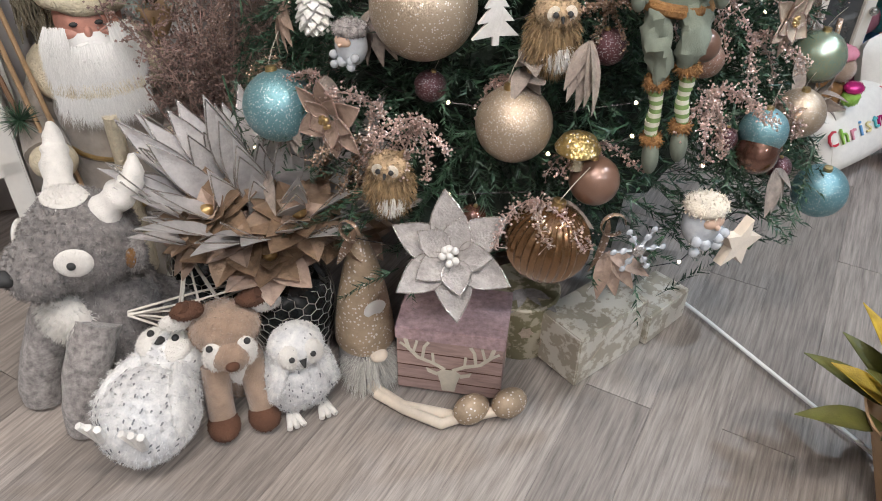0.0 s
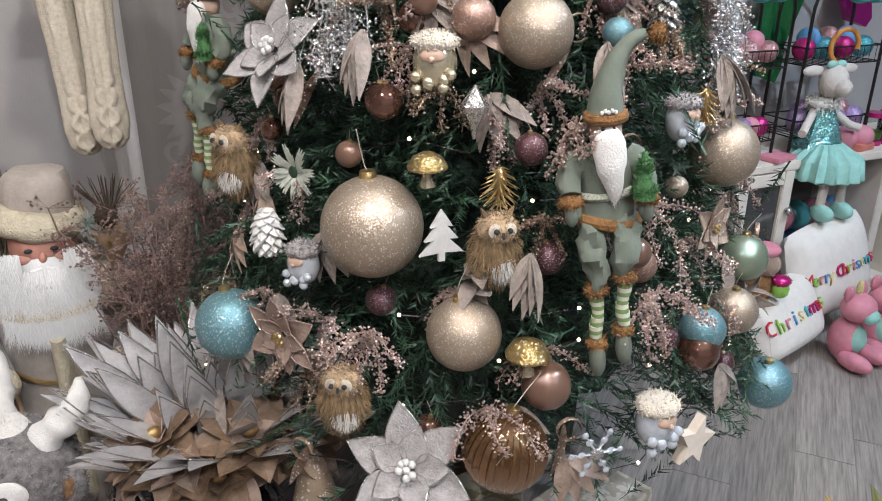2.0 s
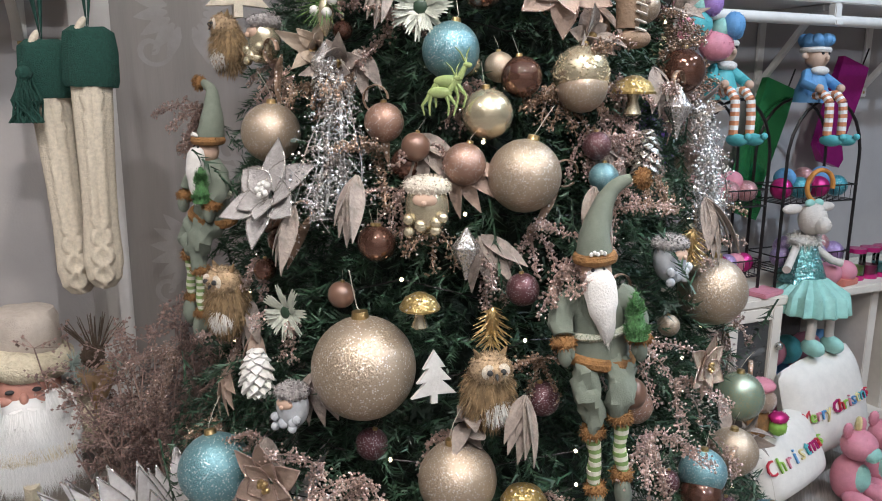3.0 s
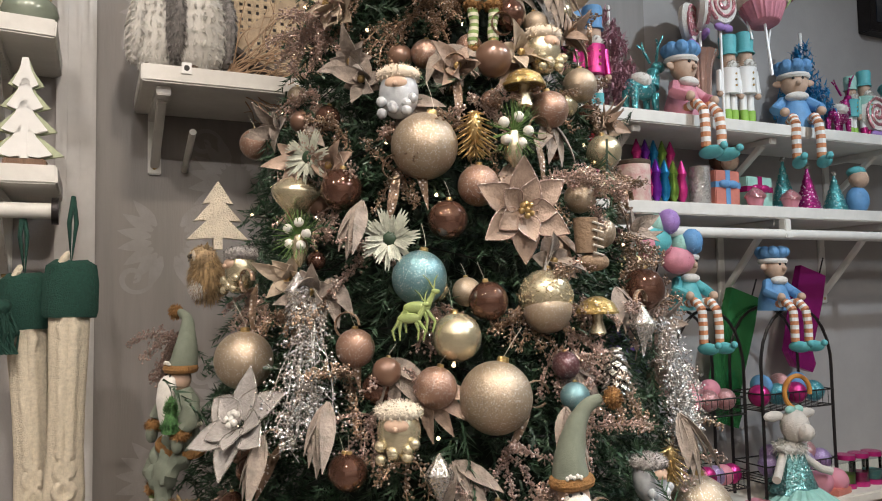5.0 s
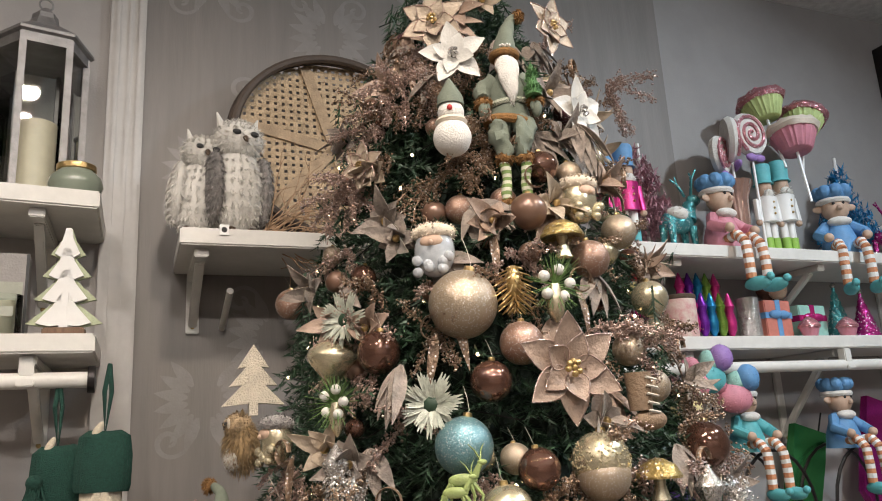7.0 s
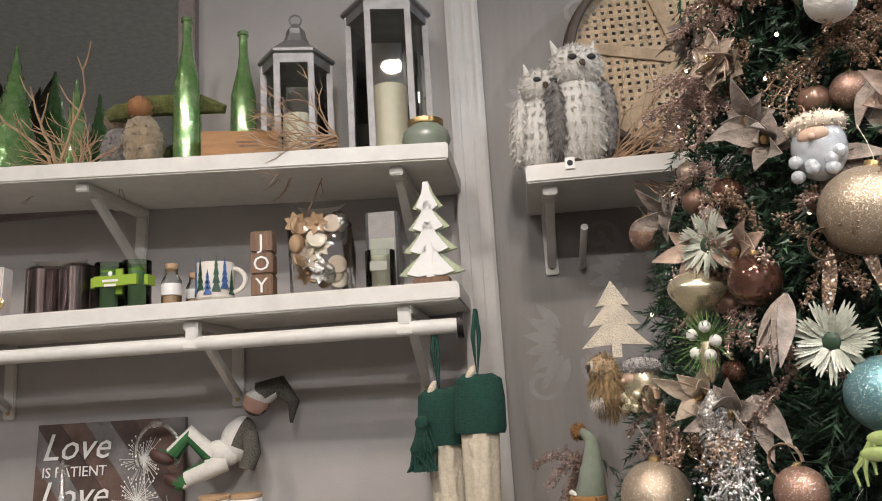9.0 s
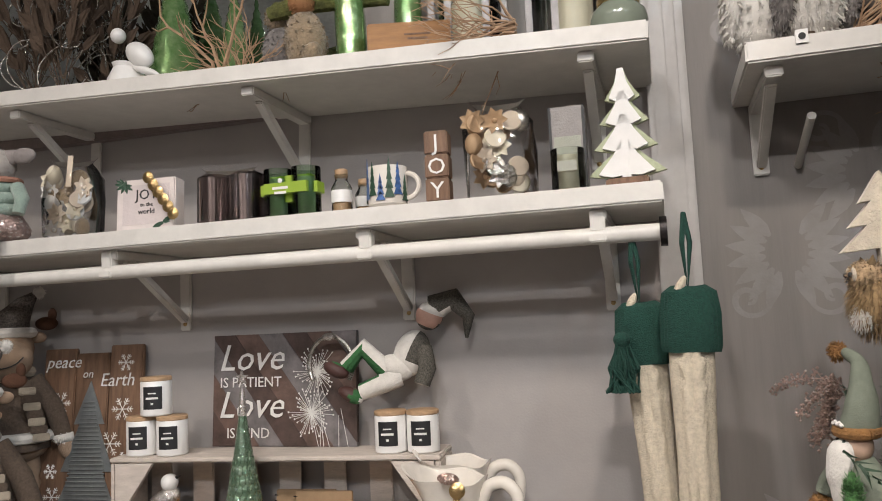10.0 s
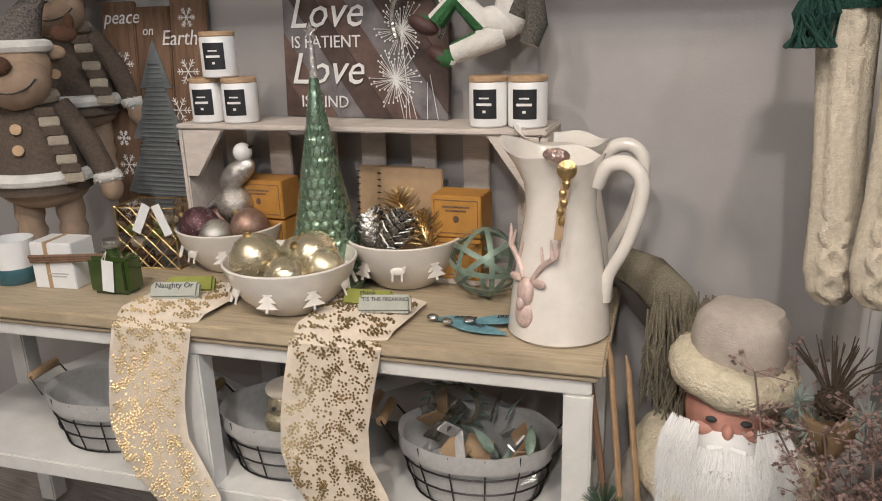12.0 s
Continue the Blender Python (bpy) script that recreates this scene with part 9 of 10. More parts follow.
# ---- the candy-coloured corner ----
def cm(name, c, rough=0.6, metal=0.0, glit=0.0, **k):
    return mat(name, c, rough, metal, vary=0.1, glitter=glit, gscale=320, **k)


PINK, HOT, LILAC = cm("candy_pink", (0.62, 0.24, 0.3)), cm("hot_pink", (0.55, 0.03, 0.2), 0.25, 0.5), cm("lilac", (0.34, 0.2, 0.5))
TURQ, SKY, LIME = cm("turquoise", (0.1, 0.42, 0.45)), cm("sky_blue", (0.12, 0.3, 0.55)), cm("lime_green", (0.28, 0.5, 0.08))
TURQG, PINKG, MAGG = cm("turquoise_glitter", (0.1, 0.4, 0.42), 0.3, 0.7, 0.9), cm("pink_glitter", (0.6, 0.25, 0.28), 0.3, 0.6, 0.9), cm("magenta_glitter", (0.4, 0.02, 0.18), 0.3, 0.6, 0.9)
PURP, BLUEF, REDC, CORAL = cm("purple_felt", (0.09, 0.04, 0.25)), cm("blue_fibre", (0.02, 0.25, 0.5)), cm("red_cloth", (0.5, 0.03, 0.05)), cm("coral", (0.6, 0.2, 0.15))
MINT, YELLOWC = cm("mint", (0.3, 0.55, 0.48)), cm("pale_yellow", (0.7, 0.6, 0.3))
CABW = mat("cream_cabinet_paint", (0.68, 0.62, 0.54), 0.5, vary=0.06, scale=14, bump=0.06)
DARKIN = mat("cabinet_inside", (0.12, 0.1, 0.09), 0.7)

cab = thing("display_cabinet", I4, "cream painted display cabinet with glass doors", "cabinet")
CX0, CX1, CF, CTZ = 2.1, 3.75, 2.44, 0.632
part("top_board", box(B(), ((CX0 + CX1) / 2, (CF + WALL) / 2 - 0.015, CTZ - 0.016), (CX1 - CX0 + 0.04, WALL - CF + 0.02, 0.032), bevel=0.005), CABW, cab)
part("bottom_board", box(B(), ((CX0 + CX1) / 2, (CF + WALL) / 2, 0.06), (CX1 - CX0, WALL - CF - 0.004, 0.1)), CABW, cab)
part("back_panel", box(B(), ((CX0 + CX1) / 2, WALL - 0.012, 0.36), (CX1 - CX0, 0.012, 0.5), bevel=0), DARKIN, cab)
for x in (CX0 + 0.02, 2.36, 2.86, 2.98, CX1 - 0.02):
    part("upright_panel", box(B(), (x, (CF + WALL) / 2, 0.36), (0.04, WALL - CF - 0.03, 0.51)), CABW, cab)
dr = part("door", box(box(box(box(B(), (2.15, CF - 0.012, 0.36), (0.045, 0.022, 0.48)), (2.34, CF - 0.012, 0.36), (0.045, 0.022, 0.48)), (2.245, CF - 0.012, 0.575), (0.15, 0.022, 0.045)), (2.245, CF - 0.012, 0.14), (0.15, 0.022, 0.05)), CABW, cab)
part("door_glass", box(B(), (2.245, CF - 0.008, 0.36), (0.15, 0.004, 0.4), bevel=0), mat("dark_pane", (0.05, 0.05, 0.05), 0.08, coat=1.0, bump=0), dr)
part("knob", ball(B(), (2.345, CF - 0.035, 0.46), 0.014, u=14, v=10), SILVER, dr, "steel knob")


def blob_toy(name, m, label, blobs, category="soft toy", group=""):
    """A soft toy from ellipsoids: name, centre, radii, material."""
    t = thing(name, m, label, category, group)
    for nm, c, r, mt in blobs:
        part(nm, fur(ball(B(), c, r, u=16, v=10), 0.004, 260, 0.001), mt, t)
    return t


for k, (x, c1, c2) in enumerate(((2.5, LILAC, PINK), (2.58, SKY, TURQ), (2.68, CORAL, PINK), (2.76, PURP, SKY))):
    blob_toy("plush_in_cabinet", pose(x, 2.6, 0.11), "pastel plush toy piled in the cabinet", (("body", (0, 0, 0.1), (0.06, 0.06, 0.1), c1), ("head", (0, -0.02, 0.25), (0.06, 0.055, 0.055), c2), ("paw", (0.04, -0.06, 0.04), (0.03, 0.05, 0.03), c2)), group="plush in the cabinet")

# ballerina sheep doll sitting on the cabinet edge
bn = thing("plush_lamb_dancer", pose(2.49, 2.47, CTZ), "white plush lamb in a sequin dress and tutu", "soft toy")
LAMB = mat("oat_plush", (0.62, 0.56, 0.5), 0.95, vary=0.08, bump=0.4)
part("dress", lathe(B(), [(0.085, 0.03), (0.07, 0.07), (0.045, 0.14), (0.035, 0.17)], 28, wob=lambda a, z: 1 + 0.06 * math.sin(9 * a)), cm("mint_sequin", (0.18, 0.42, 0.4), 0.25, 0.7, 0.9), bn, "mint sequin dress")
part("tutu", lathe(B(), [(0.05, 0.05), (0.12, 0.0), (0.13, -0.06), (0.125, -0.065), (0.05, 0.03)], 60, Matrix.Translation((0, -0.04, 0)), wob=lambda a, z: 1 + 0.08 * math.sin(17 * a)), MINT, bn, "mint tulle tutu")
part("head", fur(ball(ball(B(), (0, -0.02, 0.25), (0.05, 0.045, 0.055)), (0, -0.06, 0.235), (0.028, 0.03, 0.03)), 0.004, 500), LAMB, bn)
part("ruff", fur(ball(B(), (0, 0, 0.175), (0.055, 0.05, 0.025)), 0.02, 500), WHITEF, bn)
for sx in (-1, 1):
    part("ear", ball(B(), (sx * 0.075, 0, 0.285), (0.045, 0.012, 0.018)), LAMB, bn)
    part("arm", tube(B(), [(sx * 0.04, 0, 0.15), (sx * 0.1, -0.03, 0.1), (sx * 0.13, -0.05, 0.09)], 0.014, 10), LAMB, bn)
    part("leg", tube(B(), [(sx * 0.035, -0.08, 0.0), (sx * 0.04, -0.1, -0.08), (sx * 0.045, -0.1, -0.15)], 0.016, 10), LAMB, bn)
    part("slipper", ball(B(), (sx * 0.045, -0.115, -0.175), (0.026, 0.045, 0.03)), MINT, bn)
part("bow", ball(ball(B(), (-0.02, -0.02, 0.305), (0.02, 0.012, 0.014)), (0.02, -0.02, 0.305), (0.02, 0.012, 0.014)), MINT, bn)

# wire arch stands
def arch(x, w, label):
    t = thing("arch_stand", pose(x, 2.56, CTZ), label, "wire stand", "black wire stands")
    for y in (-0.07, 0.07):
        pts = [(-w, y, 0), (-w, y, 0.45)] + [(-w * math.cos(a), y, 0.45 + 0.2 * math.sin(a)) for a in np.linspace(0.15, math.pi - 0.15, 12)] + [(w, y, 0.45), (w, y, 0)]
        part("arch_wire", tube(B(), pts, 0.0055, 7), DARKMETAL, t)
    for z in (0.06, 0.3):
        for dz in (0, 0.055):
            part("basket_hoop", tube(B(), [(-w, -0.075, z + dz), (w, -0.075, z + dz), (w, 0.075, z + dz), (-w, 0.075, z + dz), (-w, -0.075, z + dz)], 0.0028, 5), DARKMETAL, t)
        for k in range(13):
            xx = -w + 2 * w * k / 12
            part("basket_wire", tube(B(), [(xx, -0.075, z + 0.055), (xx, -0.075, z), (xx, 0.075, z)], 0.0016, 4), DARKMETAL, t)


arch(2.16, 0.15, "black wire arch stand with tiered baskets")
arch(2.56, 0.17, "black wire arch stand full of glitter baubles")
SPH = {n: mesh_of(ball(B(), (0, 0, 0), 1, u=20, v=12), n + "_ball", m_) for n, m_ in (("pink", mat("pink_ball_glitter", (0.55, 0.28, 0.28), 0.3, 0.5, glitter=0.9, gscale=35)), ("lilac", mat("lilac_ball_glitter", (0.42, 0.3, 0.55), 0.3, 0.5, glitter=0.9, gscale=35)), ("hot", HOT), ("blue", SKY), ("rose", PINK), ("teal", mat("teal_ball_glitter", (0.08, 0.35, 0.4), 0.3, 0.5, glitter=0.9, gscale=35)))}


def cball(x, y, z, r, n, label="glitter bauble in the candy display"):
    o = new("candy_bauble", SPH[n])
    o.matrix_world = Matrix.Translation((x, y, z)) @ Matrix.Scale(r, 4)
    tagged(o, label, "bauble", "candy baubles")


g9b = random.Random(4)
for k in range(7):
    cball(2.05 + 0.037 * k, 2.54 + 0.03 * (k % 2), CTZ + 0.345 + 0.03 * (k % 2), 0.036, ("pink", "pink", "rose")[k % 3])
    cball(2.43 + 0.044 * k, 2.54 + 0.03 * (k % 2), CTZ + 0.345 + 0.03 * (k % 2), 0.038, ("hot", "blue", "teal", "pink")[k % 4])
    cball(2.45 + 0.042 * k, 2.53 + 0.03 * (k % 2), CTZ + 0.105 + 0.028 * (k % 2), 0.038, ("lilac", "lilac", "pink")[k % 3])
    cball(2.06 + 0.036 * k, 2.53, CTZ + 0.1, 0.034, ("hot", "lilac", "rose")[k % 3])
for x, y in ((2.63, 2.475), (2.7, 2.47)):
    cball(x, y, CTZ + 0.042, 0.042, "rose", "smooth pink bauble on the cabinet")
solo("pink_notepad", box(B(), (0, 0, 0.008), (0.12, 0.08, 0.016)), PINK, "pink spiral notepad on the cabinet", "notepad", m=pose(2.31, 2.46, CTZ, 0, 0, 15))
solo("pink_soap", box(B(), (0, 0, 0.012), (0.09, 0.04, 0.024)), CORAL, "coral pink bar on the cabinet", "soap", m=pose(2.69, 2.45, CTZ, 0, 0, 10))
for k, x in enumerate((2.79, 2.86, 2.93)):
    tb = thing("sweet_tub", pose(x, 2.5, CTZ), "clear tub of pink and green sweets", "jar", "sweet tubs")
    part("tub", lathe(B(), [(0.03, 0), (0.033, 0.004), (0.033, 0.1), (0.031, 0.1)], 22), CLEAR, tb)
    part("sweets", lathe(B(), [(0.029, 0.004), (0.03, 0.05), (0.002, 0.05)], 18), (LIME, HOT, TURQ)[k], tb)
    part("lid", lathe(B(), [(0.034, 0.1), (0.035, 0.103), (0.034, 0.116), (0.002, 0.117)], 22), HOT, tb)
    part("base_band", lathe(B(), [(0.0338, 0.0), (0.0345, 0.002), (0.0345, 0.018)], 22), HOT, tb)
hoopb = thing("flower_headband", pose(2.52, 2.46, CTZ + 0.36), "orange bobble headband hanging on a stand", "headband")
part("band", tube(B(), [(0.06 * math.cos(a), 0, 0.055 * math.sin(a)) for a in np.linspace(-0.2, 4.9, 26)], 0.008, 8), cm("orange_felt", (0.6, 0.25, 0.05)), hoopb)
for x, z, mt, h, lb in ((2.0, 1.27, PURP, 0.26, "purple felt stocking"), (2.46, 1.22, cm("green_foil", (0.08, 0.42, 0.14), 0.15, 0.8), 0.5, "shiny green foil stocking"), (2.82, 1.3, cm("magenta_foil", (0.5, 0.03, 0.28), 0.18, 0.75), 0.36, "shiny magenta sequin stocking")):
    fs = thing("foil_stocking", pose(x, 2.66, z, 0, 18, 0), lb + " hanging under the shelf", "christmas stocking", "foil stockings")
    part("sock", wobble(plate(B(), [(-0.07, 0.12), (0.07, 0.12), (0.075, 0.02), (0.07, -h * 0.5), (0.1, -h * 0.62), (0.09, -h * 0.72), (0.0, -h * 0.72), (-0.06, -h * 0.6), (-0.065, 0.0)], 0.03), 0.006, 30), mt, fs)
    part("loop", tube(B(), [(0.05, 0, 0.12), (0.055, 0, 0.19)], 0.003, 5), DARKMETAL, fs)


# sitting candy elves: each one mesh
def candy_elf(m, s_, coat, hat, label):
    mats = [coat, hat, SKIN, WHITEF, STRIPEO, JARW, TURQ, INK]
    bm, tags_ = B(), []

    def done(k):
        while len(tags_) < len(bm.faces):
            tags_.append(k)
    lathe(bm, [(0.07, 0), (0.065, 0.05), (0.045, 0.11), (0.03, 0.14)], 20, Matrix.Scale(s_, 4)); done(0)
    ball(bm, (0, -0.01 * s_, 0.185 * s_), (0.05 * s_, 0.045 * s_, 0.05 * s_)); done(2)
    for sx in (-1, 1):
        ball(bm, (sx * 0.055 * s_, 0, 0.19 * s_), (0.025 * s_, 0.008 * s_, 0.014 * s_))
    ball(bm, (0, -0.058 * s_, 0.18 * s_), 0.011 * s_, u=8, v=6); done(2)
    for sx in (-1, 1):
        ball(bm, (sx * 0.018 * s_, -0.05 * s_, 0.2 * s_), 0.006 * s_, u=8, v=6)
    done(7)
    ball(bm, (0, 0.005, 0.245 * s_), (0.068 * s_, 0.06 * s_, 0.032 * s_))
    for q in range(8):
        ball(bm, (0.05 * s_ * math.cos(q * 0.785), 0.045 * s_ * math.sin(q * 0.785), 0.255 * s_), 0.026 * s_, u=8, v=6)
    done(1)
    tube(bm, [(0.052 * s_ * math.cos(a), 0.05 * s_ * math.sin(a), 0.215 * s_) for a in np.linspace(0, 6.283, 20)], 0.012 * s_, 7); done(3)
    ball(bm, (0, -0.03 * s_, 0.13 * s_), (0.045 * s_, 0.03 * s_, 0.02 * s_)); done(3)
    for sx in (-1, 1):
        tube(bm, [(sx * 0.04 * s_, 0, 0.12 * s_), (sx * 0.085 * s_, -0.03 * s_, 0.08 * s_), (sx * 0.07 * s_, -0.075 * s_, 0.06 * s_)], [0.022 * s_, 0.022 * s_, 0.02 * s_], 9); done(0)
        ball(bm, (sx * 0.068 * s_, -0.085 * s_, 0.058 * s_), 0.018 * s_, u=10, v=8); done(2)
        pts = [(sx * 0.035 * s_, -0.03 * s_, 0.025 * s_), (sx * 0.04 * s_, -0.09 * s_, 0.035 * s_), (sx * 0.042 * s_, -0.12 * s_, 0.0), (sx * 0.045 * s_, -0.125 * s_, -0.06 * s_), (sx * 0.045 * s_, -0.125 * s_, -0.13 * s_)]
        for q in range(4):
            a, b = Vector(pts[q]), Vector(pts[q + 1])
            for w in range(4):
                tube(bm, [a.lerp(b, w / 4), a.lerp(b, (w + 1) / 4)], 0.0175 * s_, 9)
                done(4 if (q * 4 + w) % 2 else 5)
        ball(bm, (sx * 0.045 * s_, -0.145 * s_, -0.15 * s_), (0.022 * s_, 0.05 * s_, 0.024 * s_))
        ball(bm, (sx * 0.045 * s_, -0.195 * s_, -0.135 * s_), 0.014 * s_, u=8, v=6); done(6)
    me_ = mesh_of(bm, "candy_elf", mats)
    me_.polygons.foreach_set("material_index", tags_[: len(me_.polygons)])
    ob = new("candy_elf", me_)
    ob.matrix_world = m
    return tagged(ob, label, "doll", "candy elves")


STRIPEO = cm("orange_stripe", (0.6, 0.25, 0.12))
SH1, SH2 = 1.919, 1.629
candy_elf(pose(2.13, 2.53, SH1, 0, 0, 10), 0.92, PINK, SKY, "elf doll in pink with dangling striped legs")
candy_elf(pose(2.66, 2.53, SH1, 0, 0, -30), 0.92, SKY, SKY, "elf doll in blue with dangling striped legs")
candy_elf(pose(2.1, 2.52, 1.28, 0, 0, 5), 0.8, TURQ, SKY, "elf doll perched on the wire stand")
candy_elf(pose(2.5, 2.52, 1.27, 0, 0, 5), 0.8, SKY, SKY, "elf doll in blue perched on the wire stand")
candy_elf(pose(3.28, 2.56, SH1, 0, 0, -10), 0.9, PINK, TURQ, "elf doll in pink at the end of the shelf")


def nutcracker(x, z, coat, hat, trousers, h=0.32):
    t = thing("nutcracker", pose(x, 2.57, z), "painted wooden nutcracker soldier with a tall hat", "nutcracker", "nutcrackers")
    k = h / 0.32
    part("base", box(B(), (0, 0, 0.01 * k), (0.075 * k, 0.06 * k, 0.02 * k)), coat, t)
    for sx in (-1, 1):
        part("leg", tube(B(), [(sx * 0.016 * k, 0, 0.02 * k), (sx * 0.016 * k, 0, 0.12 * k)], 0.013 * k, 10), JARW, t)
        part("boot", tube(B(), [(sx * 0.016 * k, -0.002, 0.018 * k), (sx * 0.016 * k, -0.002, 0.06 * k)], 0.015 * k, 10), trousers, t)
        part("arm", tube(B(), [(sx * 0.042 * k, 0, 0.195 * k), (sx * 0.048 * k, -0.005, 0.12 * k)], 0.011 * k, 9), coat, t)
        part("hand", ball(B(), (sx * 0.048 * k, -0.006, 0.112 * k), 0.011 * k, u=8, v=6), SKIN, t)
    part("coat", lathe(B(), [(0.034, 0.115), (0.032, 0.15), (0.037, 0.2), (0.02, 0.208)], 20, Matrix.Scale(k, 4)), coat, t)
    for q in range(3):
        part("button", ball(B(), (0, -0.034 * k, (0.14 + 0.02 * q) * k), 0.004 * k, u=8, v=6), GOLD, t)
    part("head", lathe(B(), [(0.022, 0.205), (0.025, 0.215), (0.025, 0.25), (0.02, 0.255)], 18, Matrix.Scale(k, 4)), SKIN, t)
    part("beard", fur(ball(B(), (0, -0.018 * k, 0.212 * k), (0.02 * k, 0.012 * k, 0.02 * k)), 0.012, 160), WHITEF, t)
    part("hat", lathe(B(), [(0.034, 0.25), (0.03, 0.256), (0.028, 0.262), (0.031, 0.31), (0.028, 0.32)], 20, Matrix.Scale(k, 4)), hat, t)


nutcracker(1.72, SH1, HOT, SKY, TURQ, 0.33)
nutcracker(1.8, SH1, HOT, SKY, TURQ, 0.35)
nutcracker(2.385, SH1, JARW, TURQ, LIME, 0.33)
nutcracker(2.465, SH1, JARW, TURQ, LIME, 0.35)
nutcracker(3.02, SH1, TURQ, MINT, LIME, 0.25)
nutcracker(3.1, SH1, MINT, TURQ, HOT, 0.28)


def brush_tree(x, y, z, r, h, material, label):
    t = thing("tinsel_tree", pose(x, y, z), label, "artificial tree", "tinsel trees")
    part("trunk", tube(B(), [(0, 0, 0), (0, 0, h)], 0.006, 7), JARW, t)
    bm = B()
    g = random.Random(int(x * 100))
    for k in range(190):
        zz = 0.05 + (h - 0.06) * (1 - math.sqrt(g.random()))
        a = g.uniform(0, 6.283)
        L = r * (1.05 - zz / h)
        e = Vector((L * math.cos(a), L * math.sin(a), zz + L * 0.35))
        s0 = Vector((0, 0, zz))
        for q in range(22):
            p = s0.lerp(e, 0.15 + 0.85 * q / 22)
            d = Vector((g.gauss(0, 1), g.gauss(0, 1), g.gauss(0, 1))).normalized() * 0.026
            w = d.cross(Vector((0, 0, 1))).normalized() * 0.0032
            vs = [bm.verts.new(v_) for v_ in (p - w, p + w, p + d)]
            bm.faces.new(vs)
    part("tinsel", bm, material, t)


brush_tree(2.83, 2.63, SH1, 0.13, 0.42, BLUEF, "bright blue tinsel tree on the shelf")
brush_tree(1.92, 2.64, SH1, 0.13, 0.4, mat("pale_pink_fibre", (0.5, 0.27, 0.32), 0.7, bump=0), "pale pink tinsel tree on the shelf")


def lolly(x, z, r, rot, label):
    t = thing("swirl_lollipop", pose(x, 2.56, z, 0, 0, rot), label, "lollipop decoration", "giant lollipops")
    part("disc", lathe(B(), [(0.002, -0.014), (r * 0.9, -0.016), (r, 0), (r * 0.9, 0.016), (0.002, 0.014)], 32, Matrix.Rotation(radians(90), 4, "X")), WHITEF, t)
    part("swirl", tube(B(), [((r * 0.92) * q / 40 * math.cos(q * 0.42), -0.017, (r * 0.92) * q / 40 * math.sin(q * 0.42)) for q in range(2, 41)], r * 0.085, 6), PINKG, t)
    part("stick", tube(B(), [(0, 0, -r), (0.0, 0.0, SH1 - z)], 0.005, 7), JARW, t)
    part("bow", ball(ball(B(), (-0.02, -0.015, -r - 0.01), (0.025, 0.012, 0.014)), (0.02, -0.015, -r - 0.01), (0.025, 0.012, 0.014)), LILAC, t)


lolly(2.345, 2.36, 0.082, 5, "pink and white swirl lollipop decoration")
lolly(2.25, 2.33, 0.085, 60, "pink swirl lollipop seen edge on")
lolly(2.2, 2.27, 0.07, 30, "pink swirl lollipop behind another")
lolly(3.14, 2.03, 0.075, 0, "pink swirl lollipop leaning on the shelf")


def cupcake(x, y, z, r, tilt, case, icing, label):
    t = thing("cupcake_decoration", pose(x, y, z, -10, tilt, 0), label, "cupcake decoration", "giant cupcakes")
    part("case", lathe(B(), [(r * 0.55, -r * 0.85), (r * 0.62, -r * 0.8), (r * 0.95, 0), (r * 0.9, 0.0)], 60, wob=lambda a, z_: 1 + 0.035 * math.sin(24 * a)), case, t)
    part("icing", wobble(lathe(B(), [(r * 1.0, -0.004), (r * 1.12, r * 0.12), (r * 1.0, r * 0.35), (r * 0.6, r * 0.55), (r * 0.2, r * 0.66), (0.002, r * 0.68)], 30), r * 0.12, 30 / (r * 10)), icing, t)
    part("cherry", ball(B(), (0, 0, r * 0.75), r * 0.16, u=12, v=8), PINK, t)
    part("stick", tube(B(), [(0, 0, -r * 0.85), (0, 0, -r * 0.85 - 0.2)], 0.005, 7), JARW, t)


cupcake(2.45, 2.58, 2.5, 0.08, -4, cm("pale_lime", (0.5, 0.6, 0.25)), PINKG, "giant cupcake with coral icing on a stick")
cupcake(2.63, 2.57, 2.45, 0.08, 22, cm("pale_lime_b", (0.5, 0.6, 0.25)), PINKG, "giant cupcake with coral icing leaning over")
cupcake(2.51, 2.52, 2.36, 0.085, 4, PINK, cm("cream_icing", (0.7, 0.6, 0.5), 0.6), "giant pink cupcake with cream icing")
vs_ = thing("gold_fluted_vase", pose(2.26, 2.58, SH1), "clear fluted vase holding the lollipops", "vase")
part("glass", lathe(B(), [(0.045, 0), (0.05, 0.01), (0.035, 0.1), (0.04, 0.2), (0.06, 0.26), (0.056, 0.26), (0.036, 0.2)], 40, wob=lambda a, z: 1 + 0.05 * math.sin(14 * a)), mat("peach_glass", (0.5, 0.3, 0.24), 0.1, 0.5, coat=1.0, bump=0.2), vs_)


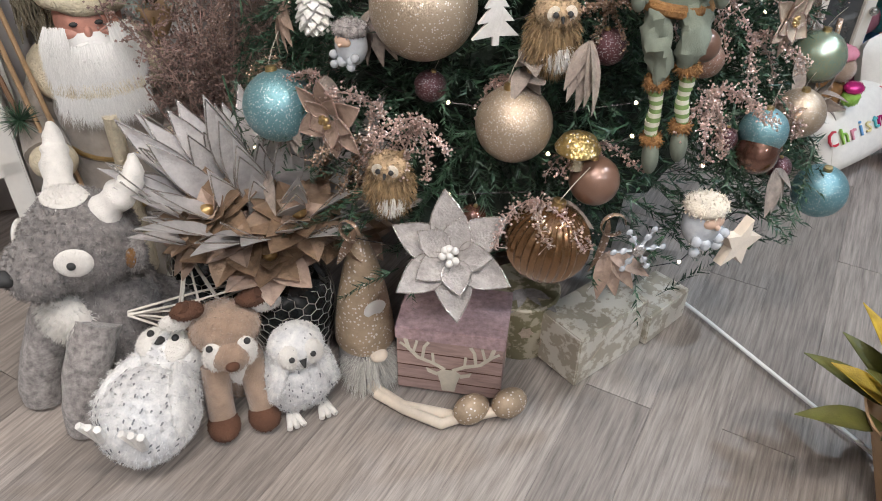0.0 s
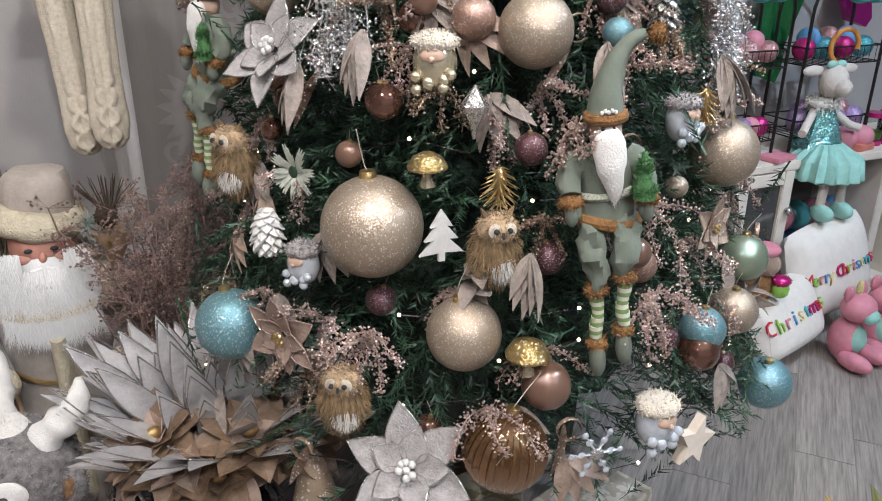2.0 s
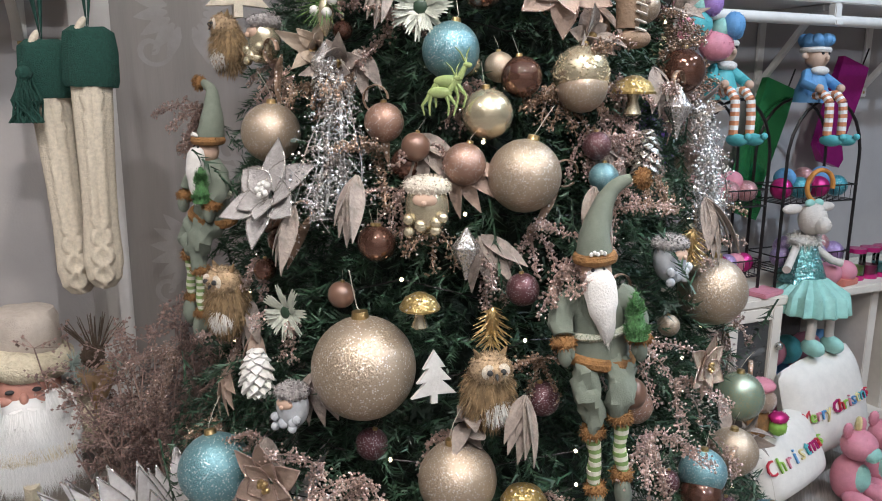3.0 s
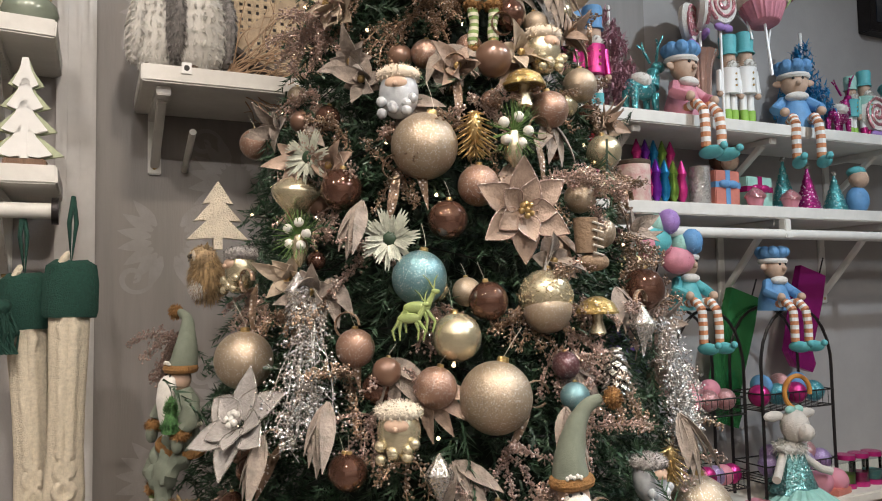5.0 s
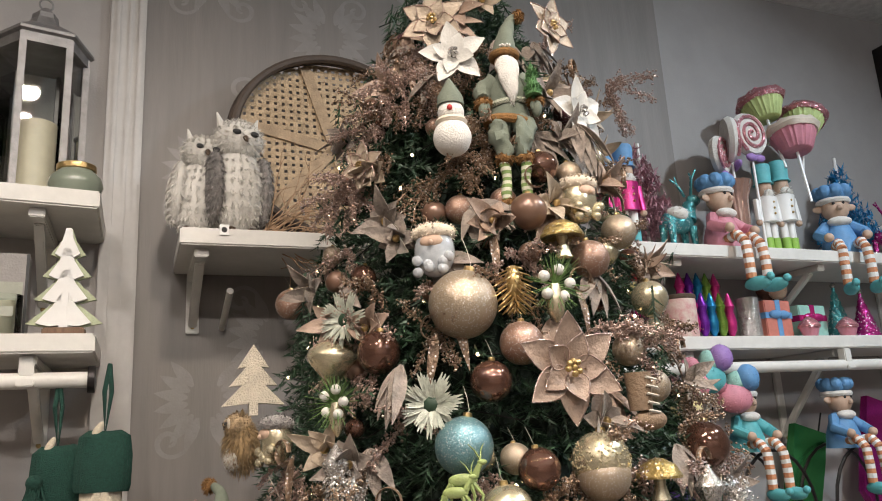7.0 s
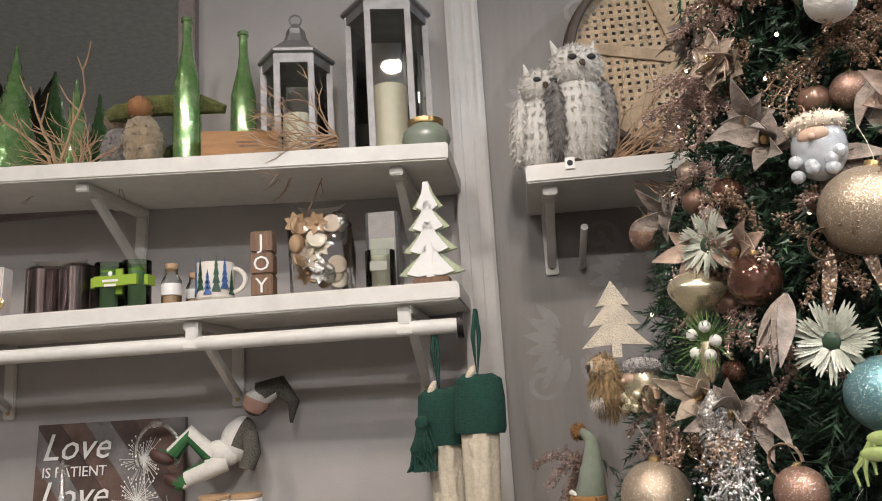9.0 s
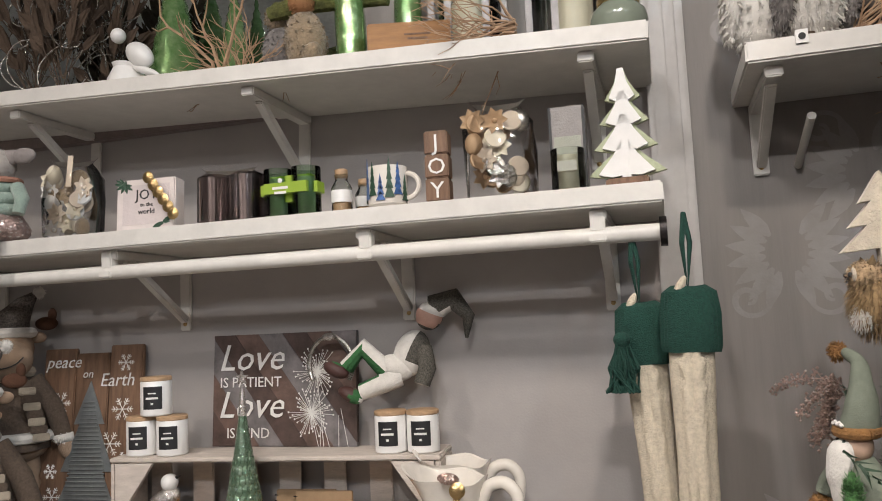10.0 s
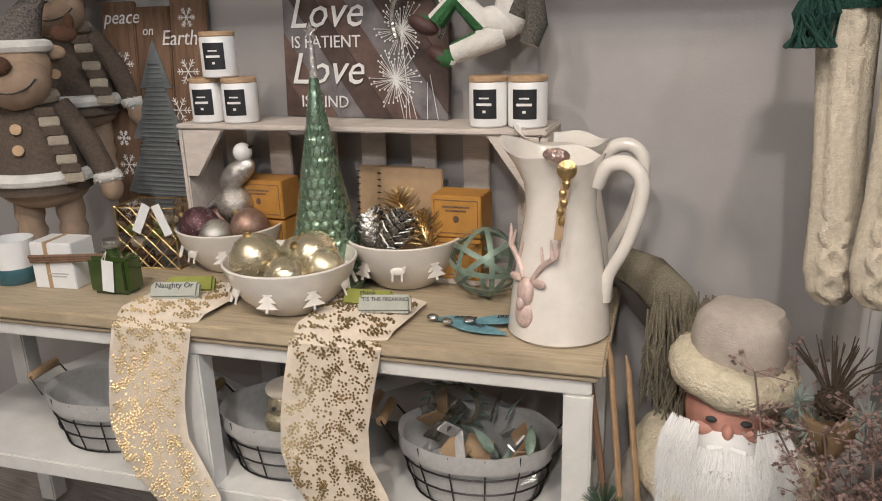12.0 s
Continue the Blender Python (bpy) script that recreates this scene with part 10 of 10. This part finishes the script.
def candy_deer(x, z, s_, material, label, ant):
    t = thing("deer_figure", pose(x, 2.56, z, 0, 0, 15), label, "deer figurine", "glitter deer")
    part("body", ball(B(), (0, 0, 0.115 * s_), (0.09 * s_, 0.038 * s_, 0.045 * s_)), material, t)
    part("neck", tube(B(), [(0.065 * s_, 0, 0.13 * s_), (0.09 * s_, 0, 0.2 * s_)], [0.035 * s_, 0.025 * s_], 12), material, t)
    part("head", ball(B(), (0.105 * s_, -0.01, 0.215 * s_), (0.035 * s_, 0.022 * s_, 0.022 * s_)), material, t)
    for sx, sy in ((1, 1), (1, -1), (-1, 1), (-1, -1)):
        part("leg", tube(B(), [(sx * 0.065 * s_, sy * 0.02 * s_, 0.1 * s_), (sx * 0.07 * s_, sy * 0.022 * s_, 0)], [0.017 * s_, 0.009 * s_], 8), material, t)
    for sy in (-1, 1):
        bm = B()
        tube(bm, [(0.09 * s_, sy * 0.012, 0.235 * s_), (0.075 * s_, sy * 0.035 * s_, 0.29 * s_), (0.09 * s_, sy * 0.05 * s_, 0.33 * s_)], [0.006 * s_, 0.006 * s_, 0.003 * s_], 6)
        tube(bm, [(0.075 * s_, sy * 0.035 * s_, 0.29 * s_), (0.05 * s_, sy * 0.045 * s_, 0.31 * s_)], 0.004 * s_, 6)
        part("antler", bm, ant, t)
    part("saddle", fur(ball(B(), (-0.02 * s_, -0.012, 0.14 * s_), (0.05 * s_, 0.04 * s_, 0.03 * s_)), 0.006, 200), WHITEF, t)


candy_deer(1.98, SH1, 0.85, TURQG, "turquoise glitter deer figure with a white saddle", TURQG)
candy_deer(2.93, SH1, 0.75, MAGG, "magenta velvet deer figure with antlers", MAGG)

# lower candy shelf
cn = thing("floral_canister", pose(1.915, 2.53, SH2), "pink floral canister with a dark lid", "canister")
part("tin", lathe(B(), [(0.05, 0), (0.052, 0.003), (0.052, 0.12), (0.05, 0.122)], 28), mat("floral_print", (0.66, 0.55, 0.48), 0.5, scale=45, col2=(0.55, 0.25, 0.25), vary=0.2), cn)
part("lid", lathe(B(), [(0.053, 0.12), (0.054, 0.122), (0.054, 0.132), (0.05, 0.135)], 28), BARK, cn)
for k in range(10):
    c_ = (HOT, cm("purple_glass", (0.2, 0.03, 0.4), 0.12, 0.7), cm("blue_glass", (0.02, 0.25, 0.5), 0.12, 0.7), cm("green_glass", (0.25, 0.45, 0.08), 0.12, 0.7), HOT)[k % 5]
    fi = thing("glass_finial", pose(1.96 + 0.036 * (k % 5) + 0.018 * (k // 5), 2.52 + 0.07 * (k // 5), SH2 + 0.1 * (k // 5) * 0.8), "shiny coloured glass finial in a clear box", "ornament", "glass finials")
    part("finial", lathe(B(), [(0.004, 0), (0.016, 0.025), (0.019, 0.05), (0.012, 0.085), (0.018, 0.1), (0.006, 0.135), (0.002, 0.145)], 16), c_, fi)
solo("clear_box", box(B(), (0, 0, 0.05), (0.2, 0.1, 0.1), bevel=0.002), CLEAR, "clear acrylic box under glass finials", "box", m=pose(2.05, 2.61, SH2 + 0.001)).visible_shadow = False
solo("glitter_canister", lathe(B(), [(0.034, 0), (0.036, 0.003), (0.036, 0.13), (0.002, 0.132)], 24), SILVERG, "silver mint glitter canister on the shelf", "canister", m=pose(2.19, 2.53, SH2))


def gbox(x, w, h, c1, c2):
    t = thing("gift_box", pose(x, 2.57, SH2, 0, 0, 4), "bright gift box with a contrasting ribbon", "gift box", "bright gift boxes")
    part("carton", box(B(), (0, 0, h / 2), (w, 0.09, h)), c1, t)
    part("ribbon", box(box(B(), (0, 0, h / 2), (0.022, 0.092, h + 0.003), bevel=0), (0, 0, h * 0.6), (w + 0.003, 0.092, 0.02), bevel=0), c2, t)
    part("bow", ball(ball(B(), (-0.02, -0.048, h * 0.62), (0.026, 0.012, 0.014)), (0.02, -0.048, h * 0.62), (0.026, 0.012, 0.014)), c2, t)


gbox(2.31, 0.12, 0.125, CORAL, SKY)
gbox(2.46, 0.13, 0.11, MINT, HOT)
for x, lb in ((2.4, "small pink cupcake ornament"), (2.57, "small pink cupcake ornament with sprinkles")):
    cc = thing("cupcake_ornament", pose(x, 2.49, SH2), lb, "cupcake ornament", "small cupcakes")
    part("case", lathe(B(), [(0.022, 0), (0.032, 0.03), (0.03, 0.03)], 30, wob=lambda a, z: 1 + 0.04 * math.sin(15 * a)), PINK, cc)
    part("icing", lathe(B(), [(0.035, 0.028), (0.036, 0.036), (0.025, 0.05), (0.012, 0.06), (0.002, 0.066)], 24), PINKG, cc)
for x, c_, h in ((2.63, TURQG, 0.19), (2.755, MAGG, 0.17), (2.9, TURQG, 0.15)):
    ctree = thing("cone_tree", pose(x, 2.57, SH2), "glitter cone tree on the candy shelf", "ornament", "glitter cones")
    part("cone", lathe(B(), [(0.05, 0), (0.048, 0.01)] + [(0.048 * (1 - q / 16) + 0.003 * (q % 2), h * q / 16) for q in range(1, 16)] + [(0.002, h + 0.01)], 26), c_, ctree)
    part("tip", ball(B(), (0, 0, h), 0.01, u=8, v=6), SILVER, ctree)
blob_toy("rag_doll", pose(2.42, 2.64, SH2 + 0.1), "rag doll with brown hair behind the boxes", (("hair", (0, 0.01, 0.09), (0.05, 0.045, 0.045), DKBROWN), ("face", (0, -0.02, 0.08), (0.036, 0.032, 0.034), SKIN)), "soft toy")
blob_toy("rag_doll", pose(3.0, 2.55, SH2), "small rag doll in blue at the end of the shelf", (("body", (0, 0, 0.05), (0.045, 0.04, 0.055), SKY), ("head", (0, -0.01, 0.13), (0.036, 0.034, 0.036), SKIN), ("cap", (0, 0.0, 0.16), (0.034, 0.034, 0.022), TURQ)), "soft toy")
blob_toy("girl_doll", pose(1.76, 2.5, SH2), "blonde doll with a red hat by the tree", (("dress", (0, 0, 0.05), (0.05, 0.045, 0.055), HOT), ("hair", (0, 0.0, 0.14), (0.042, 0.04, 0.042), YELLOWC), ("face", (0, -0.025, 0.135), (0.028, 0.025, 0.028), SKIN), ("cap", (0, 0.0, 0.19), (0.034, 0.034, 0.03), REDC)), "doll")
for k, (x, z, c1, c2) in enumerate(((1.83, 1.42, YELLOWC, PINK), (1.93, 1.5, TURQ, LILAC), (2.02, 1.44, PINK, SKY))):
    blob_toy("rainbow_unicorn", pose(x, 2.46, z), "hanging rainbow plush unicorn in pastel fur", (("body", (0, 0, 0), (0.06, 0.04, 0.045), c1), ("head", (0.04, -0.02, 0.06), (0.036, 0.034, 0.04), c2), ("hoof", (-0.06, 0, 0.04), (0.03, 0.026, 0.026), PINK), ("mane", (0.01, 0, 0.05), (0.03, 0.03, 0.036), MINT)), group="rainbow plush")

# cushions and pastel plush on the floor
CUSH = mat("cream_cushion_cloth", (0.72, 0.68, 0.62), 0.9, vary=0.05, scale=30, bump=0.3, bscale=400)
for k, (x, y, z, rx, rz, w_, h_) in enumerate(((2.5, 2.34, 0.26, -14, 6, 0.19, 0.17), (2.22, 2.24, 0.16, -30, 14, 0.17, 0.12))):
    cs = thing("christmas_cushion", pose(x, y, z, rx, -8 if k == 0 else -6, rz), "white cushion with multicoloured felt lettering", "cushion", "lettered cushions")
    bm = B()
    bmesh.ops.create_grid(bm, x_segments=16, y_segments=12, size=1)
    bmesh.ops.rotate(bm, verts=bm.verts, matrix=Matrix.Rotation(radians(90), 3, "X"))
    geo = bmesh.ops.duplicate(bm, geom=list(bm.verts) + list(bm.edges) + list(bm.faces))
    dup = {e for e in geo["geom"] if isinstance(e, bmesh.types.BMVert)}
    for v_ in bm.verts:
        u_, w2 = v_.co.x, v_.co.z
        puff = 0.07 * ((1 - u_ ** 4) * (1 - w2 ** 4)) ** 0.5
        v_.co = Vector((u_ * w_ * (1 - 0.05 * w2 * w2), (puff if v_ in dup else -puff), w2 * h_ * (1 - 0.08 * u_ * u_)))
    bmesh.ops.remove_doubles(bm, verts=bm.verts, dist=0.0005)
    bmesh.ops.recalc_face_normals(bm, faces=bm.faces)
    part("cover", bm, CUSH, cs)
    word = "Merry Christmas" if k == 0 else "Christmas"
    cols = (REDC, LIME, PINK, SKY, YELLOWC, TURQ, HOT)
    n_ = len(word)
    for i, ch in enumerate(word):
        if ch != " ":
            u_ = -0.82 + 1.64 * i / (n_ - 1)
            text(ch, 0.062 if k == 0 else 0.07, pose(u_ * w_, -0.071 * (1 - u_ ** 4) ** 0.5 - 0.004, -0.02, 90, 0, 0), cols[i % 7], cs, depth=0.003, name="letter")
for k, (x, y, rz) in enumerate(((2.44, 2.16, 10), (2.6, 2.18, -8))):
    blob_toy("pastel_unicorn", pose(x, y, 0, 0, 0, rz), "sitting pink and mint plush unicorn", (("body", (0, 0, 0.08), (0.06, 0.055, 0.08), PINK), ("belly", (0, -0.03, 0.09), (0.04, 0.035, 0.05), MINT), ("head", (0, -0.02, 0.2), (0.06, 0.055, 0.05), PINK), ("muzzle", (0, -0.065, 0.185), (0.032, 0.025, 0.025), MINT), ("leg", (-0.05, -0.07, 0.035), (0.03, 0.06, 0.03), PINK), ("leg", (0.05, -0.07, 0.035), (0.03, 0.06, 0.03), PINK), ("ear", (-0.04, 0, 0.25), (0.018, 0.012, 0.028), PINK), ("ear", (0.04, 0, 0.25), (0.018, 0.012, 0.028), PINK), ("horn", (0, -0.01, 0.265), (0.01, 0.01, 0.03), YELLOWC)), group="pastel unicorns")
blob_toy("brown_bear", pose(2.09, 2.24, 0.25, 0, 0, 10), "small brown bear with a flower hat on a cushion", (("body", (0, 0, 0.05), (0.05, 0.045, 0.06), RUSTFUR), ("head", (0, -0.02, 0.13), (0.042, 0.04, 0.04), FAWN), ("hat", (0, -0.01, 0.175), (0.045, 0.042, 0.022), PINK), ("cupcake", (0.03, -0.06, 0.05), (0.03, 0.025, 0.028), LIME), ("icing", (0.03, -0.06, 0.08), (0.032, 0.027, 0.018), HOT)))
scr = thing("wall_screen", pose(3.64, WALL, 2.7), "black framed dark screen high on the wall", "television")
part("casing", box(B(), (0, -0.03, 0), (0.56, 0.06, 0.5)), DARKMETAL, scr)
part("glass", box(B(), (0, -0.062, 0), (0.48, 0.004, 0.42), bevel=0), mat("screen_glass", (0.03, 0.035, 0.045), 0.1, coat=0.8, bump=0), scr)

# ---- two moose dolls at the end of the table ----
MSE = mat("camel_felt", (0.37, 0.26, 0.18), 0.95, vary=0.1, scale=40, bump=0.4, bscale=400)
JKT = mat("brown_wool", (0.13, 0.095, 0.07), 0.95, vary=0.2, scale=120, bump=0.5, bscale=400)
SCARF1 = mat("beige_knit", (0.42, 0.36, 0.28), 0.95, bump=0.5)
for k, (x, y, z, rz, s_) in enumerate(((-1.445, 2.43, TT, 40, 1.0), (-1.545, 2.64, TT + 0.15, 40, 1.0))):
    mo = thing("moose_doll", pose(x, y, z, 0, 0, rz) @ Matrix.Scale(s_, 4), "standing felt moose in a brown jacket and knit hat", "soft toy", "moose dolls")
    part("jacket", lathe(B(), [(0.105, 0.19), (0.1, 0.24), (0.085, 0.32), (0.06, 0.39), (0.04, 0.41)], 28), JKT, mo)
    part("belly", ball(B(), (0, 0, 0.195), (0.098, 0.085, 0.05)), MSE, mo)
    part("fur_hem", fur(tube(B(), [(0.106 * math.cos(a), 0.1 * math.sin(a), 0.225) for a in np.linspace(0, 6.283, 26)], 0.016, 8), 0.008, 700), WHITEF, mo, "white fur hem")
    part("head", wobble(ball(ball(B(), (0, -0.02, 0.47), (0.062, 0.06, 0.065)), (-0.008, -0.055, 0.44), (0.072, 0.066, 0.06)), 0.004, 25), MSE, mo)
    part("nose", fur(ball(B(), (-0.02, -0.116, 0.478), (0.022, 0.018, 0.02)), 0.003, 300, 0.0006), DKBROWN, mo)
    part("mouth", tube(B(), smooth_path([(-0.06, -0.104, 0.44), (-0.035, -0.12, 0.424), (-0.005, -0.123, 0.42), (0.025, -0.117, 0.43), (0.042, -0.103, 0.448)], [0.0016] * 5, 3)[0], 0.0018, 5), INK, mo)
    part("hat_fur", fur(tube(B(), [(0.055 * math.cos(a), -0.01 + 0.055 * math.sin(a), 0.515) for a in np.linspace(0, 6.283, 22)], 0.015, 8), 0.008, 500), WHITEF, mo)
    part("hat", tube(B(), [(0, -0.01, 0.515), (0.01, 0, 0.56), (0.035, 0.01, 0.6), (0.06, 0.01, 0.625)], [0.052, 0.042, 0.026, 0.01], 14), mat("grey_marl_knit", (0.19, 0.16, 0.14), 0.95, vary=0.4, scale=200, bump=0.5), mo)
    part("pompom", fur(ball(B(), (0.07, 0.01, 0.63), 0.016), 0.006, 150), WHITEF, mo)
    for sx in (-1, 1):
        part("ear", ball(B(), (sx * 0.07, 0, 0.5), (0.022, 0.01, 0.016)), MSE, mo)
        part("antler", ball(ball(B(), (sx * 0.09, 0.02, 0.54), (0.03, 0.012, 0.02)), (sx * 0.105, 0.02, 0.565), (0.012, 0.01, 0.02)), DKBROWN, mo)
        part("arm", tube(B(), [(sx * 0.055, 0, 0.38), (sx * 0.11, -0.02, 0.3), (sx * 0.14, -0.03, 0.22)], [0.03, 0.028, 0.026], 12), JKT, mo)
        part("cuff", fur(ball(B(), (sx * 0.143, -0.032, 0.215), (0.032, 0.03, 0.018)), 0.007, 250), WHITEF, mo)
        part("mitten", ball(B(), (sx * 0.15, -0.035, 0.185), (0.026, 0.022, 0.032)), MSE, mo)
        part("leg", lathe(B(), [(0.03, 0.03), (0.034, 0.05), (0.028, 0.07), (0.034, 0.09), (0.028, 0.11), (0.034, 0.13), (0.03, 0.17)], 18, Matrix.Translation((sx * 0.045, 0, 0))), MSE, mo)
        part("slipper", fur(ball(B(), (sx * 0.045, -0.02, 0.026), (0.038, 0.055, 0.026)), 0.006, 250), WHITEF, mo)
    part("scarf", tube(B(), [(0.05 * math.cos(a), -0.01 + 0.05 * math.sin(a), 0.405) for a in np.linspace(0, 6.283, 22)], 0.017, 8), SCARF1, mo)
    for q in range(8):
        part("scarf_stripe", box(B(), (0.045 + 0.006 * q, -0.085 - 0.003 * q, 0.375 - 0.021 * q), (0.042, 0.008, 0.021), bevel=0.003), SCARF1 if q % 2 else JKT, mo)
    for q in range(2):
        part("button", lathe(B(), [(0.001, 0), (0.012, 0), (0.012, 0.004), (0.001, 0.005)], 16, Matrix.Translation((-0.02, -0.083 - 0.012 * q, 0.34 - 0.045 * q)) @ Matrix.Rotation(radians(80), 4, "X")), LIDW, mo)

# ---- wallpaper scrolls ----
def scroll(cx, cz, s_, flip, phase):
    bm = B()
    for sg in (-1, 1):
        pts = []
        for q in range(34):
            a = q * 0.24
            r = s_ * 0.2 * math.exp(-0.2 * a)
            pts.append((cx + sg * (s_ * 0.34 - r * math.cos(a)), WALL - 0.0008, cz + flip * (r * math.sin(a) + s_ * 0.1)))
        tube(bm, pts, [s_ * 0.0009 * (1 - 0.6 * abs(q - 14) / 20) for q in range(34)], 6, flat=36)
        for q in range(7):
            b_ = 0.4 + q * 0.33
            p0 = Vector((cx, WALL - 0.0006, cz - flip * s_ * 0.3))
            p1 = p0 + Vector((sg * s_ * 0.5 * math.sin(b_), -0.0004, flip * s_ * 0.55 * math.cos(b_)))
            leaf(bm, p0.lerp(p1, 0.35), p1, s_ * 0.12, (0, -1, 0), 0, 4, 0.0003, 0)
    return bm


sc = thing("wallpaper_pattern", I4, "pale damask scrolls printed on the wallpaper", "wallpaper pattern", kind="structure")
for i in range(3):
    for j in range(9):
        part("scroll", scroll(0.52 + i * 0.36 + 0.18 * (j % 2), 0.15 + j * 0.32, 0.26, 1 if (i + j) % 2 else -1, 0), SCROLL, sc)

# ---- floor planks ----
PL = []
ang = radians(43)
pm = mesh_of(box(B(), (0, 0, 0), (1.2, 0.1495, 0.008), bevel=0.0006), "plank", PLANK)
ca, sa = math.cos(ang), math.sin(ang)
gp_ = random.Random(2)
count = 0
for j in range(-16, 17):
    off = gp_.uniform(0, 1.2)
    for i in range(-4, 5):
        u, v = i * 1.2015 + off, j * 0.15
        x, y = 1.0 + u * ca - v * sa, 1.3 + u * sa + v * ca
        if -2.2 < x < 3.9 and -0.3 < y < 3.2 and count < 290:
            o = new("plank", pm)
            o.parent = floor_ob
            o.matrix_local = Matrix.Translation((x, y, -0.0052)) @ Matrix.Rotation(ang + (math.pi if gp_.random() < 0.5 else 0), 4, "Z")
            count += 1
